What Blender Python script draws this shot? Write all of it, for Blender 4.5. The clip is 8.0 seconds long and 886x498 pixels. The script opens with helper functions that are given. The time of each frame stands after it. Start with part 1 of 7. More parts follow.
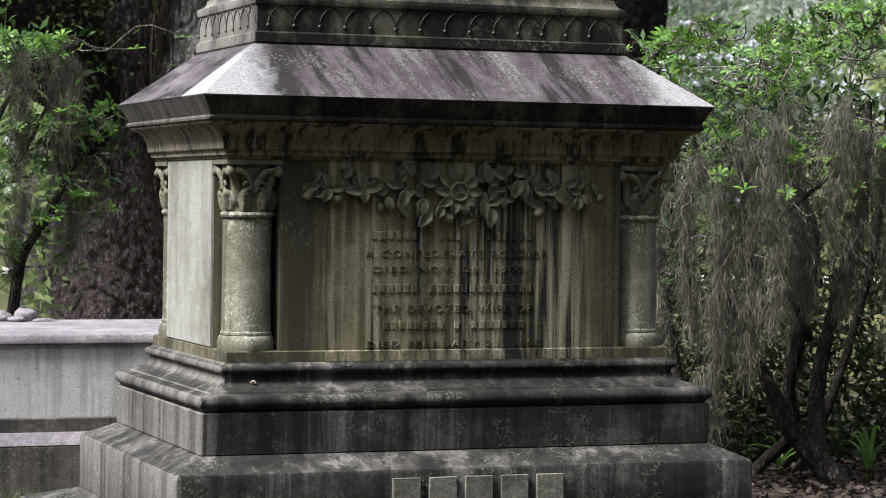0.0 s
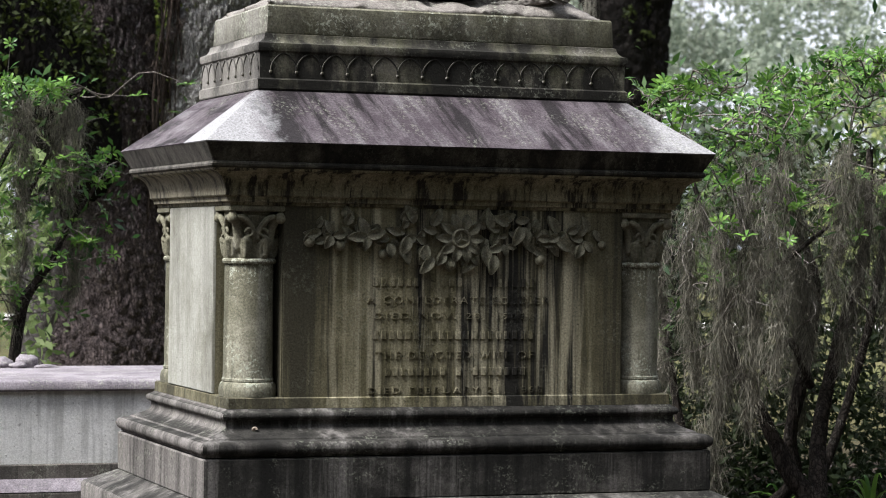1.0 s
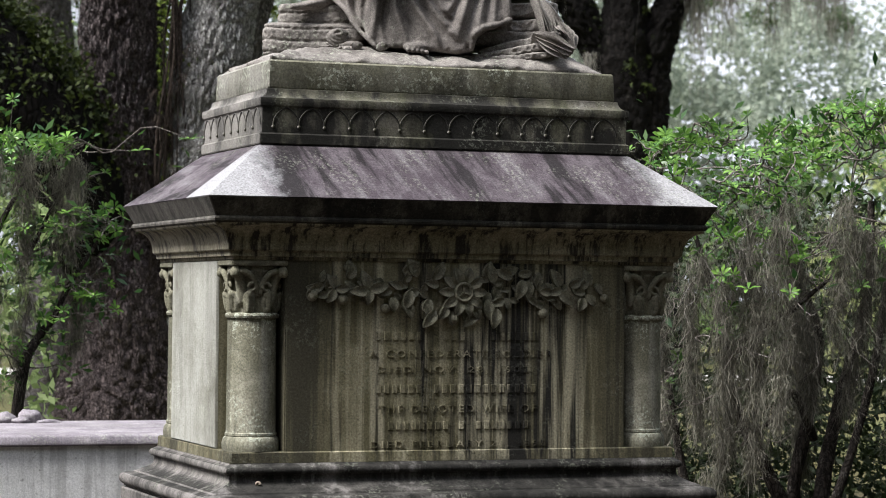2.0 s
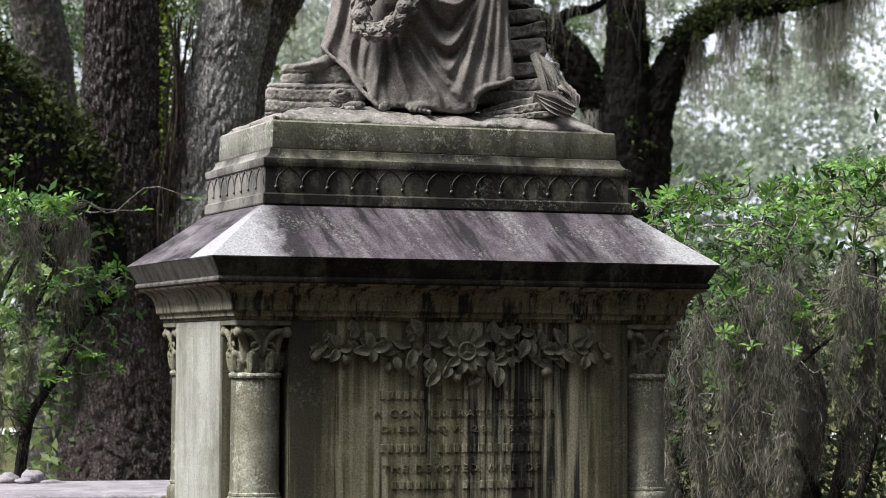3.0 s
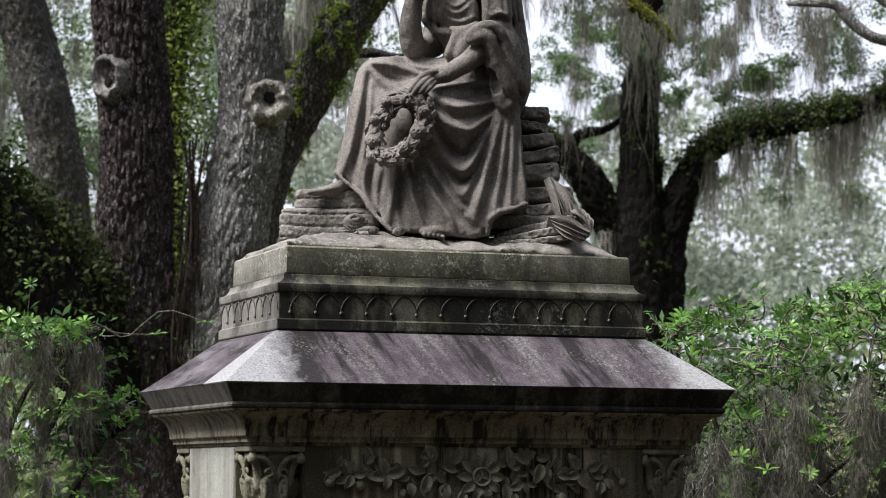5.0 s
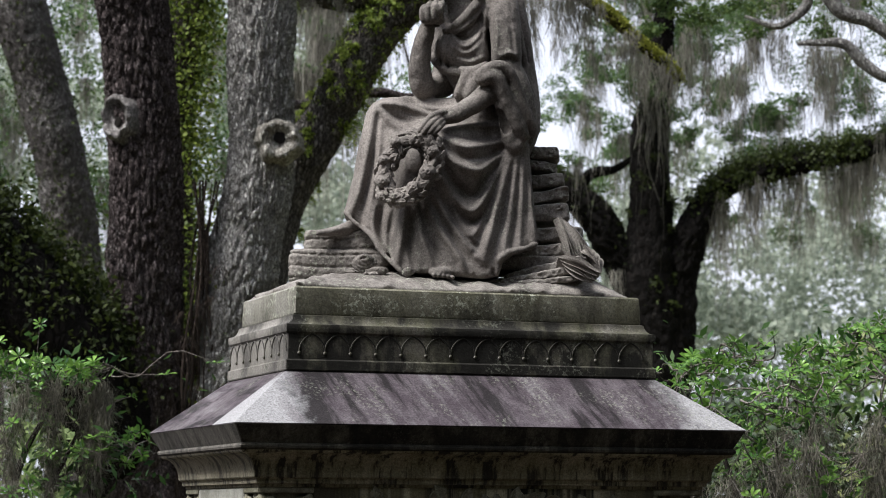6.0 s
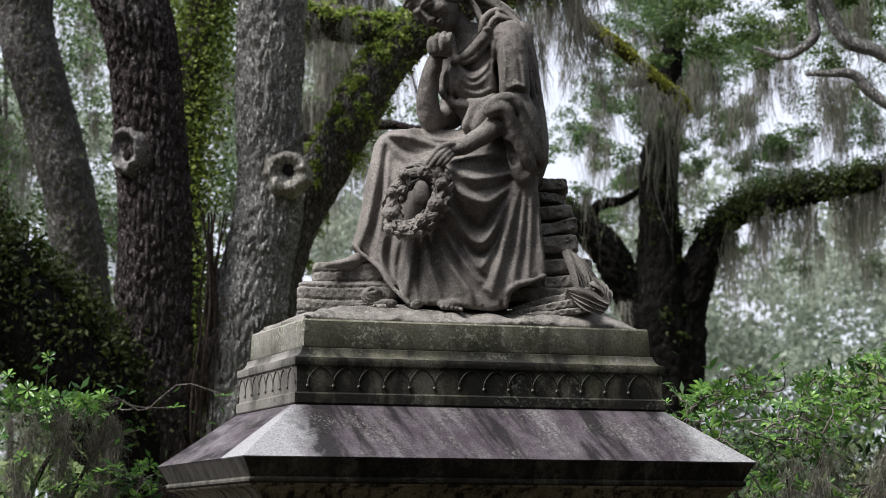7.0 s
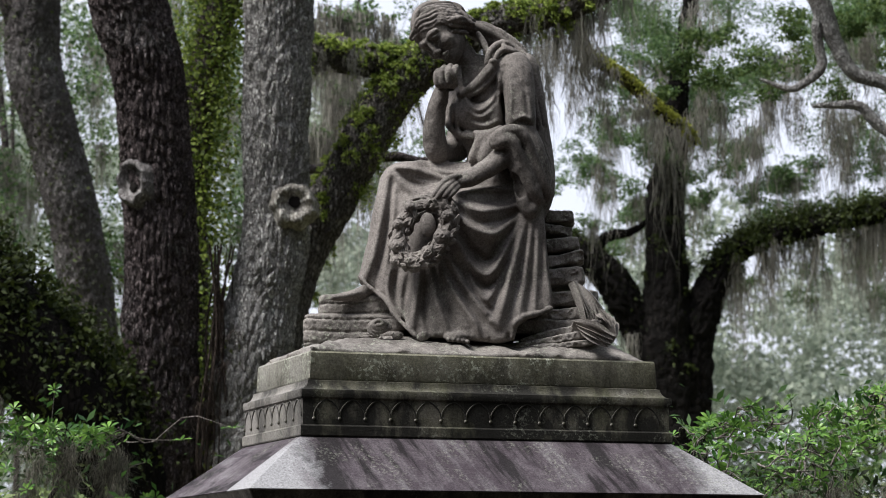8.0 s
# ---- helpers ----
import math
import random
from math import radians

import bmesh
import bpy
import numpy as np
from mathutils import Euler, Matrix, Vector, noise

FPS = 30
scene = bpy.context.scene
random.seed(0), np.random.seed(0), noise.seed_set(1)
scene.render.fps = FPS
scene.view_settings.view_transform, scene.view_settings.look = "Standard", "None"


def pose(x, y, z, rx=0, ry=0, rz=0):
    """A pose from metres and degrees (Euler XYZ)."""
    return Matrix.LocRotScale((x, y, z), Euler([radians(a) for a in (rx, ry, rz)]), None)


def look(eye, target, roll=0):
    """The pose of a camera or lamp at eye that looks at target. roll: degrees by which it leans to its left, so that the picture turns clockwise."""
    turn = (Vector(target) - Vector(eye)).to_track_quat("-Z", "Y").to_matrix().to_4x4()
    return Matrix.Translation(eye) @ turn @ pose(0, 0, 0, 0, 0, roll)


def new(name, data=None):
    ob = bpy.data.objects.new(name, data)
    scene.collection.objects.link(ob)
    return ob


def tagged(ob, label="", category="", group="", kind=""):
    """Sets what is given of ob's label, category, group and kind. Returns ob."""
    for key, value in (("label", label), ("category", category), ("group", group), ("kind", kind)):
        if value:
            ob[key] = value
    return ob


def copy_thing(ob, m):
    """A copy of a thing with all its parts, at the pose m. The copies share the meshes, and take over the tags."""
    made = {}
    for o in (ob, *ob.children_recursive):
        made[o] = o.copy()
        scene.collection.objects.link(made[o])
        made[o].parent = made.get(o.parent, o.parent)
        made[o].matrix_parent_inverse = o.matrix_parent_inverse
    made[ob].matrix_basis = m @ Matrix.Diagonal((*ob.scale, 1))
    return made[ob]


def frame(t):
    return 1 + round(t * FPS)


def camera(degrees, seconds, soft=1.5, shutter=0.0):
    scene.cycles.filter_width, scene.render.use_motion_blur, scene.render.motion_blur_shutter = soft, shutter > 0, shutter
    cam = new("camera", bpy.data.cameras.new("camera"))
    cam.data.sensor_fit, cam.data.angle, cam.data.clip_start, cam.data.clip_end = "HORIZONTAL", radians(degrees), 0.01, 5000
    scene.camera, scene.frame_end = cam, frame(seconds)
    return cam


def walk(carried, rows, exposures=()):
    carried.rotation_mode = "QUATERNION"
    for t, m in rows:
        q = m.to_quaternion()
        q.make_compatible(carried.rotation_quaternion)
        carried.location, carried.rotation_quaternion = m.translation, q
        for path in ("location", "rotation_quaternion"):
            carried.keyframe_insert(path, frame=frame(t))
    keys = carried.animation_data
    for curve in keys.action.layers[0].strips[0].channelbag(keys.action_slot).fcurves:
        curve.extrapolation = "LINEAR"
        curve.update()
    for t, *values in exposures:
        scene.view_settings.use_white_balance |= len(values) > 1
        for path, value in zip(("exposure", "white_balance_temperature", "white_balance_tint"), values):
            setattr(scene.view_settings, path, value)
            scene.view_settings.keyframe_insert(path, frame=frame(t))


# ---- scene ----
# The camera stands about nine metres off and tilts up from the base to the figure's head.
cam = camera(20.6, 8.0, soft=0.8)
cam.data.dof.use_dof, cam.data.dof.focus_distance, cam.data.dof.aperture_fstop = True, 9.2, 7.0
PATH = [
    (0, (-3.0348, -8.2278, 1.3881), (0.4424, 1.1458, 1.1762), 0.67),
    (0.5, (-3.0373, -8.2310, 1.3873), (0.4392, 1.1445, 1.2697), 0.73),
    (1, (-3.0399, -8.2343, 1.3872), (0.4320, 1.1436, 1.3681), 0.76),
    (1.5, (-3.0431, -8.2384, 1.3881), (0.4234, 1.1412, 1.4747), 0.67),
    (3, (-3.0531, -8.2523, 1.3946), (0.3970, 1.1237, 1.8291), 0.33),
    (3.5, (-3.0559, -8.2557, 1.3991), (0.3845, 1.1172, 1.9582), 0.27),
    (4, (-3.0572, -8.2566, 1.4046), (0.3702, 1.1125, 2.0926), 0.18),
    (4.5, (-3.0558, -8.2543, 1.4105), (0.3527, 1.1117, 2.2232), 0.19),
    (5, (-3.0519, -8.2489, 1.4153), (0.3305, 1.1164, 2.3375), 0.22),
    (6.5, (-3.0365, -8.2253, 1.4242), (0.2767, 1.1400, 2.5703), 0.13),
    (7, (-3.0330, -8.2189, 1.4260), (0.2610, 1.1451, 2.6362), 0.05),
    (7.5, (-3.0307, -8.2138, 1.4271), (0.2465, 1.1475, 2.7023), 0.08),
    (8, (-3.0282, -8.2095, 1.4277), (0.2341, 1.1479, 2.7681), 0.04),
]
# The film's own exposure falls as bright sky comes into view.
EXPOSURES = [(0.0, 1.22), (3.0, 1.16), (4.0, 1.07), (5.0, 0.93), (6.5, 0.79), (8.0, 0.7)]
walk(cam, [(t, look(eye, target, roll)) for t, eye, target, roll in PATH], exposures=EXPOSURES)

# ---- light: a grey, bright sky; the soft sun stands high, to the west ----
SUN_FROM = Vector((-0.56, -0.11, 0.82)).normalized()
world = bpy.data.worlds.new("overcast")
scene.world = world
world.use_nodes = True
wt = world.node_tree
sky = wt.nodes.new("ShaderNodeTexSky")
sky.sky_type, sky.sun_disc = "NISHITA", False
sky.sun_elevation = math.asin(SUN_FROM.z)
sky.sun_rotation = math.atan2(SUN_FROM.x, SUN_FROM.y)
sky.air_density, sky.dust_density, sky.ozone_density = 1.0, 6.0, 1.0
haze = wt.nodes.new("ShaderNodeMix")
haze.data_type = "RGBA"
haze.inputs[0].default_value = 0.75
haze.inputs[7].default_value = (9.0, 9.4, 10.9, 1)
wt.links.new(sky.outputs[0], haze.inputs[6])
wt.links.new(haze.outputs[2], wt.nodes["Background"].inputs[0])
wt.nodes["Background"].inputs[1].default_value = 0.08
sun = new("sun", bpy.data.lights.new("sun", "SUN"))
sun.data.energy, sun.data.angle, sun.data.color = 3.8, radians(20), (1.0, 0.985, 0.97)
sun.matrix_world = look(SUN_FROM * 60, (0, 0, 0))

# ---- tools ----
CY = 0.35      # the middle of the monument, from front to back
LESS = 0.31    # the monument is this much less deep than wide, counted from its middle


def mesh_of(name, bm, material, angle=35):
    me = bpy.data.meshes.new(name)
    bm.normal_update()
    bm.to_mesh(me)
    bm.free()
    me.materials.append(material)
    me.shade_smooth()
    me.set_sharp_from_angle(angle=radians(angle))
    return me


def part(name, bm, material, parent=None, label="", angle=35):
    """One mesh object made of a bmesh, under its thing."""
    ob = new(name, mesh_of(name, bm, material, angle))
    ob.parent = parent
    return tagged(ob, label)


def raw(name, verts, faces, material, parent=None, label="", smooth=False):
    """One mesh object made of arrays: for leaves, moss and other things past counting. faces: an (n, k) array."""
    me = bpy.data.meshes.new(name)
    verts, faces = np.asarray(verts, np.float32), np.asarray(faces, np.int32)
    me.vertices.add(len(verts))
    me.vertices.foreach_set("co", verts.ravel())
    k = faces.shape[1]
    me.loops.add(faces.size)
    me.loops.foreach_set("vertex_index", faces.ravel())
    me.polygons.add(len(faces))
    me.polygons.foreach_set("loop_start", np.arange(0, faces.size, k, dtype=np.int32))
    me.update(calc_edges=True)
    me.materials.append(material)
    if smooth:
        me.shade_smooth()
    ob = new(name, me)
    ob.parent = parent
    return tagged(ob, label)


def thing(name, label, category, group="", kind="", at=(0, 0, 0)):
    ob = new(name)
    ob.location = at
    ob.empty_display_size = 0.1
    return tagged(ob, label, category, group, kind)


def ring(bm, hw, hd, z, cut=0.004, wobble=0.0, cells=1):
    """A rectangular ring of vertices with worn corners, round the monument's middle."""
    c, corners = cut, [(-1, -1), (1, -1), (1, 1), (-1, 1)]
    out = []
    for n, (sx, sy) in enumerate(corners):
        a, b = (0, c) if n % 2 == 0 else (c, 0)
        b, a = (a, b)
        for dx, dy in ((b, a), (a, b)):
            out.append(bm.verts.new((sx * (hw - dx), CY + sy * (hd - dy), z)))
    return out


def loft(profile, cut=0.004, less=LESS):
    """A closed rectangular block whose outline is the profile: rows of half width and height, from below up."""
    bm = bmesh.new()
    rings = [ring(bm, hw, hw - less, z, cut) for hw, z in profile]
    for a, b in zip(rings, rings[1:]):
        for i in range(8):
            bm.faces.new((a[i], a[(i + 1) % 8], b[(i + 1) % 8], b[i]))
    bm.faces.new(rings[0][::-1])
    bm.faces.new(rings[-1])
    bmesh.ops.recalc_face_normals(bm, faces=bm.faces)
    return bm


def turned(profile, sides=32, at=(0, 0)):
    """A body turned on an upright axis: rows of radius and height."""
    bm = bmesh.new()
    rings = []
    for r, z in profile:
        rings.append([bm.verts.new((at[0] + r * math.cos(2 * math.pi * i / sides), at[1] + r * math.sin(2 * math.pi * i / sides), z)) for i in range(sides)])
    for a, b in zip(rings, rings[1:]):
        for i in range(sides):
            bm.faces.new((a[i], a[(i + 1) % sides], b[(i + 1) % sides], b[i]))
    bm.faces.new(rings[0][::-1])
    bm.faces.new(rings[-1])
    return bm


def arc(cx, cz, r, a0, a1, n=6):
    """Points of an arc, as rows of half width and height; degrees."""
    return [(cx + r * math.cos(radians(a0 + (a1 - a0) * i / n)), cz + r * math.sin(radians(a0 + (a1 - a0) * i / n))) for i in range(n + 1)]


def spline(rows, n):
    """n points along a smooth curve through the rows (Catmull-Rom), each with all its columns."""
    p = np.array([2 * np.array(rows[0]) - np.array(rows[1]), *rows, 2 * np.array(rows[-1]) - np.array(rows[-2])], float)
    out = []
    for u in np.linspace(0, len(rows) - 1, n):
        i = min(int(u), len(rows) - 2)
        t = u - i
        a, b, c, d = p[i : i + 4]
        out.append(0.5 * (2 * b + (c - a) * t + (2 * a - 5 * b + 4 * c - d) * t * t + (3 * b - a - 3 * c + d) * t**3))
    return np.array(out)


def tube(rows, sides=10, n=24, rough=0.0, scale=2.0, seed=0.0):
    """A tapered round limb along rows of x, y, z, radius, with lumps; arrays of verts and quads."""
    p = spline(rows, n)
    c, r = p[:, :3], np.maximum(p[:, 3], 0.001)
    way = np.gradient(c, axis=0)
    way /= np.linalg.norm(way, axis=1)[:, None] + 1e-9
    ref = np.array([0.31, 0.95, 0.05]) if abs(way[:, 1]).mean() < 0.8 else np.array([1.0, 0.1, 0.1])
    s = np.cross(way, ref)
    s /= np.linalg.norm(s, axis=1)[:, None]
    u = np.cross(way, s)
    a = np.linspace(0, 2 * np.pi, sides, endpoint=False)
    v = c[:, None] + r[:, None, None] * (np.cos(a)[None, :, None] * s[:, None] + np.sin(a)[None, :, None] * u[:, None])
    if rough:
        for i in range(n):
            for j in range(sides):
                q = Vector(v[i, j]) * scale
                k = noise.noise(q + Vector((seed, 0, 0))) + 0.5 * noise.noise(q * 2.7)
                v[i, j] += (v[i, j] - c[i]) * k * rough
    i, j = np.meshgrid(np.arange(n - 1), np.arange(sides), indexing="ij")
    k = (j + 1) % sides
    f = np.stack([i * sides + j, i * sides + k, (i + 1) * sides + k, (i + 1) * sides + j], -1).reshape(-1, 4)
    return v.reshape(-1, 3), f


def gather(some):
    """Several pairs of verts and faces as one pair."""
    vs, fs, n = [], [], 0
    for v, f in some:
        vs.append(v)
        fs.append(np.asarray(f) + n)
        n += len(v)
    return np.concatenate(vs), np.concatenate(fs)


def leaves(points, size, rng, flat=0.5, lean=(0, 0, 1), long=2.0, jitter=0.35):
    """Small folded leaves, one at each point: four corners each, in random turns about the way lean."""
    n = len(points)
    nrm = rng.normal(size=(n, 3)) * flat + np.array(lean)
    nrm /= np.linalg.norm(nrm, axis=1)[:, None]
    t = rng.normal(size=(n, 3))
    t -= (t * nrm).sum(1)[:, None] * nrm
    t /= np.linalg.norm(t, axis=1)[:, None]
    b = np.cross(nrm, t)
    s = size * (1 + jitter * rng.uniform(-1, 1, n))[:, None]
    w = s / long
    v = np.stack([points - t * s * 0.5, points - b * w * 0.5 + nrm * w * 0.18, points + t * s * 0.5, points + b * w * 0.5 + nrm * w * 0.18], 1)
    return v.reshape(-1, 3), np.arange(4 * n).reshape(n, 4)


def strands(anchors, length, width, rng, segs=5, sway=0.12, curl=0.0):
    """Hanging strands of moss: narrow ribbons that fall from their anchors. length: one number for each anchor."""
    n = len(anchors)
    length = np.broadcast_to(length, (n,))
    ang = rng.uniform(0, np.pi, n)
    side = np.stack([np.cos(ang), np.sin(ang), np.zeros(n)], 1)
    p = np.array(anchors, float)
    drift = rng.normal(size=(n, 2)) * sway
    rows = []
    for k in range(segs + 1):
        w = width * (1 - 0.8 * k / segs) * (0.6 + 0.8 * rng.random(n))
        rows.append(np.stack([p - side * w[:, None] / 2, p + side * w[:, None] / 2], 1))
        drift = drift * 0.6 + rng.normal(size=(n, 2)) * (sway + curl)
        p = p + np.concatenate([drift * (length / segs)[:, None], -(length / segs)[:, None] * np.ones((n, 1))], 1)
    v = np.stack(rows, 1).reshape(n, -1, 3)
    base = np.arange(n)[:, None] * (2 * (segs + 1)) + 2 * np.arange(segs)[None]
    f = np.stack([base, base + 1, base + 3, base + 2], -1).reshape(-1, 4)
    return v.reshape(-1, 3), f


def blob(rng, centre, radii, n, hollow=0.3):
    """Random points in an ellipsoid, thinner in its middle."""
    d = rng.normal(size=(n, 3))
    d /= np.linalg.norm(d, axis=1)[:, None]
    r = (hollow + (1 - hollow) * rng.random(n)) ** 0.6
    return np.array(centre) + d * r[:, None] * np.array(radii)

class Clay:
    """A solid modelled by adding and taking away rounded forms, turned into a mesh at the end."""

    def __init__(self, low, high, step):
        self.low, self.step = np.array(low), step
        self.count = (np.ceil((np.array(high) - self.low) / step)).astype(int) + 1
        self.field = np.full(self.count, 0.4, np.float32)
        self.relief = np.zeros((self.count[0], self.count[2]), np.float32)
        self.hollows = np.zeros_like(self.relief)

    def box(self, low, high):
        a = np.maximum(np.floor((np.array(low) - self.low) / self.step).astype(int), 0)
        b = np.minimum(np.ceil((np.array(high) - self.low) / self.step).astype(int) + 1, self.count)
        if (b <= a).any():
            return None, None
        grid = [self.low[n] + self.step * np.arange(a[n], b[n], dtype=np.float32) for n in range(3)]
        return tuple(slice(a[n], b[n]) for n in range(3)), np.meshgrid(*grid, indexing="ij", sparse=True)

    def blend(self, where, d, k, take):
        f = self.field[where]
        if take:
            d = -d
            h = np.maximum(k - np.abs(f - d), 0) / k
            self.field[where] = np.maximum(f, d) + h * h * k / 4
        else:
            h = np.maximum(k - np.abs(f - d), 0) / k
            self.field[where] = np.minimum(f, d) - h * h * k / 4

    def cone(self, p, q, r, s, k=0.03, take=False):
        """A rod with round ends of radius r at p and s at q."""
        p, q = np.array(p, float), np.array(q, float)
        m = max(r, s) + k + 0.01
        where, g = self.box(np.minimum(p, q) - m, np.maximum(p, q) + m)
        if where is None:
            return
        d = q - p
        t = ((g[0] - p[0]) * d[0] + (g[1] - p[1]) * d[1] + (g[2] - p[2]) * d[2]) / max(d @ d, 1e-9)
        t = np.clip(t, 0, 1)
        dist = np.sqrt((g[0] - p[0] - t * d[0]) ** 2 + (g[1] - p[1] - t * d[1]) ** 2 + (g[2] - p[2] - t * d[2]) ** 2) - (r + (s - r) * t)
        self.blend(where, dist.astype(np.float32), k, take)

    def chain(self, rows, k=0.03, take=False, n=0):
        """Rods along a smooth curve: rows of x, y, z, radius."""
        rows = spline(rows, n or 4 * len(rows)) if len(rows) > 2 else np.array(rows)
        for a, b in zip(rows, rows[1:]):
            self.cone(a[:3], b[:3], max(a[3], 0.002), max(b[3], 0.002), k, take)

    def egg(self, c, radii, k=0.03, turn=None, take=False):
        """An ellipsoid; turn: a 3 x 3 matrix whose columns are its axes."""
        c, radii = np.array(c, float), np.array(radii, float)
        m = radii.max() + k + 0.01
        where, g = self.box(c - m, c + m)
        if where is None:
            return
        axes = np.eye(3) if turn is None else turn
        u = [((g[0] - c[0]) * axes[0, i] + (g[1] - c[1]) * axes[1, i] + (g[2] - c[2]) * axes[2, i]) / radii[i] for i in range(3)]
        r0 = np.sqrt(u[0] ** 2 + u[1] ** 2 + u[2] ** 2)
        r1 = np.sqrt((u[0] / radii[0]) ** 2 + (u[1] / radii[1]) ** 2 + (u[2] / radii[2]) ** 2) + 1e-6
        self.blend(where, (r0 * (r0 - 1) / r1).astype(np.float32), k, take)

    def skin(self, x, z):
        """How far from the front (in y) the solid begins at x, z; None where there is none."""
        i, j = int(round((x - self.low[0]) / self.step)), int(round((z - self.low[2]) / self.step))
        if not (0 <= i < self.count[0] and 0 <= j < self.count[2]):
            return None
        inside = np.nonzero(self.field[i, :, j] < 0)[0]
        return self.low[1] + self.step * inside[0] if len(inside) else None

    def drape(self, outline, depths, back, reach=0.1, edge=0.045):
        """A fall of cloth: outline of x, z; depths: rows of x, z and how far forward the cloth lies there."""
        x = (self.low[0] + self.step * np.arange(self.count[0]))[:, None]
        z = (self.low[2] + self.step * np.arange(self.count[2]))[None]
        far, inside = np.full((self.count[0], self.count[2]), 9.0), np.zeros((self.count[0], self.count[2]), bool)
        for (px, pz), (qx, qz) in zip(outline, outline[1:] + outline[:1]):
            t = np.clip(((x - px) * (qx - px) + (z - pz) * (qz - pz)) / ((qx - px) ** 2 + (qz - pz) ** 2), 0, 1)
            far = np.minimum(far, np.hypot(x - px - t * (qx - px), z - pz - t * (qz - pz)))
            if pz != qz:
                inside ^= ((pz > z) != (qz > z)) & (x < (qx - px) * (z - pz) / (qz - pz) + px)
        side = np.where(inside, -far, far)
        total, weight = 0.0, 0.0
        for px, pz, y in depths:
            w = np.exp(-((x - px) ** 2 + (z - pz) ** 2) / reach**2) + 1e-4
            total, weight = total + w * y, weight + w
        front = (total / weight).astype(np.float32)
        # the edges are rounder high up than at the hem
        r = (0.016 + (edge - 0.016) * np.clip((z - 0.18) / 0.15, 0, 1)) + 0 * x
        y = (self.low[1] + self.step * np.arange(self.count[1], dtype=np.float32)).reshape(1, -1, 1)
        a, b, r = (side + r).astype(np.float32)[:, None], (front + r)[:, None].astype(np.float32) - y, r[:, None].astype(np.float32)
        d = np.minimum(np.maximum(a, b), 0) + np.hypot(np.maximum(a, 0), np.maximum(b, 0)) - r
        self.field = np.minimum(self.field, np.maximum(d, y - back)).astype(np.float32)

    def fold(self, points, r, end=0.3, take=False, wide=1.7, high=1.5):
        """Draws one fold of cloth, a ridge or a groove, along points x, z; press() then models all that were drawn."""
        line = spline([(x, z) for x, z in points], 7 * len(points))
        n = len(line)
        for i in range(n - 1):
            u = i / (n - 1)
            s = end + (1 - end) * math.sin(math.pi * min(max(u, 0.03), 0.97)) ** 0.7
            w = wide * r * (0.55 + 0.45 * s)
            p, q = line[i], line[i + 1]
            lo = np.maximum(((np.minimum(p, q) - w - self.low[[0, 2]]) / self.step).astype(int), 0)
            hi = np.minimum(((np.maximum(p, q) + w - self.low[[0, 2]]) / self.step).astype(int) + 2, np.array(self.relief.shape))
            if (hi <= lo).any():
                continue
            x = (self.low[0] + self.step * np.arange(lo[0], hi[0]))[:, None]
            z = (self.low[2] + self.step * np.arange(lo[1], hi[1]))[None]
            d = q - p
            t = np.clip(((x - p[0]) * d[0] + (z - p[1]) * d[1]) / max(d @ d, 1e-9), 0, 1)
            far = np.sqrt((x - p[0] - t * d[0]) ** 2 + (z - p[1] - t * d[1]) ** 2) / w
            near = np.clip(1 - far, 0, 1)
            shape = near**1.35 * (1 + 0.35 * np.clip(far, 0, 1)) if take else near * near * (3 - 2 * near)
            lift = high * r * s * shape
            here = (self.hollows if take else self.relief)[lo[0] : hi[0], lo[1] : hi[1]]
            np.maximum(here, lift, out=here)

    def press(self, back=0.12):
        """Models the folds drawn so far into the front of the solid."""
        y = (self.low[1] + self.step * np.arange(self.count[1])).reshape(1, -1, 1)
        w = np.clip((back - y) / 0.06, 0, 1).astype(np.float32)
        soft = self.relief - self.hollows
        for axis in (0, 1, 0, 1):
            soft = 0.25 * np.roll(soft, 1, axis) + 0.5 * soft + 0.25 * np.roll(soft, -1, axis)
        self.field -= w * soft[:, None, :]
        self.relief[:], self.hollows[:] = 0, 0

    def roughen(self, size, depth, seed):
        """Worn, grainy skin."""
        r = np.random.default_rng(seed)
        n = [max(2, int(c * self.step / size) + 2) for c in self.count]
        coarse = r.normal(size=n).astype(np.float32)
        for axis in range(3):
            at = np.linspace(0, n[axis] - 1.001, self.count[axis])
            i = at.astype(int)
            w = (at - i).astype(np.float32)
            w = w * w * (3 - 2 * w)
            shape = [1, 1, 1]
            shape[axis] = -1
            w = w.reshape(shape)
            coarse = np.take(coarse, i, axis) * (1 - w) + np.take(coarse, i + 1, axis) * w
        self.field += depth * coarse

    def mesh(self):
        """The skin as verts and quads: one vertex in each cell that the skin passes through."""
        f = self.field
        s = f < 0
        cell = np.zeros(np.array(f.shape) - 1, bool)
        tot, cnt = np.zeros((*cell.shape, 3), np.float32), np.zeros(cell.shape, np.float32)
        corner = [(i, j, k) for i in (0, 1) for j in (0, 1) for k in (0, 1)]

        def cut(c):
            return tuple(slice(c[n], f.shape[n] - 1 + c[n]) for n in range(3))

        for a in corner:
            for axis in range(3):
                if a[axis]:
                    continue
                b = tuple(1 if n == axis else a[n] for n in range(3))
                fa, fb = f[cut(a)], f[cut(b)]
                hit = (fa < 0) != (fb < 0)
                t = np.where(hit, fa / np.where(hit, fa - fb, 1), 0)
                for n in range(3):
                    tot[..., n] += hit * (a[n] + (t if n == axis else 0))
                cnt += hit
        cell = cnt > 0
        index = np.full(cell.shape, -1, np.int64)
        where = np.argwhere(cell)
        index[cell] = np.arange(len(where))
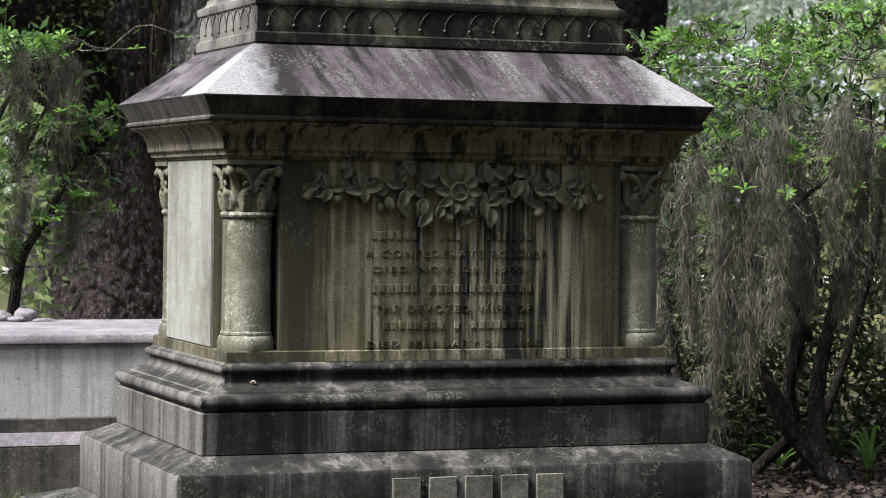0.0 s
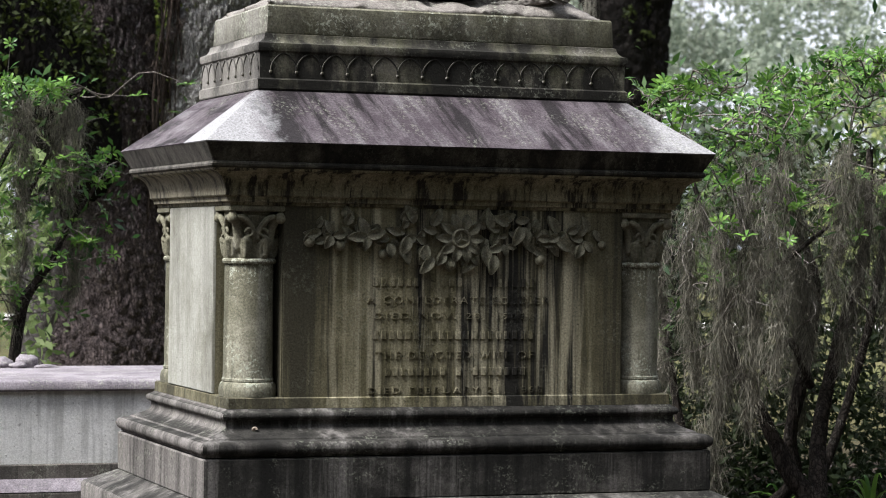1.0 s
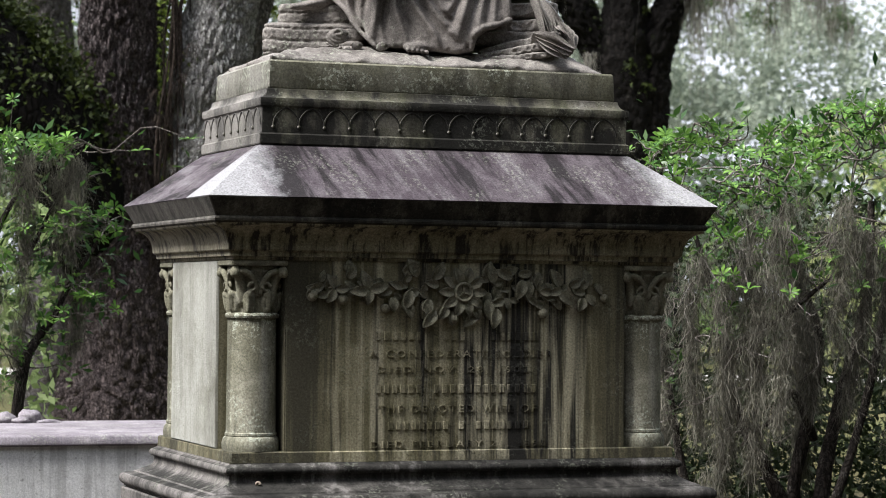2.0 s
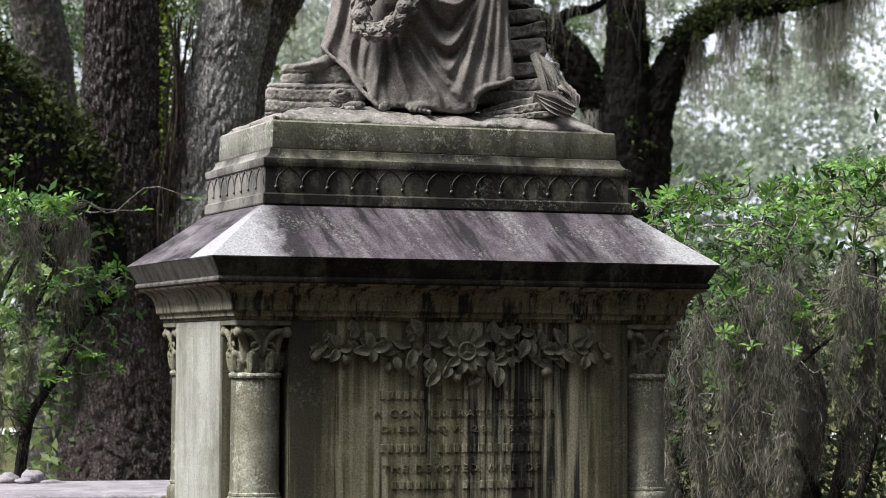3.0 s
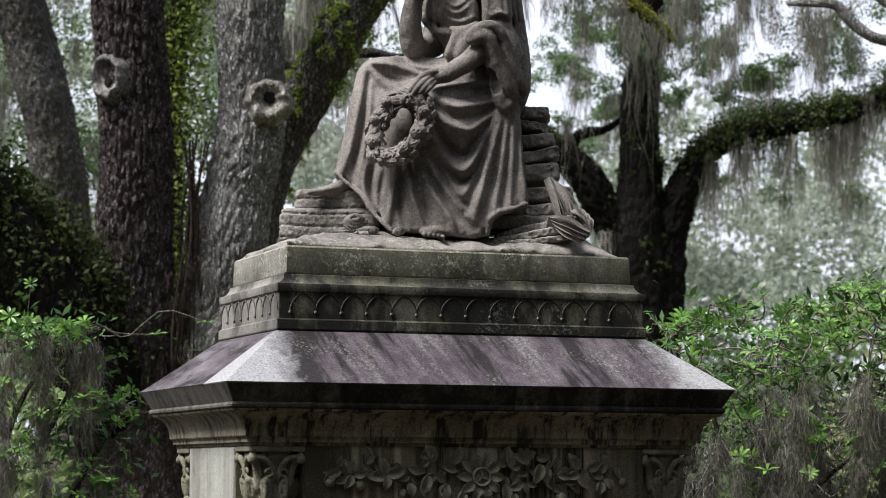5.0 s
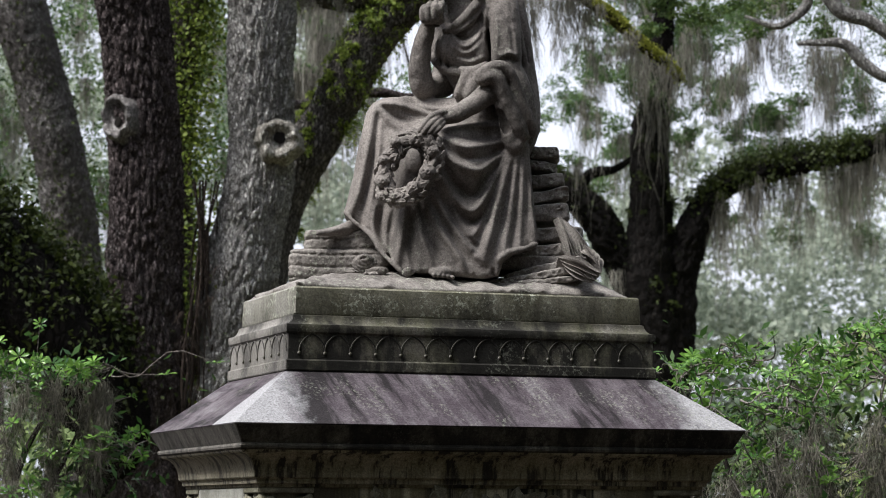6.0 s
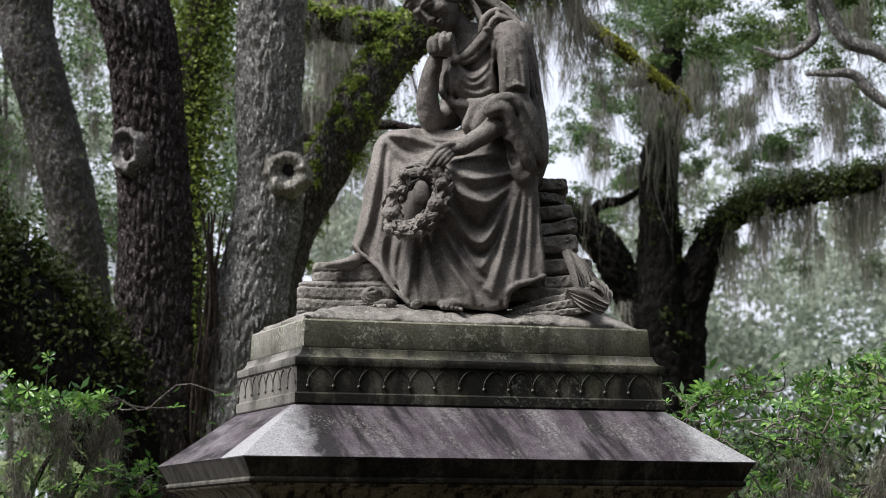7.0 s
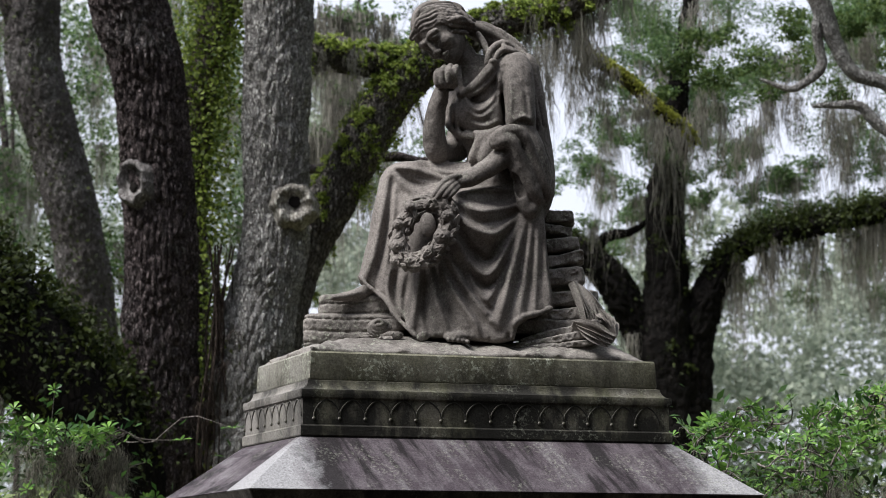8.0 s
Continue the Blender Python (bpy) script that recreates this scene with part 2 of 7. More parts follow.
        verts = self.low + self.step * (where + tot[cell] / cnt[cell][:, None])
        faces = []
        for axis in range(3):
            u, v = [n for n in range(3) if n != axis]
            hi = [slice(1, n - 1) for n in f.shape]
            lo_a, lo_b = list(hi), list(hi)
            lo_a[axis], lo_b[axis] = slice(0, f.shape[axis] - 1), slice(1, f.shape[axis])
            sa, sb = s[tuple(lo_a)], s[tuple(lo_b)]
            for flip in (False, True):
                e = np.argwhere((sa & ~sb) if not flip else (~sa & sb))
                if not len(e):
                    continue
                e = e + np.array([0 if n == axis else 1 for n in range(3)])
                du, dv = np.eye(3, dtype=int)[u], np.eye(3, dtype=int)[v]
                quad = [index[tuple((e - a * du - b * dv).T)] for a, b in ((1, 1), (0, 1), (0, 0), (1, 0))]
                if flip != (axis == 1):
                    quad = quad[::-1]
                faces.append(np.stack(quad, 1))
        return verts, np.concatenate(faces)


# ---- materials ----
class Nodes:
    """A short way to write a node material."""

    def __init__(self, name):
        self.mat = bpy.data.materials.new(name)
        self.mat.use_nodes = True
        self.tree = self.mat.node_tree
        self.bsdf = self.tree.nodes["Principled BSDF"]
        self.place = self.add("ShaderNodeTexCoord").outputs["Object"]

    def add(self, kind, operation="", feature="", blend=""):
        node = self.tree.nodes.new(kind)
        if operation:
            node.operation = operation
        if feature:
            node.feature = feature
        if blend:
            node.data_type, node.blend_type = "RGBA", blend
        return node

    def put(self, socket, value):
        if isinstance(value, bpy.types.NodeSocket):
            self.tree.links.new(value, socket)
        else:
            socket.default_value = value

    def scaled(self, scale, place=None):
        m = self.add("ShaderNodeMapping")
        self.put(m.inputs[0], place or self.place)
        m.inputs[3].default_value = scale
        return m.outputs[0]

    def noise(self, scale, detail=4, rough=0.55, place=None, distortion=0.0):
        n = self.add("ShaderNodeTexNoise")
        self.put(n.inputs["Vector"], place or self.place)
        n.inputs["Scale"].default_value, n.inputs["Detail"].default_value, n.inputs["Roughness"].default_value = scale, detail, rough
        n.inputs["Distortion"].default_value = distortion
        return n.outputs["Fac"]

    def voronoi(self, scale, place=None, feature="F1", rnd=1.0):
        n = self.add("ShaderNodeTexVoronoi", feature=feature)
        self.put(n.inputs["Vector"], place or self.place)
        n.inputs["Scale"].default_value = scale
        n.inputs["Randomness"].default_value = rnd
        return n.outputs["Distance"]

    def ramp(self, value, *stops):
        r = self.add("ShaderNodeValToRGB")
        self.put(r.inputs[0], value)
        el = r.color_ramp.elements
        while len(el) < len(stops):
            el.new(0.5)
        for e, (at, colour) in zip(el, stops):
            e.position = at
            e.color = (colour, colour, colour, 1) if isinstance(colour, (int, float)) else (*colour, 1)
        return r.outputs[0]

    def mix(self, fac, a, b, how="MIX"):
        m = self.add("ShaderNodeMix", blend=how)
        self.put(m.inputs[0], fac)
        for s, v in ((m.inputs[6], a), (m.inputs[7], b)):
            self.put(s, (*v, 1) if isinstance(v, tuple) and len(v) == 3 else v)
        return m.outputs[2]

    def math(self, op, a, b=0.0):
        m = self.add("ShaderNodeMath", operation=op)
        self.put(m.inputs[0], a)
        self.put(m.inputs[1], b)
        return m.outputs[0]

    def bump(self, height, strength=0.5, distance=0.01, under=None):
        b = self.add("ShaderNodeBump")
        b.inputs["Strength"].default_value, b.inputs["Distance"].default_value = strength, distance
        self.put(b.inputs["Height"], height)
        if under is not None:
            self.put(b.inputs["Normal"], under)
        return b.outputs[0]

    def done(self, colour, rough=0.8, normal=None, spec=0.3):
        self.put(self.bsdf.inputs["Base Color"], (*colour, 1) if isinstance(colour, tuple) else colour)
        self.put(self.bsdf.inputs["Roughness"], rough)
        self.bsdf.inputs["Specular IOR Level"].default_value = spec
        if normal is not None:
            self.put(self.bsdf.inputs["Normal"], normal)
        return self.mat


def stone(name, clean, film, soot, cover=0.5, streak=0.6, lichen=0.15, slant=0.0, seed=0.0, pale=(0.5, 0.49, 0.44), ends=None, end_pale=None, runs_at=(9, 9, 0.5), washed=None, gritty=0.8, dirty=0.0, west=0.0, west_pale=(0.3, 0.285, 0.265)):
    """Weathered ashlar: clean stone under a film of algae, with soot streaks that run down it and crusts of lichen.
    cover: how much of the stone the film takes; streak: how strong the runs are; slant: how far they lean;
    ends: the half width past which rain has washed the stone clean."""
    k = Nodes(name)
    shift = k.add("ShaderNodeMapping")
    k.put(shift.inputs[0], k.place)
    shift.inputs[1].default_value = (seed, seed * 0.7, 0)
    shift.inputs[2].default_value = (0, slant, 0)
    at = shift.outputs[0]
    grain = k.noise(130, 4, 0.75, at)
    mottled = k.noise(11, 6, 0.68, at)
    big = k.noise(2.1, 3, 0.5, at)
    sx, sy, sz = runs_at
    runs = k.noise(1.0, 3, 0.55, k.scaled(runs_at, at), 0.2)
    thin = k.noise(1.0, 4, 0.65, k.scaled((3.4 * sx, 3.4 * sy, 2.6 * sz), at), 0.25)
    film_on = k.ramp(k.math("ADD", k.math("MULTIPLY", big, 0.5), k.math("MULTIPLY", mottled, 0.5)), (0.62 - 0.35 * cover - 0.1, 0.0), (0.62 - 0.35 * cover + 0.1, 1.0))
    colour = k.mix(film_on, clean, film)
    both = k.math("ADD", k.math("MULTIPLY", runs, 0.6), k.math("MULTIPLY", thin, 0.4))
    wash_on = k.math("MULTIPLY", k.ramp(both, (0.36, 1.0), (0.46, 0.0)), 0.6 * streak)
    colour = k.mix(wash_on, colour, pale)
    soot_on = k.math("MULTIPLY", k.ramp(both, (0.5 - dirty, 0.0), (0.58 - dirty, 1.0)), streak)
    colour = k.mix(soot_on, colour, soot)
    if ends:
        xyz = k.add("ShaderNodeSeparateXYZ")
        k.put(xyz.inputs[0], k.place)
        out = k.math("ADD", k.math("ABSOLUTE", xyz.outputs[0]), k.math("MULTIPLY", k.math("SUBTRACT", mottled, 0.5), 0.35))
        front = k.ramp(xyz.outputs[1], (0.0, 1.0), (0.02, 0.0))
        colour = k.mix(k.math("MULTIPLY", k.ramp(out, (ends - 0.03, 0.0), (ends + 0.1, 1.0)), k.math("MULTIPLY", front, 0.85)), colour, end_pale or pale)
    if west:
        # west faces are painted paler, in place of stronger light from that side
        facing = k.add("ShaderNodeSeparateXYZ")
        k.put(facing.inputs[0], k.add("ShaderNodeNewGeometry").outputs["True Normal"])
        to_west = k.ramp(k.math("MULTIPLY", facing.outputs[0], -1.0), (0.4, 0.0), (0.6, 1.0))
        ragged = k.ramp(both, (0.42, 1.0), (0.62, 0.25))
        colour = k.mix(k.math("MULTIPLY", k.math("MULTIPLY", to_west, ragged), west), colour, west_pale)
    if washed:
        # rain off the carving above has washed pale runs, between black margins
        top, half = washed
        xyz = k.add("ShaderNodeSeparateXYZ")
        k.put(xyz.inputs[0], k.place)
        margin = k.ramp(k.math("ADD", k.math("ABSOLUTE", xyz.outputs[0]), k.math("MULTIPLY", k.math("SUBTRACT", runs, 0.5), 0.25)), (half, 0.0), (half + 0.07, 1.0))
        below = k.ramp(k.math("ADD", xyz.outputs[2], k.math("MULTIPLY", k.math("SUBTRACT", thin, 0.5), 0.12)), (top - 0.05, 1.0), (top, 0.0))
        lines = k.ramp(k.noise(1.0, 4, 0.65, k.scaled((14, 14, 0.6), at), 0.3), (0.5, 0.0), (0.6, 1.0))
        fade = k.ramp(k.math("ADD", xyz.outputs[2], k.math("MULTIPLY", mottled, 0.3)), (0.95, 0.35), (1.35, 1.0))
        colour = k.mix(k.math("MULTIPLY", margin, 0.6), colour, tuple(0.5 * (a + b) for a, b in zip(film, soot)))
        colour = k.mix(k.math("MULTIPLY", k.math("MULTIPLY", lines, below), k.math("MULTIPLY", fade, k.math("SUBTRACT", 0.85, k.math("MULTIPLY", margin, 0.85)))), colour, pale)
    spots = k.math("MULTIPLY", k.ramp(k.noise(75, 3, 0.7, at), (0.52, 0.0), (0.6, 1.0)), k.ramp(k.noise(5, 5, 0.7, at), (0.5, 0.0), (0.6, 1.0)))
    colour = k.mix(k.math("MULTIPLY", spots, lichen * 2.2), colour, (0.4, 0.42, 0.34))
    pits = k.ramp(k.noise(60, 2, 0.5, at), (0.68, 0.0), (0.74, 1.0))
    colour = k.mix(k.math("MULTIPLY", pits, 0.45), colour, soot)
    colour = k.mix(gritty, colour, k.ramp(grain, (0.32, 0.4), (0.68, 1.4)), "MULTIPLY")
    n = k.bump(grain, 0.55, 0.005)
    n = k.bump(mottled, 0.35, 0.012, n)
    n = k.bump(spots, 0.3, 0.004, n)
    return k.done(colour, k.ramp(mottled, (0.2, 0.7), (0.8, 0.95)), n, 0.25)


SOOT = (0.022, 0.021, 0.02)
m_die = stone("die_stone", (0.28, 0.254, 0.163), (0.125, 0.114, 0.064), (0.02, 0.019, 0.016), 0.45, 1.0, 0.06, pale=(0.44, 0.405, 0.285), runs_at=(7, 7, 0.3), washed=(1.4, 0.45), dirty=0.03)
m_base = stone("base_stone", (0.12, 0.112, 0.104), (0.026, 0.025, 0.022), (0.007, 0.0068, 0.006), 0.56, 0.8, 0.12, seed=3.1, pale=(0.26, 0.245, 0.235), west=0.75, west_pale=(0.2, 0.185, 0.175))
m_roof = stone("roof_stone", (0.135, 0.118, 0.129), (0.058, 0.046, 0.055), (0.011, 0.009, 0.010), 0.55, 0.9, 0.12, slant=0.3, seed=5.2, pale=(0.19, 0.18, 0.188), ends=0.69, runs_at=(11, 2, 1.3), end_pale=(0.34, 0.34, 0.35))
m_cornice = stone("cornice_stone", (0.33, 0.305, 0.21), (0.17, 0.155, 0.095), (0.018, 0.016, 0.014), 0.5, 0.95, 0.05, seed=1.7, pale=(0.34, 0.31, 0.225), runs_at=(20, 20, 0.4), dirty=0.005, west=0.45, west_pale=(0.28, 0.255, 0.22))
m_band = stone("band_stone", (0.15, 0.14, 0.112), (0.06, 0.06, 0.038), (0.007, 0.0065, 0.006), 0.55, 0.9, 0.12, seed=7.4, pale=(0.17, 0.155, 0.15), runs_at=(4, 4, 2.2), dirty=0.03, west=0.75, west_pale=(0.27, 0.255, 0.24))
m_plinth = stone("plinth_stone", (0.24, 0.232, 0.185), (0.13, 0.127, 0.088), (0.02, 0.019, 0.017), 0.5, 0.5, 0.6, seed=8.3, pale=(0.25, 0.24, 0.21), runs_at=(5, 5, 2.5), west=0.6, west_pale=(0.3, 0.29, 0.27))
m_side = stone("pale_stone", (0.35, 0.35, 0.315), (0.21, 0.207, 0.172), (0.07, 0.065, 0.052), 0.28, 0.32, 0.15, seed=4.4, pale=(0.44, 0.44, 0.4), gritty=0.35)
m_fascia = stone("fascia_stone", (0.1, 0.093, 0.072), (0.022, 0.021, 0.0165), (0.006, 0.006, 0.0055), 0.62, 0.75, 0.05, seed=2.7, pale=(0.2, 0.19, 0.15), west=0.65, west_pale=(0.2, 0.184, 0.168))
m_column = stone("column_stone", (0.34, 0.33, 0.26), (0.16, 0.155, 0.11), (0.05, 0.05, 0.036), 0.45, 0.5, 0.6, seed=9.0)
m_letters = stone("letter_stone", (0.26, 0.25, 0.215), (0.13, 0.125, 0.105), SOOT, 0.4, 0.3, 0.2, seed=2.0)
m_carving = stone("carved_stone", (0.24, 0.23, 0.165), (0.12, 0.115, 0.08), (0.03, 0.03, 0.022), 0.4, 0.4, 0.1, seed=4.0)
m_wall = stone("tomb_stone", (0.8, 0.8, 0.79), (0.64, 0.64, 0.62), (0.12, 0.12, 0.11), 0.25, 0.35, 0.1, seed=6.0, pale=(0.82, 0.82, 0.81), gritty=0.4)
m_rim = stone("rim_stone", (0.3, 0.275, 0.3), (0.19, 0.17, 0.19), (0.1, 0.09, 0.1), 0.5, 0.4, 0.2, seed=6.5)
m_wall_dark = stone("dark_tomb_stone", (0.2, 0.185, 0.165), (0.1, 0.09, 0.08), (0.03, 0.03, 0.028), 0.5, 0.6, 0.2, seed=8.0, pale=(0.3, 0.28, 0.25))
m_figure = stone("figure_stone", (0.235, 0.212, 0.195), (0.14, 0.126, 0.116), (0.04, 0.036, 0.033), 0.4, 0.45, 0.12, seed=11.0, pale=(0.33, 0.305, 0.282), runs_at=(5, 5, 2.0))
m_rock = stone("rock_stone", (0.26, 0.24, 0.22), (0.15, 0.136, 0.124), (0.045, 0.04, 0.037), 0.4, 0.45, 0.25, seed=12.0, pale=(0.36, 0.34, 0.315), runs_at=(5, 5, 5))


def bark(name, dark, light, lichen, plates=20.0, patch=0.5, depth=0.02, tall=0.45, foot=None):
    """Furrowed bark: upright plates parted by dark furrows, with crusts of lichen on the plates."""
    k = Nodes(name)
    wob = k.add("ShaderNodeTexNoise")
    k.put(wob.inputs["Vector"], k.place)
    wob.inputs["Scale"].default_value = 6.0
    sc = k.add("ShaderNodeVectorMath", operation="SCALE")
    k.put(sc.inputs[0], wob.outputs["Color"])
    sc.inputs["Scale"].default_value = 0.035
    warp = k.add("ShaderNodeVectorMath", operation="ADD")
    k.put(warp.inputs[0], k.scaled((1.0, 1.0, tall)))
    k.put(warp.inputs[1], sc.outputs[0])
    cells = k.voronoi(plates, warp.outputs[0], "DISTANCE_TO_EDGE")
    grain = k.noise(55, 5, 0.7, k.scaled((1, 1, 0.35)))
    rag = k.math("ADD", cells, k.math("MULTIPLY", k.math("SUBTRACT", grain, 0.5), 0.22))
    crack = k.math("MULTIPLY", k.math("ABSOLUTE", k.math("SUBTRACT", k.noise(1.0, 3, 0.6, k.scaled((plates * 0.75, plates * 0.75, plates * 0.75 * tall * 0.6))), 0.5)), 3.2)
    groove = k.ramp(k.math("MINIMUM", k.math("ADD", rag, 0.05), crack), (0.02, 0.0), (0.24, 1.0))
    big = k.noise(1.4, 4, 0.6)
    colour = k.mix(groove, dark, light)
    crust = k.math("MULTIPLY", k.ramp(k.math("ADD", k.math("MULTIPLY", k.noise(1.7, 5, 0.65), 0.6), k.math("MULTIPLY", k.noise(26, 3, 0.6), 0.4)), (0.6 - 0.12 * patch, 0.0), (0.68 - 0.12 * patch, 1.0)), groove)
    colour = k.mix(k.math("MULTIPLY", crust, 0.8), colour, lichen)
    colour = k.mix(0.6, colour, k.ramp(grain, (0.3, 0.45), (0.7, 1.3)), "MULTIPLY")
    colour = k.mix(0.6, colour, k.ramp(big, (0.3, 0.5), (0.7, 1.25)), "MULTIPLY")
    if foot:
        # grey plates, paler towards the root
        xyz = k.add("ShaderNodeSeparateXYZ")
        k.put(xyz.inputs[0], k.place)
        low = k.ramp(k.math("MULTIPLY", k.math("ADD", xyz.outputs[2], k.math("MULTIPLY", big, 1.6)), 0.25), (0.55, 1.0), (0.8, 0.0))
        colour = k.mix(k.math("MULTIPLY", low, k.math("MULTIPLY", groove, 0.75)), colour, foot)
    n = k.bump(groove, 1.0, depth)
    n = k.bump(grain, 0.6, depth * 0.5, n)
    return k.done(colour, 0.92, n, 0.15)


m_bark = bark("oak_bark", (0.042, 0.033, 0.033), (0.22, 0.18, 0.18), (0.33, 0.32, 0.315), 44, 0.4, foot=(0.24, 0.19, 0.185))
m_bark_fern = bark("ferny_oak_bark", (0.07, 0.062, 0.058), (0.3, 0.275, 0.255), (0.5, 0.48, 0.45), 30, 0.7)
m_bark_pale = bark("pale_oak_bark", (0.2, 0.183, 0.176), (0.6, 0.575, 0.555), (0.84, 0.83, 0.8), 50, 2.2)
m_bark_far = bark("far_oak_bark", (0.014, 0.012, 0.011), (0.09, 0.076, 0.07), (0.2, 0.19, 0.175), 17, 0.7)
# near-black copy of the oak bark, with the limbs' shade in its colour
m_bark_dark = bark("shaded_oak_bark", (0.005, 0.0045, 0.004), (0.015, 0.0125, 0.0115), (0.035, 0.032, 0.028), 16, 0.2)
m_bark_lean = bark("grey_oak_bark", (0.075, 0.067, 0.066), (0.17, 0.155, 0.153), (0.36, 0.35, 0.345), 40, 0.9)
m_vine_wood = bark("vine_wood", (0.03, 0.022, 0.018), (0.13, 0.1, 0.085), (0.2, 0.17, 0.15), 60, 0.3, 0.004)
m_bark_moss = bark("mossy_bark", (0.03, 0.028, 0.015), (0.1, 0.09, 0.045), (0.2, 0.2, 0.04), 12, 1.3)
m_stem = bark("shrub_bark", (0.012, 0.01, 0.009), (0.06, 0.05, 0.043), (0.24, 0.23, 0.21), 45, 0.5, 0.004)
m_twig = bark("shrub_wood", (0.08, 0.07, 0.062), (0.22, 0.195, 0.175), (0.4, 0.38, 0.35), 60, 0.9, 0.003)


def foliage(name, low, high, gloss=0.45, shine=0.35):
    """Leaves that differ one from another, glossy above, with light that shines through."""
    k = Nodes(name)
    r = k.add("ShaderNodeNewGeometry").outputs["Random Per Island"]
    o = k.add("ShaderNodeObjectInfo").outputs["Random"]
    m = k.math("FRACT", k.math("ADD", r, o))
    colour = k.mix(m, low, high)
    colour = k.mix(0.4, colour, k.ramp(k.noise(14, 3), (0.3, 0.6), (0.7, 1.25)), "MULTIPLY")
    k.put(k.bsdf.inputs["Transmission Weight"], 0.0)
    mat = k.done(colour, gloss, None, 0.35)
    glow = k.add("ShaderNodeBsdfTranslucent")
    k.put(glow.inputs[0], colour)
    both = k.add("ShaderNodeMixShader")
    both.inputs[0].default_value = shine
    k.put(both.inputs[1], k.bsdf.outputs[0])
    k.put(both.inputs[2], glow.outputs[0])
    k.put(k.tree.nodes["Material Output"].inputs[0], both.outputs[0])
    return mat


m_leaf = foliage("shrub_leaf", (0.035, 0.105, 0.024), (0.2, 0.37, 0.072), 0.28)
# inner leaves: the shade inside the shrub is put into this darker green
m_leaf_dark = foliage("shrub_leaf_in_shade", (0.02, 0.06, 0.018), (0.06, 0.13, 0.03), 0.4)
m_fern = foliage("fern_leaf", (0.12, 0.19, 0.035), (0.46, 0.55, 0.13), 0.6)
m_vine = foliage("vine_leaf", (0.05, 0.09, 0.016), (0.32, 0.4, 0.075), 0.6)
# dark copy of the fern leaf: the shade on these limbs is its colour
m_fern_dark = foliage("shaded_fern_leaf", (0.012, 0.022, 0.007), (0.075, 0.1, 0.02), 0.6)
m_oak_leaf = foliage("oak_leaf", (0.045, 0.095, 0.038), (0.17, 0.27, 0.095), 0.5)
m_oak_bright = foliage("oak_leaf_bright", (0.06, 0.12, 0.04), (0.17, 0.24, 0.07), 0.5)
# pale far leaves: the haze of distance is mixed into the colour
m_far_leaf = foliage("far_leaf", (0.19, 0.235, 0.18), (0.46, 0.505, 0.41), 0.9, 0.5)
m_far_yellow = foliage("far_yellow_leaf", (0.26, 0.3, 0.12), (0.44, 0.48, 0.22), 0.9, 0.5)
m_moss = foliage("hanging_moss", (0.05, 0.047, 0.038), (0.3, 0.285, 0.23), 0.9, 0.3)
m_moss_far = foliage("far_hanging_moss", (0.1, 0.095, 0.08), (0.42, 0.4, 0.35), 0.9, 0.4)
m_litter = foliage("dead_leaf", (0.015, 0.011, 0.01), (0.075, 0.055, 0.045), 0.7, 0.1)
# near-black green that holds the shade behind the shrub
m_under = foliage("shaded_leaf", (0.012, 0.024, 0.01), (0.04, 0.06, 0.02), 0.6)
# lighter leaf copy with the sunlight put into its green
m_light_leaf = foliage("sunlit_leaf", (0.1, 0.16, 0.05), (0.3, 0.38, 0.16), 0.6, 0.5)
m_grass = foliage("grass_blade", (0.07, 0.1, 0.03), (0.22, 0.24, 0.1), 0.6)


def soil():
    k = Nodes("soil")
    colour = k.mix(k.ramp(k.noise(3, 5), (0.35, 0.0), (0.65, 1.0)), (0.02, 0.015, 0.012), (0.05, 0.038, 0.03))
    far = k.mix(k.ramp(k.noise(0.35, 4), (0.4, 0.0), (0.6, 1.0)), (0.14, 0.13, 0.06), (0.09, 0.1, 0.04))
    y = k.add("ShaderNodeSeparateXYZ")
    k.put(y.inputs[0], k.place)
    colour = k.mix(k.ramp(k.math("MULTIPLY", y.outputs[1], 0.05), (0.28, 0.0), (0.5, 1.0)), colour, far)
    return k.done(colour, 0.95, k.bump(k.noise(35, 5, 0.7), 0.8, 0.03), 0.1)


m_soil = soil()


def sand():
    k = Nodes("pale_sand")
    return k.done(k.mix(k.noise(2, 5), (0.5, 0.47, 0.43), (0.68, 0.66, 0.62)), 0.95, k.bump(k.noise(30, 4), 0.4, 0.01), 0.1)


m_sand = sand()

k_shell = Nodes("shell")
m_shell = k_shell.done(k_shell.mix(k_shell.noise(180), (0.2, 0.15, 0.11), (0.42, 0.36, 0.3)), 0.5, None, 0.4)

# ---- the monument ----
rng = np.random.default_rng(7)
monument = thing("monument", "weathered tiered stone monument streaked with algae and soot", "monument")

step = loft([(1.262, -0.05), (1.262, 0.19), (1.255, 0.2), (1.07, 0.25)], 0.012)
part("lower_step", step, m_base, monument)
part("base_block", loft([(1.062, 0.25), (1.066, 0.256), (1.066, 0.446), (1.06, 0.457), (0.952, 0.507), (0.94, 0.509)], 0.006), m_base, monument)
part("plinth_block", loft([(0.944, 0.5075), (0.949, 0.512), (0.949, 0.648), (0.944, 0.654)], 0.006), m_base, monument)
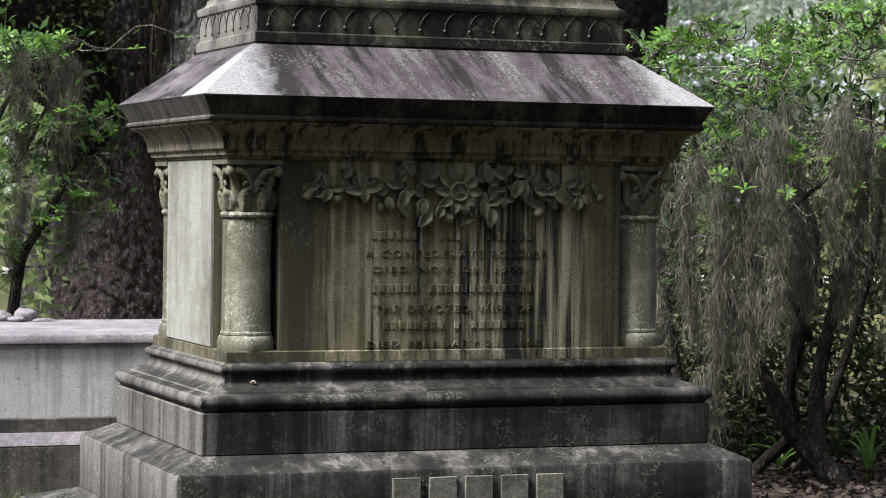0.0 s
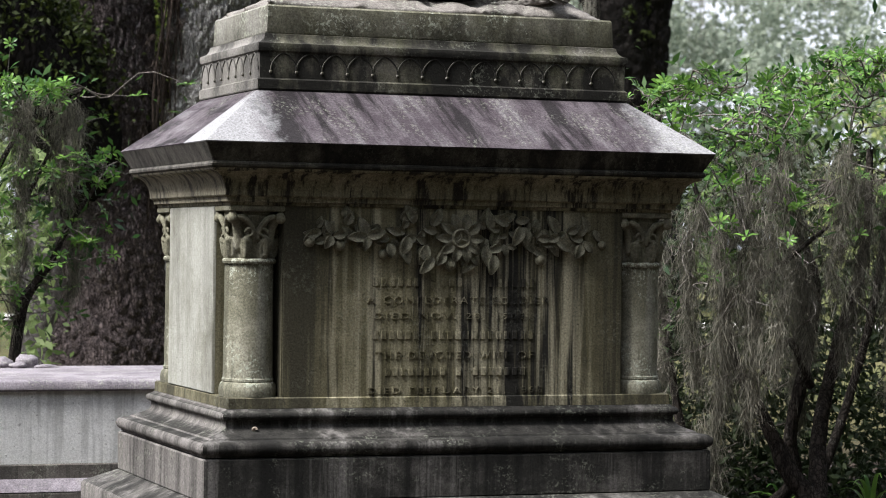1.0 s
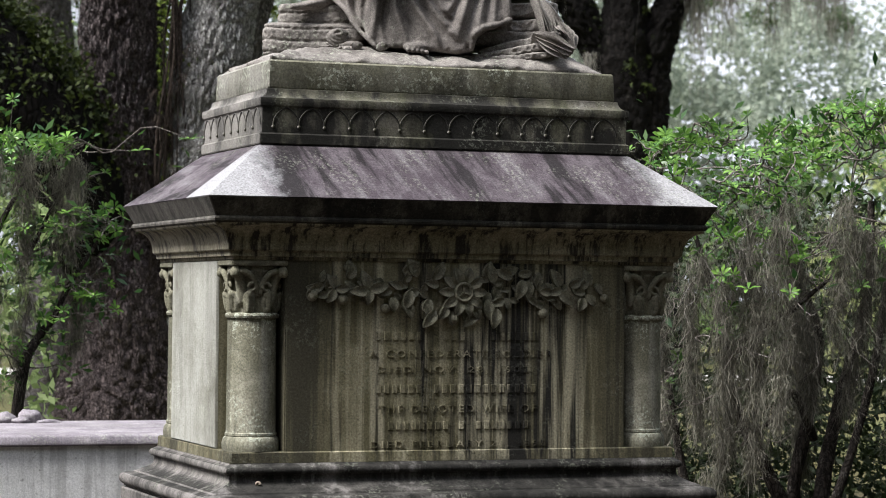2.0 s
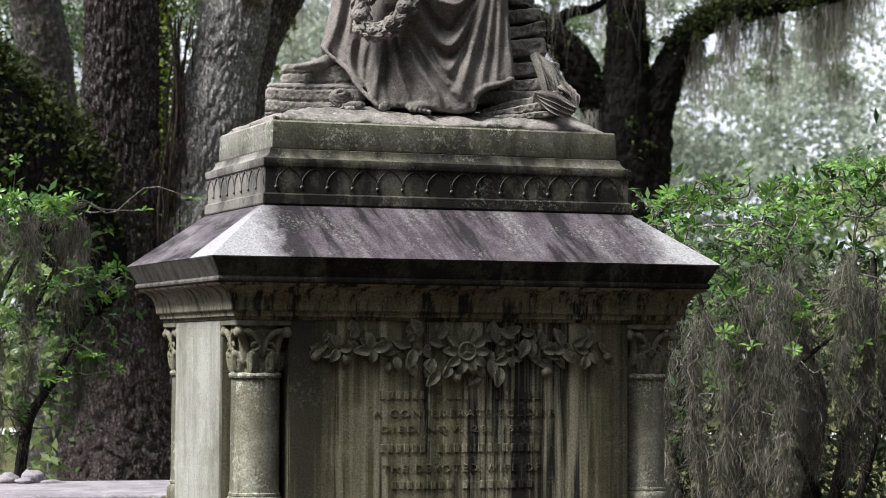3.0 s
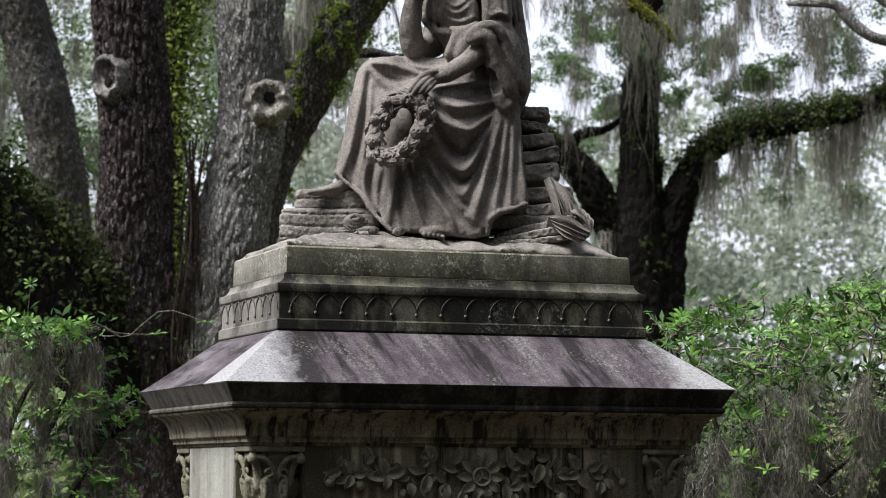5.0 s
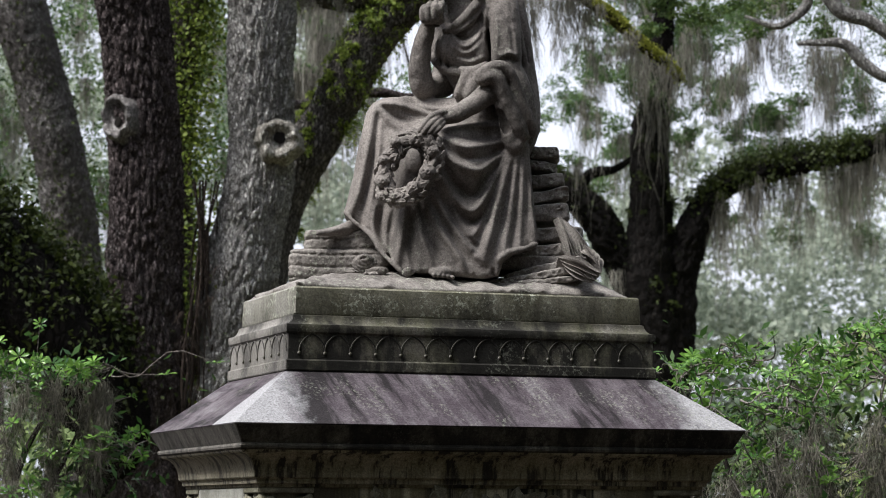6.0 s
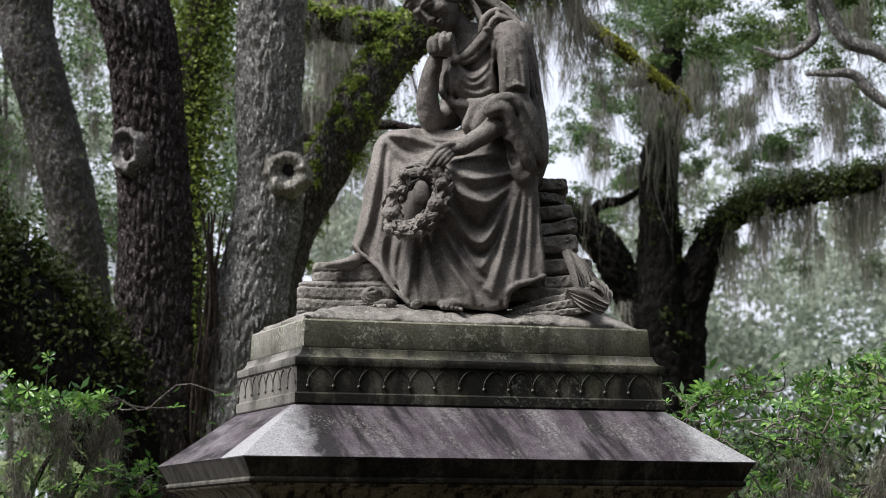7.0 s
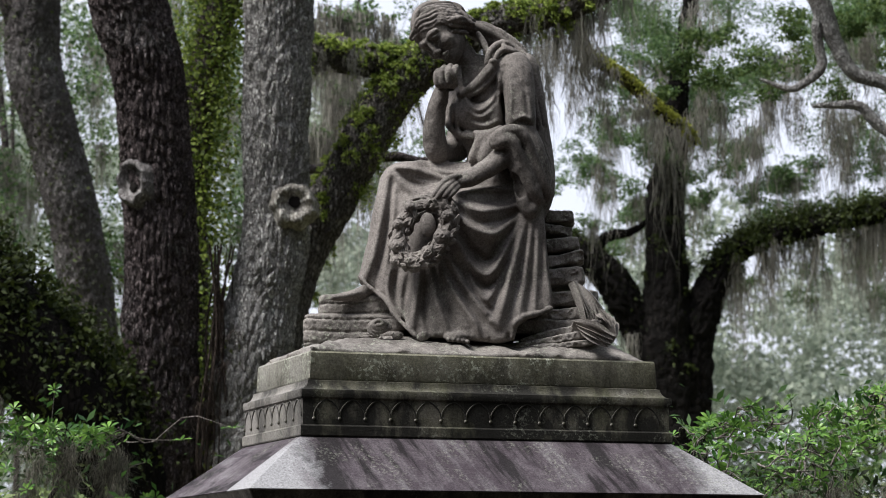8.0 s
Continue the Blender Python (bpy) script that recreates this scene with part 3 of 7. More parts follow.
part("base_moulding", loft([(0.925, 0.654), (0.94, 0.658), *arc(0.933, 0.686, 0.024, -75, 80, 8), (0.912, 0.7135), (0.908, 0.719)]
    + [(0.846 + 0.054 * (1 - math.sin(radians(a))) ** 1.25, 0.722 + 0.04 * a / 90) for a in range(0, 91, 10)]
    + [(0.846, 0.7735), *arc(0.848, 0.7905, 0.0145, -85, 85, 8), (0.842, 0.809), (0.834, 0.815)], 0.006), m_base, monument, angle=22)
part("die_base", loft([(0.836, 0.815), (0.834, 0.849), (0.829, 0.853)], 0.005), m_die, monument)


def die_body(hw, hd, nx, ny, z0, z1):
    """The die: a block whose four corners are cut back for the columns."""
    bm = bmesh.new()
    outline = [(-hw + nx, -hd), (hw - nx, -hd), (hw - nx, -hd + ny), (hw, -hd + ny), (hw, hd - ny), (hw - nx, hd - ny), (hw - nx, hd), (-hw + nx, hd), (-hw + nx, hd - ny), (-hw, hd - ny), (-hw, -hd + ny), (-hw + nx, -hd + ny)]
    low = [bm.verts.new((x, CY + y, z0)) for x, y in outline]
    high = [bm.verts.new((x, CY + y, z1)) for x, y in outline]
    for i in range(12):
        j = (i + 1) % 12
        bm.faces.new((low[i], low[j], high[j], high[i]))
    bm.faces.new(low[::-1])
    bm.faces.new(high)
    bmesh.ops.recalc_face_normals(bm, faces=bm.faces)
    up = [e for e in bm.edges if abs(e.verts[0].co.z - e.verts[1].co.z) > 0.1]
    bmesh.ops.bevel(bm, geom=up, offset=0.005, segments=2, affect="EDGES")
    return bm


part("die", die_body(0.829, 0.519, 0.187, 0.2, 0.853, 1.512), m_die, monument)

# paler stone sides; part of the paleness stands in for side light
for sx in (-1, 1):
    bm = bmesh.new()
    box = bmesh.ops.create_cube(bm, size=1.0)
    bmesh.ops.scale(bm, vec=(0.012, 0.636, 0.656), verts=box["verts"])
    bmesh.ops.translate(bm, vec=(sx * 0.828, CY, 1.182), verts=box["verts"])
    bmesh.ops.bevel(bm, geom=bm.edges[:], offset=0.003, segments=2, affect="EDGES")
    part("side_panel", bm, m_side, monument, "pale side panel with faint runs")

# Columns stand in the cut corners.
COLUMN_X, COLUMN_Y = 0.735, 0.424
shaft_rows = [(0.099, 0.853)] + [(0.084 + 0.017 * math.cos(radians(a)) ** 0.8, 0.868 + 0.036 * math.sin(radians(a))) for a in range(0, 90, 12)]
shaft_rows += [(0.09, 0.906), (0.09, 0.914), (0.087, 0.917), (0.0862, 0.93), (0.0845, 1.31)]
neck_rows = [(0.085, 1.31), (0.092, 1.313), (0.0945, 1.32), (0.092, 1.327), (0.082, 1.331)]


def capital():
    """The bell of a capital, with a ring of low leaves, tall corner leaves that roll outwards, and scrolls between them."""
    m = Clay((-0.118, -0.118, 1.325), (0.118, 0.118, 1.497), 0.0032)
    m.cone((0, 0, 1.335), (0, 0, 1.44), 0.07, 0.074, 0.004)
    m.cone((0, 0, 1.44), (0, 0, 1.475), 0.074, 0.088, 0.004)
    for i in range(8):
        a = math.pi / 4 * i + math.pi / 8
        c, s = math.cos(a), math.sin(a)
        # low leaf: a broad blade with a rib, its tip curled over
        m.chain([(0.072 * c, 0.072 * s, 1.335, 0.016), (0.076 * c, 0.076 * s, 1.365, 0.019), (0.084 * c, 0.084 * s, 1.39, 0.014), (0.094 * c, 0.094 * s, 1.395, 0.008)], 0.006)
        m.chain([(0.092 * c, 0.092 * s, 1.34, 0.004), (0.097 * c, 0.097 * s, 1.37, 0.004), (0.1 * c, 0.1 * s, 1.394, 0.004)], 0.003)
        for side in (-0.14, 0.14):
            c2, s2 = math.cos(a + side), math.sin(a + side)
            m.chain([(0.09 * c2, 0.09 * s2, 1.345, 0.003), (0.094 * c2, 0.094 * s2, 1.38, 0.003)], 0.004, True)
    for i in range(4):
        a = math.pi / 2 * i + math.pi / 4
        c, s = math.cos(a), math.sin(a)
        # corner leaf with a rolled end under the slab
        m.chain([(0.074 * c, 0.074 * s, 1.37, 0.014), (0.08 * c, 0.08 * s, 1.42, 0.016), (0.098 * c, 0.098 * s, 1.46, 0.013), (0.122 * c, 0.122 * s, 1.482, 0.011)], 0.006)
        m.egg((0.122 * c, 0.122 * s, 1.468), (0.018, 0.018, 0.018), 0.004)
        m.egg((0.128 * c, 0.128 * s, 1.466), (0.007, 0.007, 0.007), 0.003, take=True)
        a += math.pi / 4
        c, s = math.cos(a), math.sin(a)
        t = (-s, c)
        for side in (-1, 1):
            # scrolls that spring from the middle towards the corners
            m.chain([(0.078 * c + side * 0.008 * t[0], 0.078 * s + side * 0.008 * t[1], 1.395, 0.007), (0.084 * c + side * 0.012 * t[0], 0.084 * s + side * 0.012 * t[1], 1.43, 0.008), (0.09 * c + side * 0.034 * t[0], 0.09 * s + side * 0.034 * t[1], 1.462, 0.009), (0.09 * c + side * 0.06 * t[0], 0.09 * s + side * 0.06 * t[1], 1.474, 0.009)], 0.004)
            p = np.array([0.088 * c + side * 0.026 * t[0], 0.088 * s + side * 0.026 * t[1], 1.42])
            u, w = np.array([t[0], t[1], 0]), np.array([0, 0, 1.0])
            m.chain([(*(p + 0.013 * (math.cos(v) * u * side + math.sin(v) * w)), 0.0045) for v in np.linspace(0, 5.2, 9)], 0.002)
    m.roughen(0.008, 0.0004, 2)
    return m.mesh()


def column():
    top = thing("column", "short round column of lichened stone with a leafy capital", "column", "columns at the corners of the die")
    part("shaft", turned(shaft_rows, 40), m_column, top, "smooth stone shaft with a rounded base")
    part("neck_ring", turned(neck_rows, 40), m_column, top)
    raw("capital", *capital(), m_carving, top, "carved capital with curled leaves", smooth=True)
    bm = bmesh.new()
    box = bmesh.ops.create_cube(bm, size=1.0)
    bmesh.ops.scale(bm, vec=(0.198, 0.198, 0.02), verts=box["verts"])
    bmesh.ops.translate(bm, vec=(0, 0, 1.5015), verts=box["verts"])
    bmesh.ops.bevel(bm, geom=bm.edges[:], offset=0.003, segments=2, affect="EDGES")
    part("abacus", bm, m_carving, top)
    return top


first_column = column()
first_column.location = (-COLUMN_X, CY - COLUMN_Y, 0)
for sx, sy in ((1, -1), (-1, 1), (1, 1)):
    copy_thing(first_column, Matrix.Translation((sx * COLUMN_X, CY + sy * COLUMN_Y, 0)))

cove = [(0.858 + 0.052 * (1 - math.cos(radians(a))), 1.548 + 0.08 * math.sin(radians(a))) for a in range(0, 91, 10)]
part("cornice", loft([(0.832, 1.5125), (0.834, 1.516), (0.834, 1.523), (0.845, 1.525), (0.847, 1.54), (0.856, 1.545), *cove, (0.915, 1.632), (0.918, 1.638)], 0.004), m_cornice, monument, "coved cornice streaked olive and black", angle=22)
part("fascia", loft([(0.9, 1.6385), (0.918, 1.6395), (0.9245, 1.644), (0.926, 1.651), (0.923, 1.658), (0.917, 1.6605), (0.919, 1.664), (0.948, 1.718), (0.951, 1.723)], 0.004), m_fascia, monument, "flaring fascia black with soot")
part("sloped_cap", loft([(0.951, 1.7235), (0.953, 1.727), (0.702, 1.919), (0.69, 1.921)], 0.0015), m_roof, monument, "sloping stone cap stained purple and grey, pale at the hips", angle=8)
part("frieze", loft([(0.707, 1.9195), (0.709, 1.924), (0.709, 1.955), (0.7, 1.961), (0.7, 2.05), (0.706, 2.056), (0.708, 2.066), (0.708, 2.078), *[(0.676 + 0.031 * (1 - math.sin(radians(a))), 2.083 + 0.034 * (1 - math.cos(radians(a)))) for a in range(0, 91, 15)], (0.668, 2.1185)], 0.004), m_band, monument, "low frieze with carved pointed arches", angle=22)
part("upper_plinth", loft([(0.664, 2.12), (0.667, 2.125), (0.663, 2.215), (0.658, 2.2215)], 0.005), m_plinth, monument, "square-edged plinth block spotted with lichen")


# Pointed arches and drops round the frieze.
PITCH = 0.0938


def arch_mesh(p):
    bm = bmesh.new()
    for side in (-1, 1):
        # each side is an arc struck from beyond the far foot, so the two meet in a point
        pts = [(side * (p / 2 - 0.8 * p * (1 - math.cos(radians(a)))), 0, 0.88 * 0.8 * p * math.sin(radians(a))) for a in np.linspace(0, 67.98, 7)]
        v, f = tube([(*q, 0.0026) for q in pts], 6, 12)
        vs = [bm.verts.new(c) for c in v]
        for q in f:
            bm.faces.new([vs[i] for i in q])
    drop = bmesh.ops.create_icosphere(bm, subdivisions=2, radius=0.0065)
    bmesh.ops.translate(bm, vec=(-p / 2, -0.001, -0.006), verts=drop["verts"])
    return bm


front_arch = mesh_of("arch", arch_mesh(PITCH), m_band)
for i in range(14):
    ob = new("arch", front_arch)
    ob.parent = monument
    ob.location = ((i - 6.5) * PITCH, CY - 0.39 - 0.001, 1.988)
side_arch = mesh_of("arch", arch_mesh(0.0965), m_band)
for i in range(8):
    ob = new("arch", side_arch)
    ob.parent = monument
    ob.matrix_basis = Matrix.Translation((-0.701, CY + (3.5 - i) * 0.0965, 1.988)) @ Matrix.Rotation(-math.pi / 2, 4, "Z")

# ---- carved garland and lettering on the front of the die ----
FRONT = CY - 0.519


def petal(length, width, thick, bend=0.3, cleft=True):
    """One carved leaf or petal that lies along +x, hollowed, with a middle rib."""
    bm = bmesh.new()
    grid = []
    n, m = 9, 7
    for i in range(n + 1):
        u = i / n
        w = width * math.sin(math.pi * min(0.03 + u * 0.97, 1.0) ** 0.8) ** 0.75 + 0.001
        lift = thick * (0.35 + bend * math.sin(math.pi * u * 0.9))
        row = []
        for j in range(m):
            s = j / (m - 1) * 2 - 1
            z = lift + thick * (0.55 * abs(s) ** 1.4 if cleft else 0.6 * (1 - s * s)) * math.sin(math.pi * min(u + 0.1, 1))
            row.append(bm.verts.new((u * length, s * w / 2, z)))
        grid.append(row)
    for a, b in zip(grid, grid[1:]):
        for j in range(m - 1):
            bm.faces.new((a[j], b[j], b[j + 1], a[j + 1]))
    ext = bmesh.ops.extrude_face_region(bm, geom=bm.faces[:])
    bmesh.ops.translate(bm, vec=(0, 0, -thick * 1.2), verts=[v for v in ext["geom"] if isinstance(v, bmesh.types.BMVert)])
    bmesh.ops.recalc_face_normals(bm, faces=bm.faces)
    return bm


garland = thing("carved_garland", "relief garland of stone leaves and blossoms below the cornice", "carving")
leaf_long = mesh_of("leaf", petal(0.086, 0.044, 0.02), m_carving, 50)
leaf_short = mesh_of("leaf", petal(0.062, 0.036, 0.02), m_carving, 50)
petal_mesh = mesh_of("petal", petal(0.056, 0.032, 0.016, 0.5), m_carving, 50)


def carve(name, mesh, x, z, degrees, lift=0.0, size=1.0):
    ob = new(name, mesh)
    ob.parent = garland
    ob.matrix_basis = Matrix.Translation((x, FRONT - 0.004 - lift, z)) @ Matrix.Rotation(math.pi / 2, 4, "X") @ Matrix.Rotation(radians(degrees), 4, "Z") @ Matrix.Scale(size, 4)
    return ob


def rosette(x, z, n, size, turn=0.0, lift=0.012):
    for i in range(n):
        a = 360 / n * i + turn
        carve("petal", petal_mesh, x + 0.03 * size * math.cos(radians(a)), z + 0.03 * size * math.sin(radians(a)), a, lift, size)
    bm = turned([(0.034 * size, 0.0), (0.034 * size, 0.02), (0.03 * size, 0.026), (0.026 * size, 0.024), (0.024 * size, 0.016), (0.008 * size, 0.014), (0.0, 0.016)], 24)
    eye = part("boss", bm, m_carving, garland)
    eye.matrix_basis = Matrix.Translation((x, FRONT - lift, z)) @ Matrix.Rotation(math.pi / 2, 4, "X")
    for i in range(3):
        bm = bmesh.new()
        box = bmesh.ops.create_cube(bm, size=1.0)
        bmesh.ops.scale(bm, vec=(0.026 * size, 0.006, 0.008), verts=box["verts"])
        bmesh.ops.translate(bm, vec=(0.013 * size, 0, 0.018), verts=box["verts"])
        spoke = part("stamen", bm, m_carving, garland)
        spoke.matrix_basis = eye.matrix_basis @ Matrix.Rotation(radians(90 + 120 * i + 10), 4, "Z")


rosette(0.004, 1.408, 10, 1.05)
# leaf sprays: x, z, degrees, long or short, lift
SPRAY = [
    (-0.10, 1.44, 60, 1, 0.0), (-0.085, 1.42, 170, 0, 0.006), (-0.12, 1.37, 250, 1, 0.008), (-0.16, 1.40, 200, 0, 0.0), (-0.10, 1.33, 235, 1, 0.01), (-0.145, 1.355, 300, 0, 0.012),
    (-0.165, 1.45, 120, 1, 0.004), (-0.19, 1.40, 250, 1, 0.01), (-0.215, 1.46, 35, 1, 0.0), (-0.22, 1.41, 160, 0, 0.006), (-0.26, 1.375, 280, 0, 0.01), (-0.21, 1.37, 290, 1, 0.006),
    (-0.345, 1.40, 110, 1, 0.01), (-0.345, 1.40, 185, 1, 0.012), (-0.345, 1.40, 265, 0, 0.012), (-0.345, 1.40, 15, 1, 0.014), (-0.41, 1.455, 100, 0, 0.0), (-0.42, 1.44, 60, 0, 0.004),
    (-0.47, 1.41, 120, 0, 0.006), (-0.47, 1.40, 240, 0, 0.008), (-0.465, 1.40, 10, 0, 0.008), (-0.52, 1.40, 170, 0, 0.0), (-0.53, 1.41, 220, 0, 0.0),
    (0.09, 1.44, 70, 1, 0.0), (0.12, 1.43, 100, 1, 0.004), (0.095, 1.37, 280, 1, 0.008), (0.13, 1.34, 265, 1, 0.012), (0.16, 1.37, 200, 0, 0.01), (0.15, 1.46, 20, 1, 0.0),
    (0.19, 1.45, 160, 1, 0.008), (0.22, 1.46, 10, 0, 0.0), (0.235, 1.44, 250, 1, 0.012), (0.25, 1.44, 275, 1, 0.006), (0.29, 1.42, 80, 0, 0.0), (0.30, 1.40, 0, 0, 0.008),
    (0.38, 1.42, 120, 1, 0.004), (0.38, 1.41, 200, 0, 0.01), (0.37, 1.40, 320, 1, 0.012), (0.42, 1.42, 30, 0, 0.0), (0.47, 1.38, 250, 0, 0.008), (0.48, 1.39, 310, 0, 0.01), (0.46, 1.41, 60, 0, 0.0),
    (-0.04, 1.33, 280, 0, 0.006), (-0.055, 1.345, 240, 0, 0.01), (0.045, 1.345, 300, 0, 0.008), (0.06, 1.33, 230, 1, 0.0), (0.02, 1.34, 270, 0, 0.0),
]
for x, z, a, big, lift in SPRAY:
    carve("leaf", leaf_long if big else leaf_short, x, z + 0.012, a, lift, 0.84)
for n in range(74):
    x, z = rng.uniform(-0.53, 0.53), 1.475 - 0.115 * rng.random() ** 1.2 - 0.02
    if abs(x) < 0.1 and abs(z - 1.408) < 0.08:
        continue
    z = max(z, 1.352 + 0.07 * abs(x) + 0.03 * rng.random())
    ob = carve("leaf", leaf_short if n % 3 else leaf_long, x, z, rng.uniform(0, 360), -0.006 + 0.008 * rng.random(), rng.uniform(0.5, 0.8))
for x, z, r in ((0.555, 1.392, 0.016), (-0.548, 1.39, 0.02), (-0.42, 1.49, 0.016), (-0.28, 1.35, 0.018), (0.315, 1.335, 0.02), (-0.44, 1.38, 0.022), (-0.03, 1.315, 0.024)):
    bm = bmesh.new()
    bmesh.ops.create_icosphere(bm, subdivisions=2, radius=r)
    bud = part("bud", bm, m_carving, garland)
    bud.location = (x, FRONT - 0.004, z)


def lettering(text, x0, x1, z, height, owner, material, name="letter", depth=0.009, y=FRONT):
    """Letters cut in relief between x0 and x1, with their foot at z."""
    curve = bpy.data.curves.new(name, "FONT")
    curve.body, curve.size, curve.extrude, curve.align_x = text, height * 1.38, depth / 2, "LEFT"
    curve.space_character, curve.space_word = 1.32, 1.2
    tmp = bpy.data.objects.new(name, curve)
    scene.collection.objects.link(tmp)
    bpy.context.view_layer.update()
    me = bpy.data.meshes.new_from_object(tmp)
    bpy.data.objects.remove(tmp)
    co = np.empty(len(me.vertices) * 3)
    me.vertices.foreach_get("co", co)
    co = co.reshape(-1, 3)
    lo, hi = co.min(0), co.max(0)
    co[:, 0] = x0 + (co[:, 0] - lo[0]) / (hi[0] - lo[0]) * (x1 - x0)
    flat = np.stack([co[:, 0], y - co[:, 2], z + (co[:, 1] - lo[1]) / (hi[1] - lo[1]) * height], 1)
    me.vertices.foreach_set("co", flat.ravel())
    me.update()
    faces = [tuple(q.vertices) for q in me.polygons]
    # letters whose faces share corners, or that stand over one another, are one piece
    root = list(range(len(flat)))

    def top(i):
        while root[i] != i:
            root[i] = root[root[i]]
            i = root[i]
        return i

    for q in faces:
        for i in q[1:]:
            root[top(i)] = top(q[0])
    spans = {}
    for i in range(len(flat)):
        s = spans.setdefault(top(i), [flat[i, 0], flat[i, 0]])
        s[0], s[1] = min(s[0], flat[i, 0]), max(s[1], flat[i, 0])
    groups, reach = [], -9.0
    for key, (a, b) in sorted(spans.items(), key=lambda item: item[1][0]):
        if a > reach + 0.0004:
            groups.append(set())
        groups[-1].add(key)
        reach = max(reach, b)
    for keys in groups:
        own = [q for q in faces if top(q[0]) in keys]
        used = sorted({i for q in own for i in q})
        index = {i: n for n, i in enumerate(used)}
        piece = bpy.data.meshes.new("letter")
        piece.from_pydata([tuple(flat[i]) for i in used], [], [tuple(index[i] for i in q) for q in own])
        piece.materials.append(material)
        new("letter", piece).parent = owner
    bpy.data.meshes.remove(me)


def bar(x0, x1, z, height, owner, material, y=FRONT, depth=0.004):
    """A plain raised bar."""
    bm = bmesh.new()
    box = bmesh.ops.create_cube(bm, size=1.0)
    bmesh.ops.scale(bm, vec=(x1 - x0, depth, height), verts=box["verts"])
    bmesh.ops.translate(bm, vec=((x0 + x1) / 2, y, z + height / 2), verts=box["verts"])
    bmesh.ops.bevel(bm, geom=bm.edges[:], offset=min(0.0015, depth / 3), segments=1, affect="EDGES")
    return part("bar", bm, material, owner)


writing = thing("inscription", "worn inscription in low stone capitals on the die", "inscription")
for text, x0, x1, z, h in (("A CONFEDERATE SOLDIER", -0.335, 0.352, 1.178, 0.025), ("DIED NOV. 28, 1903.", -0.307, 0.28, 1.121, 0.025), ("THE DEVOTED WIFE OF", -0.302, 0.295, 0.984, 0.026), ("DIED FEBRUARY 21, 1895", -0.327, 0.33, 0.858, 0.026)):
    lettering(text, x0, x1, z, h, writing, m_die)
for x0, x1, z, h in ((-0.312, -0.13, 1.236, 0.034), (-0.06, 0.03, 1.236, 0.034), (0.12, 0.305, 1.236, 0.034), (-0.31, -0.13, 1.05, 0.034), (-0.095, 0.305, 1.05, 0.034), (-0.265, -0.03, 0.922, 0.032), (0.0, 0.03, 0.922, 0.032), (0.065, 0.275, 0.922, 0.032)):
    count = max(1, round((x1 - x0) / 0.031))
    pitch = (x1 - x0) / count
    for i in range(count):
        bar(x0 + i * pitch, x0 + i * pitch + 0.62 * pitch, z + 0.002, h - 0.004, writing, m_die, depth=0.009)
plate = thing("raised_inscription", "row of large raised stone bars on the base block", "inscription")
for i in range(5):
    x = -0.308 + i * 0.1325
    bar(x, x + 0.1, 0.322, 0.108, plate, m_letters, CY - 0.756, 0.024)

# a snail shell that clings to the moulding
shell_rows = [(0.0125 * math.exp(-0.16 * a) * math.cos(a), 0.0012 * a - 0.004, 0.0125 * math.exp(-0.16 * a) * math.sin(a), 0.0085 * math.exp(-0.16 * a)) for a in np.linspace(0, 9.4, 26)]
shell = raw("snail_shell", *tube(shell_rows, 12, 70), m_shell, None, "small pale brown snail shell on the base moulding", smooth=True)
shell.location = (-0.745, -0.2, 0.745)
shell.scale = (0.65, 0.65, 0.65)
tagged(shell, category="shell")

# ---- the seated figure, its wreath and its rocks ----
# The figure's own axes: x along its width, y away from its front, z up from the plinth.
SEAT = Matrix.Translation((0, CY, 2.2215)) @ Matrix.Rotation(radians(-19.2), 4, "Z")


def ridge(r, *points, wide=1.7, high=1.5):
    clay.fold(points, r, wide=wide, high=high)


def furrow(r, *points, wide=1.4, high=1.5):
    clay.fold(points, r, take=True, wide=wide, high=high)


clay = Clay((-0.56, -0.40, -0.01), (0.46, 0.34, 1.30), 0.0043)
# the skirt: one fall of cloth over both knees, from the lap to the hem
SKIRT = [(-0.283, 0.665), (-0.275, 0.704), (-0.252, 0.734), (-0.216, 0.755), (-0.125, 0.769), (-0.029, 0.765), (0.077, 0.759), (0.183, 0.738), (0.277, 0.660), (0.333, 0.576),
    (0.341, 0.444), (0.352, 0.315), (0.363, 0.225), (0.358, 0.195), (0.316, 0.177), (0.274, 0.159), (0.236, 0.131), (0.218, 0.074), (0.156, 0.059), (0.084, 0.067), (-0.009, 0.076), (-0.081, 0.082), (-0.137, 0.088),
    (-0.179, 0.126), (-0.221, 0.172), (-0.250, 0.225), (-0.284, 0.257), (-0.323, 0.287), (-0.358, 0.319), (-0.345, 0.366), (-0.324, 0.448), (-0.310, 0.535)]
DEPTH = [(*(-0.219, 0.724), -0.09), (*(-0.292, 0.509), -0.10), (*(-0.323, 0.317), -0.11), (*(-0.134, 0.499), -0.15), (*(-0.019, 0.491), -0.225), (*(0.049, 0.520), -0.255), (*(-0.050, 0.729), -0.05), (*(0.160, 0.674), -0.12), (*(0.286, 0.546), -0.13),
    (*(0.120, 0.346), -0.19), (*(-0.009, 0.283), -0.21), (*(-0.091, 0.158), -0.215), (*(0.094, 0.135), -0.23), (*(0.208, 0.126), -0.215), (*(0.316, 0.398), -0.13), (*(0.342, 0.228), -0.145), (*(-0.217, 0.206), -0.15)]
clay.drape(SKIRT, DEPTH, 0.14)
# the long falls below the knees
ridge(0.016, (-0.245, 0.714), (-0.269, 0.551), (-0.298, 0.402), (-0.327, 0.312))
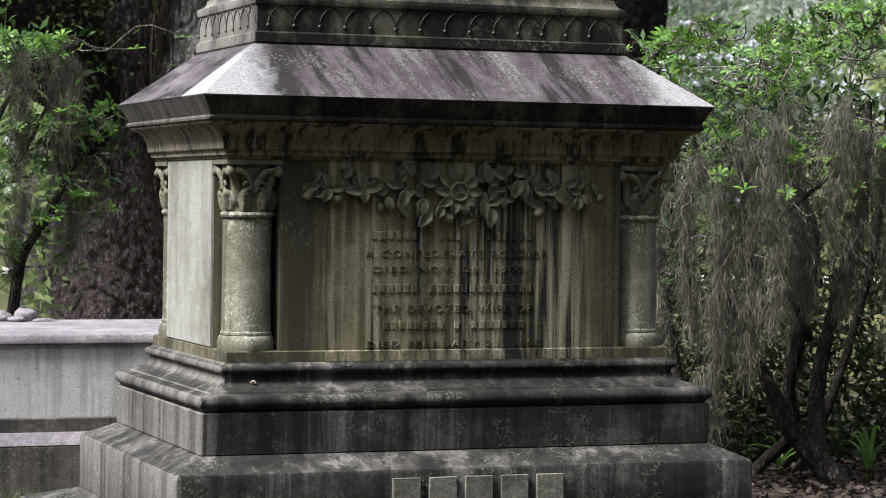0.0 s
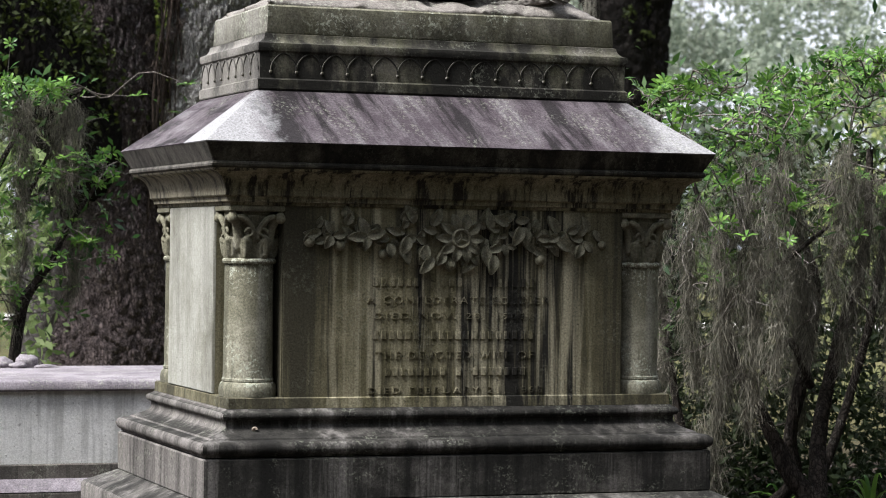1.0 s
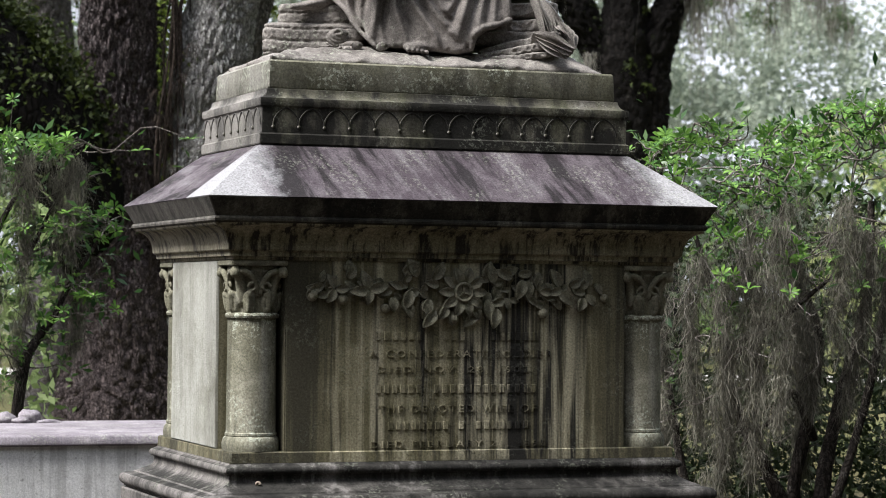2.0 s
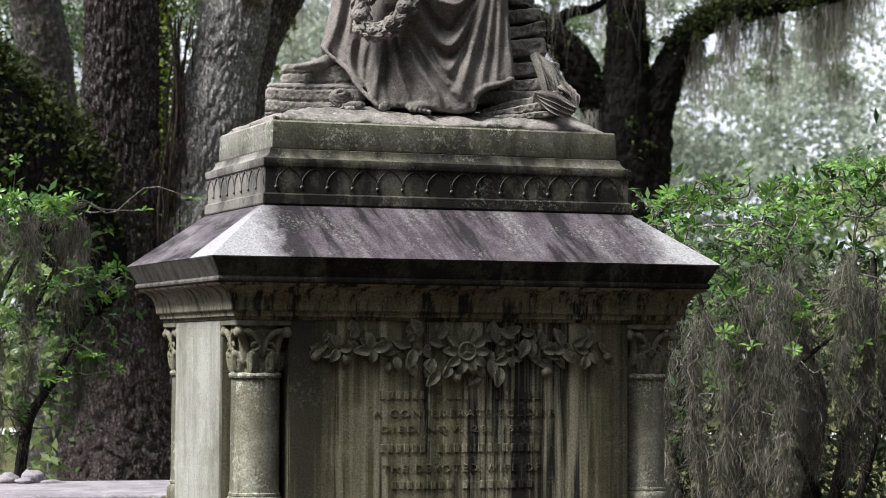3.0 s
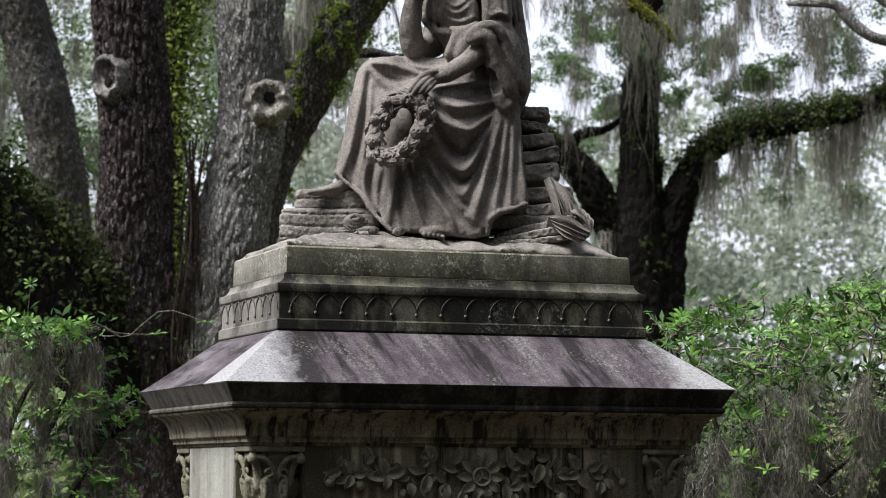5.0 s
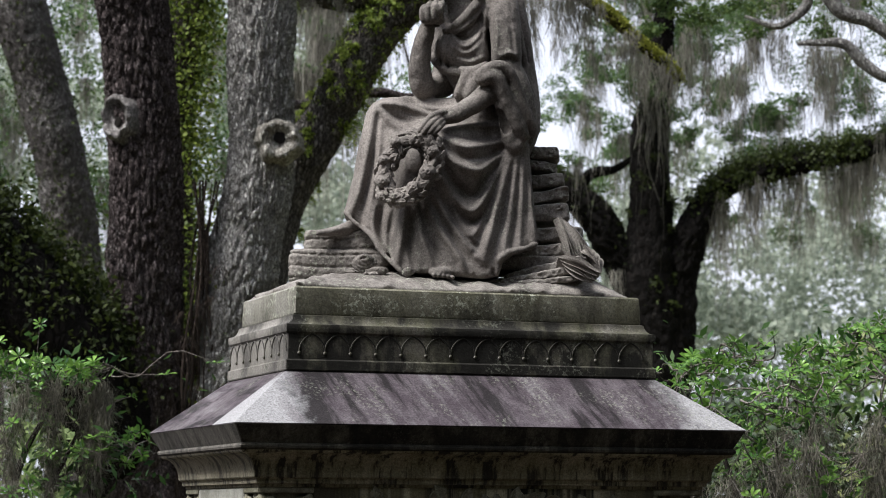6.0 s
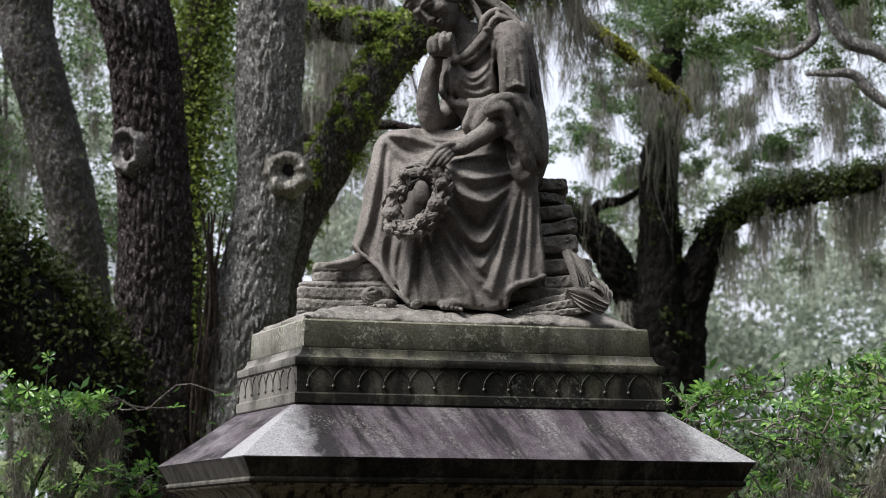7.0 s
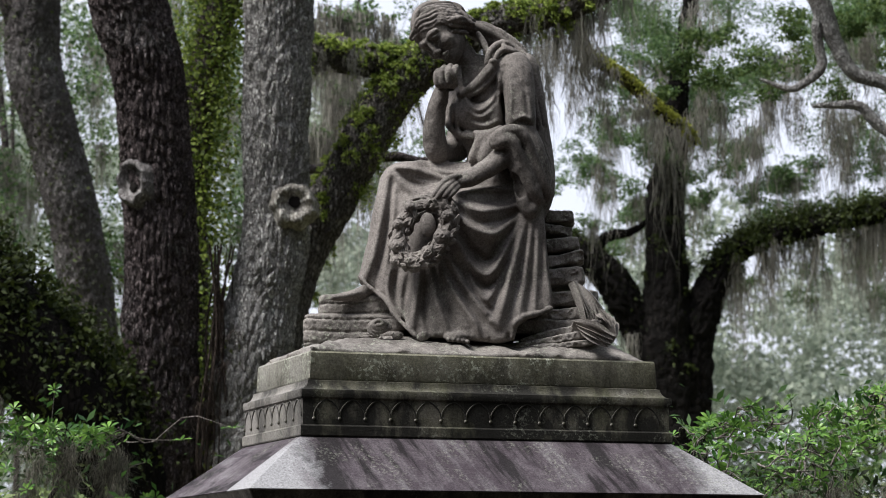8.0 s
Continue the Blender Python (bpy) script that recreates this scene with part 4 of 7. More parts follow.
ridge(0.010, (-0.219, 0.659), (-0.231, 0.485), (-0.255, 0.337), (-0.267, 0.251))
furrow(0.009, (-0.232, 0.681), (-0.252, 0.507), (-0.281, 0.359), (-0.293, 0.278))
ridge(0.009, (-0.270, 0.686), (-0.298, 0.509), (-0.327, 0.359))
furrow(0.022, (-0.201, 0.357), (-0.221, 0.271), (-0.204, 0.181))
ridge(0.012, (-0.239, 0.358), (-0.242, 0.250), (-0.204, 0.159))
ridge(0.020, (-0.125, 0.332), (-0.141, 0.234), (-0.156, 0.115), wide=1.5)
furrow(0.020, (-0.163, 0.332), (-0.183, 0.226), (-0.183, 0.141))
furrow(0.015, (-0.104, 0.315), (-0.108, 0.201), (-0.091, 0.096))
ridge(0.015, (-0.087, 0.347), (-0.067, 0.221), (-0.025, 0.099), wide=1.5)
furrow(0.011, (-0.067, 0.325), (-0.029, 0.210), (0.016, 0.098))
ridge(0.013, (-0.058, 0.356), (-0.000, 0.241), (0.074, 0.131), (0.094, 0.085), wide=1.5)
furrow(0.010, (-0.025, 0.345), (0.029, 0.241), (0.107, 0.119))
ridge(0.013, (-0.029, 0.387), (0.045, 0.262), (0.127, 0.152), (0.165, 0.115), wide=1.5)
furrow(0.010, (0.004, 0.356), (0.070, 0.251), (0.144, 0.152))
ridge(0.009, (0.016, 0.407), (0.078, 0.272), (0.148, 0.187), wide=1.5)
# swags that hang from the hip across the lap
ridge(0.021, (-0.009, 0.459), (0.050, 0.362), (0.116, 0.309), (0.166, 0.351), (0.213, 0.449), (0.252, 0.535), wide=1.5)
furrow(0.020, (0.004, 0.490), (0.066, 0.407), (0.124, 0.371), (0.179, 0.436), (0.235, 0.532))
ridge(0.017, (0.016, 0.523), (0.078, 0.472), (0.145, 0.458), (0.209, 0.505), (0.256, 0.550), wide=1.5)
furrow(0.013, (0.021, 0.544), (0.095, 0.503), (0.175, 0.518), (0.248, 0.563))
ridge(0.015, (0.025, 0.575), (0.095, 0.544), (0.180, 0.563), (0.248, 0.588), wide=1.5)
furrow(0.011, (0.025, 0.599), (0.096, 0.581), (0.212, 0.609))
ridge(0.013, (0.038, 0.618), (0.130, 0.637), (0.223, 0.640))
furrow(0.018, (0.058, 0.321), (0.120, 0.270), (0.178, 0.335))
ridge(0.010, (0.049, 0.283), (0.120, 0.219), (0.183, 0.322))
furrow(0.012, (0.074, 0.240), (0.128, 0.181), (0.169, 0.249))
# the panel that falls from the hip to the ground
ridge(0.019, (0.264, 0.537), (0.216, 0.350), (0.160, 0.127), wide=2.0)
furrow(0.02, (0.231, 0.494), (0.178, 0.314), (0.132, 0.156))
ridge(0.012, (0.290, 0.537), (0.268, 0.354), (0.240, 0.166), wide=2.0)
furrow(0.009, (0.273, 0.495), (0.237, 0.310), (0.202, 0.144))
ridge(0.009, (0.311, 0.529), (0.305, 0.355), (0.295, 0.170), wide=2.0)
furrow(0.007, (0.300, 0.503), (0.286, 0.334), (0.267, 0.168))
ridge(0.007, (0.332, 0.525), (0.343, 0.355), (0.358, 0.211))
furrow(0.005, (0.321, 0.482), (0.326, 0.334), (0.329, 0.189))
# the lap
ridge(0.012, (-0.240, 0.731), (-0.145, 0.722), (-0.016, 0.687))
ridge(0.013, (-0.228, 0.714), (-0.185, 0.659), (-0.143, 0.631))
furrow(0.010, (-0.211, 0.716), (-0.160, 0.678), (-0.101, 0.660))
ridge(0.009, (-0.093, 0.728), (-0.008, 0.714), (0.060, 0.713))
clay.press()
# thin hems, and hollows under the lifted folds
clay.chain([(-0.356, -0.100, 0.319, 0.004), (-0.318, -0.115, 0.281, 0.004), (-0.280, -0.125, 0.249, 0.004), (-0.246, -0.145, 0.215, 0.005), (-0.216, -0.160, 0.163, 0.005), (-0.174, -0.185, 0.119, 0.005), (-0.139, -0.210, 0.083, 0.005)], 0.012)
clay.chain([(0.218, -0.215, 0.128, 0.005), (0.244, -0.200, 0.153, 0.006), (0.269, -0.190, 0.162, 0.005), (0.315, -0.172, 0.174, 0.005), (0.360, -0.155, 0.195, 0.004)], 0.014)
clay.egg((0.197, -0.230, 0.081), (0.010, 0.03, 0.02), 0.008, take=True)
clay.egg((0.257, -0.180, 0.136), (0.012, 0.04, 0.012), 0.008, take=True)
clay.egg((0.127, -0.240, 0.068), (0.009, 0.03, 0.014), 0.008, take=True)
clay.egg((-0.108, -0.220, 0.082), (0.009, 0.03, 0.016), 0.008, take=True)

# body under the cloth
clay.egg((0.218, 0.060, 0.726), (0.15, 0.15, 0.13), 0.05)
clay.cone((0.164, 0.040, 0.799), (0.125, 0.020, 0.871), 0.105, 0.092, 0.05)
clay.egg((0.117, 0.020, 0.948), (0.098, 0.10, 0.12), 0.05)
clay.egg((0.126, 0.030, 1.048), (0.105, 0.095, 0.10), 0.05)
clay.cone((0.201, 0.020, 1.129), (0.062, 0.030, 1.096), 0.07, 0.062, 0.05)
clay.egg((0.039, -0.045, 0.946), (0.052, 0.05, 0.06), 0.035)
clay.egg((0.137, -0.060, 0.926), (0.056, 0.05, 0.06), 0.035)
clay.cone((0.040, -0.010, 1.162), (0.092, 0.020, 1.103), 0.046, 0.06, 0.03)
# the back of the robe behind the arm, down to the seat
clay.chain([(0.274, 0.060, 1.164, 0.035), (0.291, 0.070, 1.034, 0.042), (0.307, 0.070, 0.913, 0.042), (0.315, 0.050, 0.790, 0.05), (0.318, 0.030, 0.667, 0.05), (0.299, 0.000, 0.582, 0.04)], 0.03)
clay.chain([(0.286, 0.030, 1.162, 0.010), (0.315, 0.030, 1.070, 0.011), (0.338, 0.030, 0.965, 0.011), (0.346, 0.020, 0.911, 0.010)], 0.006)
clay.chain([(0.272, 0.000, 1.147, 0.010), (0.297, 0.000, 1.042, 0.011), (0.318, 0.000, 0.933, 0.011), (0.330, 0.000, 0.868, 0.010)], 0.006)
clay.chain([(0.317, 0.000, 0.872, 0.012), (0.346, -0.010, 0.779, 0.013), (0.358, -0.020, 0.681, 0.013), (0.340, -0.030, 0.599, 0.012)], 0.010)
clay.chain([(0.340, 0.020, 0.898, 0.010), (0.331, 0.020, 0.871, 0.014), (0.348, 0.020, 0.837, 0.012)], 0.006)

# feet: one set on the layered rock, toes of the other under the hem
clay.chain([(-0.291, -0.020, 0.310, 0.028), (-0.320, -0.050, 0.272, 0.022), (-0.369, -0.080, 0.252, 0.016), (-0.419, -0.100, 0.241, 0.010), (-0.452, -0.110, 0.236, 0.008)], 0.012)
clay.chain([(-0.356, -0.090, 0.257, 0.009), (-0.410, -0.115, 0.241, 0.007), (-0.451, -0.125, 0.234, 0.007)], 0.006)
for n in range(5):
    clay.egg((-0.02 + 0.017 * n, -0.268 + 0.004 * n, 0.066 - 0.0015 * n), (0.009, 0.016, 0.009), 0.004)
clay.egg((0.004, -0.235, 0.080), (0.045, 0.035, 0.018), 0.012)

# right arm: elbow on the knee, fist under the chin
clay.cone((0.071, 0.070, 1.060), (0.010, 0.090, 0.836), 0.058, 0.05, 0.02)
clay.cone((0.006, 0.080, 0.830), (-0.061, -0.020, 0.791), 0.046, 0.038, 0.012)
clay.chain([(-0.067, -0.035, 0.801, 0.040), (-0.076, -0.055, 0.866, 0.0385), (-0.067, -0.080, 0.948, 0.032), (-0.046, -0.100, 1.022, 0.026)], 0.012)
# its short sleeve, gathered in fine pleats
clay.chain([(0.044, 0.020, 1.035, 0.05), (0.025, 0.010, 0.968, 0.052), (0.031, 0.010, 0.917, 0.046), (0.065, 0.000, 0.898, 0.04)], 0.02)
clay.chain([(-0.027, 0.000, 0.942, 0.007), (-0.018, -0.030, 0.897, 0.008), (0.018, -0.050, 0.867, 0.008), (0.064, -0.070, 0.853, 0.008), (0.102, -0.080, 0.847, 0.008)], 0.014)

# bodice: a rolled neck cloth, swags between the breasts, girdle with hanging ends
ridge(0.008, (-0.001, 1.019), (-0.012, 0.954), (-0.008, 0.883), wide=1.3)
ridge(0.007, (0.016, 1.010), (0.007, 0.941), (0.018, 0.868), wide=1.3)
furrow(0.007, (0.007, 1.010), (-0.001, 0.941), (0.005, 0.876))
furrow(0.007, (0.026, 0.993), (0.020, 0.928), (0.035, 0.862))
ridge(0.010, (0.031, 1.017), (0.060, 0.968), (0.094, 0.944), (0.132, 0.970), (0.162, 1.026), wide=1.4)
furrow(0.010, (0.035, 1.036), (0.073, 0.989), (0.111, 0.985), (0.145, 1.030))
ridge(0.008, (0.043, 0.959), (0.077, 0.923), (0.115, 0.923), (0.153, 0.959), wide=1.4)
furrow(0.007, (0.047, 0.937), (0.085, 0.905), (0.128, 0.910))
ridge(0.009, (0.068, 0.905), (0.115, 0.884), (0.166, 0.905), wide=1.4)
furrow(0.013, (0.081, 0.856), (0.123, 0.843), (0.166, 0.856))
clay.press(0.05)
clay.chain([(0.154, -0.070, 1.140, 0.016), (0.124, -0.085, 1.094, 0.017), (0.081, -0.085, 1.046, 0.016), (0.043, -0.075, 1.018, 0.013), (0.018, -0.060, 1.012, 0.010)], 0.008)
clay.chain([(0.163, -0.060, 1.125, 0.010), (0.137, -0.080, 1.069, 0.010), (0.094, -0.085, 1.025, 0.009), (0.056, -0.080, 1.004, 0.008)], 0.006)
clay.chain([(0.018, -0.050, 1.119, 0.008), (0.022, -0.060, 1.062, 0.010), (0.035, -0.070, 1.015, 0.010)], 0.006)
clay.egg((0.145, -0.090, 1.134), (0.016, 0.015, 0.012), 0.006)
clay.chain([(0.081, -0.100, 0.858, 0.012), (0.114, -0.115, 0.847, 0.012), (0.152, -0.120, 0.859, 0.012), (0.182, -0.110, 0.878, 0.010)], 0.006)
clay.chain([(0.119, -0.105, 0.849, 0.016), (0.098, -0.100, 0.819, 0.015), (0.083, -0.095, 0.790, 0.012), (0.064, -0.090, 0.757, 0.008)], 0.02)
clay.chain([(0.153, -0.110, 0.848, 0.02), (0.136, -0.110, 0.800, 0.02), (0.110, -0.100, 0.755, 0.016)], 0.025)

# left arm: sleeve, forearm, and the wide sleeve end that hangs from it
clay.chain([(0.224, -0.030, 1.127, 0.062), (0.231, -0.060, 1.051, 0.062), (0.238, -0.085, 0.960, 0.057), (0.246, -0.100, 0.888, 0.052)], 0.02)
clay.chain([(0.232, -0.120, 0.820, 0.042), (0.185, -0.150, 0.764, 0.039), (0.130, -0.180, 0.716, 0.033), (0.079, -0.200, 0.681, 0.027)], 0.010)
clay.chain([(0.258, -0.100, 0.849, 0.05), (0.288, -0.090, 0.765, 0.052), (0.309, -0.080, 0.681, 0.046), (0.305, -0.070, 0.615, 0.03)], 0.02)
clay.chain([(0.237, -0.090, 0.744, 0.022), (0.258, -0.100, 0.657, 0.024), (0.274, -0.100, 0.584, 0.02), (0.291, -0.090, 0.569, 0.015)], 0.02)
ridge(0.010, (0.228, 0.896), (0.257, 0.909), (0.283, 0.898), wide=1.4)
furrow(0.011, (0.215, 0.879), (0.253, 0.892), (0.283, 0.881))
ridge(0.008, (0.204, 1.086), (0.212, 0.994), (0.207, 0.906), wide=1.3)
furrow(0.006, (0.259, 1.043), (0.271, 0.953), (0.275, 0.904))
furrow(0.017, (0.190, 1.112), (0.187, 1.000), (0.190, 0.884))
ridge(0.010, (0.274, 0.795), (0.312, 0.705), (0.333, 0.625), wide=1.4)
furrow(0.012, (0.257, 0.757), (0.290, 0.678), (0.312, 0.608))
clay.press(0.05)
clay.chain([(0.248, -0.140, 0.782, 0.032), (0.274, -0.130, 0.699, 0.036), (0.291, -0.115, 0.620, 0.028)], 0.03)
clay.chain([(0.142, -0.200, 0.806, 0.012), (0.159, -0.205, 0.830, 0.016), (0.197, -0.200, 0.850, 0.018), (0.235, -0.190, 0.850, 0.019), (0.264, -0.180, 0.818, 0.019), (0.292, -0.165, 0.757, 0.018), (0.321, -0.150, 0.687, 0.017), (0.345, -0.130, 0.635, 0.013), (0.350, -0.110, 0.608, 0.009)], 0.010)
clay.chain([(0.146, -0.200, 0.793, 0.009), (0.180, -0.205, 0.811, 0.012), (0.211, -0.200, 0.806, 0.015), (0.232, -0.190, 0.765, 0.016), (0.260, -0.175, 0.698, 0.016), (0.289, -0.160, 0.637, 0.015), (0.315, -0.140, 0.595, 0.012)], 0.022)
clay.chain([(0.218, -0.160, 0.728, 0.010), (0.237, -0.160, 0.658, 0.012), (0.256, -0.150, 0.589, 0.014), (0.277, -0.140, 0.557, 0.012), (0.298, -0.130, 0.576, 0.010)], 0.022)
clay.chain([(0.224, -0.165, 0.693, 0.010), (0.239, -0.165, 0.642, 0.010), (0.251, -0.160, 0.605, 0.006)], 0.014, True)

# head, bent forward and turned aside
# yaw, bow and sideways lean of the head
yaw_, bow_, lean_ = radians(30), radians(38), radians(36)
ahead = np.array([-math.sin(yaw_) * math.cos(bow_), -math.cos(yaw_) * math.cos(bow_), -math.sin(bow_)])
upright = np.array([-math.sin(yaw_) * math.sin(bow_), -math.cos(yaw_) * math.sin(bow_), math.cos(bow_)])
crownward = upright * math.cos(lean_) - np.cross(upright, ahead) * math.sin(lean_)
aside = np.cross(crownward, ahead)     # towards the figure's own left
HEAD = np.array((-0.056, -0.050, 1.260))
TURN = np.stack([aside, ahead, crownward], 1)


skull = Clay(HEAD - np.array([0.15, 0.17, 0.24]), HEAD + np.array([0.33, 0.19, 0.15]), 0.0027)


def on_head(a, b, c):
    return HEAD + TURN @ (1.16 * np.array([a, b, c]))


def large(*radii):
    return tuple(1.1 * r for r in radii)


skull.egg(on_head(0, -0.012, 0.022), large(0.078, 0.094, 0.088), 0.02, TURN)
skull.egg(on_head(0, 0.028, -0.03), large(0.058, 0.058, 0.078), 0.02, TURN)
skull.egg(on_head(0, 0.056, -0.088), large(0.022, 0.02, 0.02), 0.025, TURN)
skull.cone(on_head(-0.045, 0.0, -0.062), on_head(-0.012, 0.056, -0.088), 0.016, 0.013, 0.025)
skull.cone(on_head(0.045, 0.0, -0.062), on_head(0.012, 0.056, -0.088), 0.016, 0.013, 0.025)
for side in (-1, 1):
    skull.egg(on_head(side * 0.028, 0.092, -0.002), large(0.017, 0.017, 0.0115), 0.015, TURN, True)
    skull.egg(on_head(side * 0.028, 0.073, -0.004), large(0.0135, 0.0125, 0.0105), 0.004, TURN)
    skull.chain([(*on_head(side * 0.012, 0.083, 0.01), 0.006), (*on_head(side * 0.028, 0.082, 0.0155), 0.0062), (*on_head(side * 0.046, 0.068, 0.009), 0.005)], 0.010)
    skull.chain([(*on_head(side * 0.016, 0.084, -0.002), 0.0028), (*on_head(side * 0.028, 0.0865, 0.0015), 0.003), (*on_head(side * 0.04, 0.078, -0.004), 0.0026)], 0.003)
    skull.egg(on_head(side * 0.035, 0.062, -0.036), large(0.02, 0.018, 0.02), 0.02, TURN)
    skull.egg(on_head(side * 0.009, 0.094, -0.043), large(0.0075, 0.009, 0.0065), 0.006, TURN)
skull.cone(on_head(0, 0.084, 0.006), on_head(0, 0.097, -0.036), 0.0085, 0.0105, 0.012)
skull.chain([(*on_head(-0.019, 0.079, -0.064), 0.004), (*on_head(-0.006, 0.089, -0.0605), 0.0058), (*on_head(0.006, 0.089, -0.0605), 0.0058), (*on_head(0.019, 0.079, -0.064), 0.004)], 0.004)
skull.chain([(*on_head(-0.014, 0.08, -0.071), 0.0045), (*on_head(0, 0.0875, -0.072), 0.0062), (*on_head(0.014, 0.08, -0.071), 0.0045)], 0.004)
skull.chain([(*on_head(-0.017, 0.087, -0.0665), 0.002), (*on_head(0, 0.096, -0.0665), 0.002), (*on_head(0.017, 0.087, -0.0665), 0.002)], 0.003, True)
skull.chain([(*on_head(0.076, -0.008, 0.0), 0.008), (*on_head(0.08, -0.014, 0.016), 0.007), (*on_head(0.08, -0.004, -0.016), 0.007), (*on_head(0.077, 0.0, -0.024), 0.007)], 0.006)
# waved hair, drawn from the brow over the head to a knot behind
hair = np.random.default_rng(5)


def lock(points, r, wave=0.004, lift=0.0, turns=7.0, phase=0.0, end=0.45):
    """A lock that lies on the skin along points x, z."""
    line = spline(points, 30)
    way = np.gradient(line, axis=0)
    way /= np.linalg.norm(way, axis=1)[:, None] + 1e-9
    rows, last = [], None
    for n, (x, z) in enumerate(line):
        u = n / 29
        s = wave * math.sin(turns * u * math.pi + phase)
        x, z = x - way[n, 1] * s, z + way[n, 0] * s
        y = skull.skin(x, z)
        y = last if y is None else y
        if y is None:
            continue
        last = y if last is None else 0.5 * last + 0.5 * y
        rows.append((x, last + 0.3 * r - lift, z, r * (end + (1 - end) * math.sin(math.pi * (0.12 + 0.76 * u)))))
    for a, b in zip(rows, rows[1:]):
        skull.cone(a[:3], b[:3], a[3], b[3], 0.0012)


def sweep(low, high, n, r, wave, turns=5.0, lift=0.0):
    """n locks side by side between two lines."""
    low, high = np.array(low), np.array(high)
    skins = [low + (high - low) * (k + 0.15 * hair.normal()) / (n - 1) for k in range(n)]
    for k, line in enumerate(skins):
        lock(line, r * (0.85 + 0.3 * hair.random()), wave, lift, turns, 0.5 * k + 0.3 * hair.normal())


skull.egg((-0.050, 0.000, 1.305), (0.108, 0.1, 0.066), 0.012, np.array([[0.97, 0, 0.26], [0, 1, 0], [-0.26, 0, 0.97]]))
skull.egg((-0.117, -0.020, 1.274), (0.046, 0.085, 0.062), 0.012)
skull.egg((0.040, 0.030, 1.307), (0.042, 0.06, 0.036), 0.010)
sweep([(-0.144, 1.177), (-0.142, 1.225), (-0.105, 1.257), (-0.033, 1.277), (0.018, 1.271), (0.061, 1.265)], [(-0.159, 1.230), (-0.140, 1.300), (-0.084, 1.352), (-0.018, 1.359), (0.036, 1.339), (0.075, 1.300)], 9, 0.0098, 0.0050)
sweep([(-0.161, 1.179), (-0.150, 1.212), (-0.118, 1.244), (-0.071, 1.266)], [(-0.163, 1.221), (-0.150, 1.267), (-0.114, 1.301), (-0.067, 1.319)], 4, 0.0075, 0.0035, 4.0, 0.003)
sweep([(-0.008, 1.245), (0.018, 1.251), (0.052, 1.245)], [(-0.025, 1.292), (0.022, 1.299), (0.074, 1.289)], 4, 0.0095, 0.003, 3.0, 0.004)
skull.chain([(0.018, -0.070, 1.249, 0.007), (0.029, -0.070, 1.271, 0.007), (0.037, -0.065, 1.255, 0.006), (0.029, -0.070, 1.232, 0.006)], 0.003)
skull.cone(on_head(0, -0.02, -0.03), (0.070, 0.020, 1.116), 0.047, 0.052, 0.02)
# the fist: palm, bent fingers, thumb
skull.egg((-0.031, -0.110, 1.045), (0.036, 0.034, 0.042), 0.015)
skull.chain([(-0.059, -0.130, 1.089, 0.0115), (-0.067, -0.150, 1.067, 0.012), (-0.063, -0.150, 1.037, 0.011), (-0.046, -0.140, 1.031, 0.009)], 0.004)
skull.chain([(-0.037, -0.130, 1.102, 0.0115), (-0.048, -0.155, 1.079, 0.012), (-0.046, -0.155, 1.041, 0.011), (-0.031, -0.145, 1.030, 0.009)], 0.004)
skull.chain([(-0.014, -0.130, 1.108, 0.011), (-0.023, -0.155, 1.083, 0.012), (-0.023, -0.155, 1.049, 0.0105), (-0.014, -0.145, 1.038, 0.009)], 0.004)
skull.chain([(0.009, -0.120, 1.108, 0.010), (0.003, -0.150, 1.089, 0.011), (0.001, -0.150, 1.059, 0.010)], 0.004)
skull.chain([(0.005, -0.120, 1.039, 0.012), (-0.004, -0.150, 1.063, 0.011), (-0.016, -0.160, 1.087, 0.0095)], 0.004)
skull.cone((-0.044, -0.100, 1.022), (-0.035, -0.110, 1.045), 0.027, 0.031, 0.015)
skull.roughen(0.009, 0.0004, 8)
# hair that falls behind to the shoulder, twisted with the cloth
for n in range(12):
    w = hair.normal(size=4)
    r = 0.0095 + 0.003 * hair.random()
    k = n / 11
    rows = [(0.062, 0.000, 1.296, r), (0.118, 0.000, 1.291, r), (0.173, 0.000, 1.269, r * 1.1), (0.225, 0.000, 1.226, r), (0.272, 0.000, 1.182, r * 0.9), (0.291, 0.000, 1.147, r * 0.5)]
    rows = [(x + 0.004 * w[0] - 0.012 * k * v, y - 0.03 + 0.07 * abs(k - 0.4) + 0.008 * math.sin(6 * v + n), z - 0.055 * k * (0.5 + 0.8 * math.sin(3.1 * v)) + 0.006 * math.sin(8 * v + 2.1 * n), q) for v, (x, y, z, q) in zip((0, 0.2, 0.45, 0.7, 0.9, 1), rows)]
    skull.chain(rows, 0.0025, n=24)
skull.chain([(0.071, 0.030, 1.285, 0.034), (0.140, 0.030, 1.254, 0.04), (0.208, 0.030, 1.197, 0.036), (0.260, 0.030, 1.162, 0.02)], 0.006)
skull.chain([(0.124, -0.080, 1.130, 0.011), (0.133, -0.080, 1.169, 0.012), (0.159, -0.070, 1.201, 0.012), (0.193, -0.060, 1.212, 0.011), (0.219, -0.050, 1.197, 0.009)], 0.004)
skull.chain([(0.154, -0.080, 1.147, 0.010), (0.171, -0.075, 1.174, 0.011), (0.201, -0.070, 1.188, 0.010), (0.236, -0.060, 1.177, 0.008)], 0.004)
skull.chain([(0.180, -0.060, 1.217, 0.009), (0.193, -0.075, 1.187, 0.010), (0.223, -0.070, 1.175, 0.008)], 0.004)
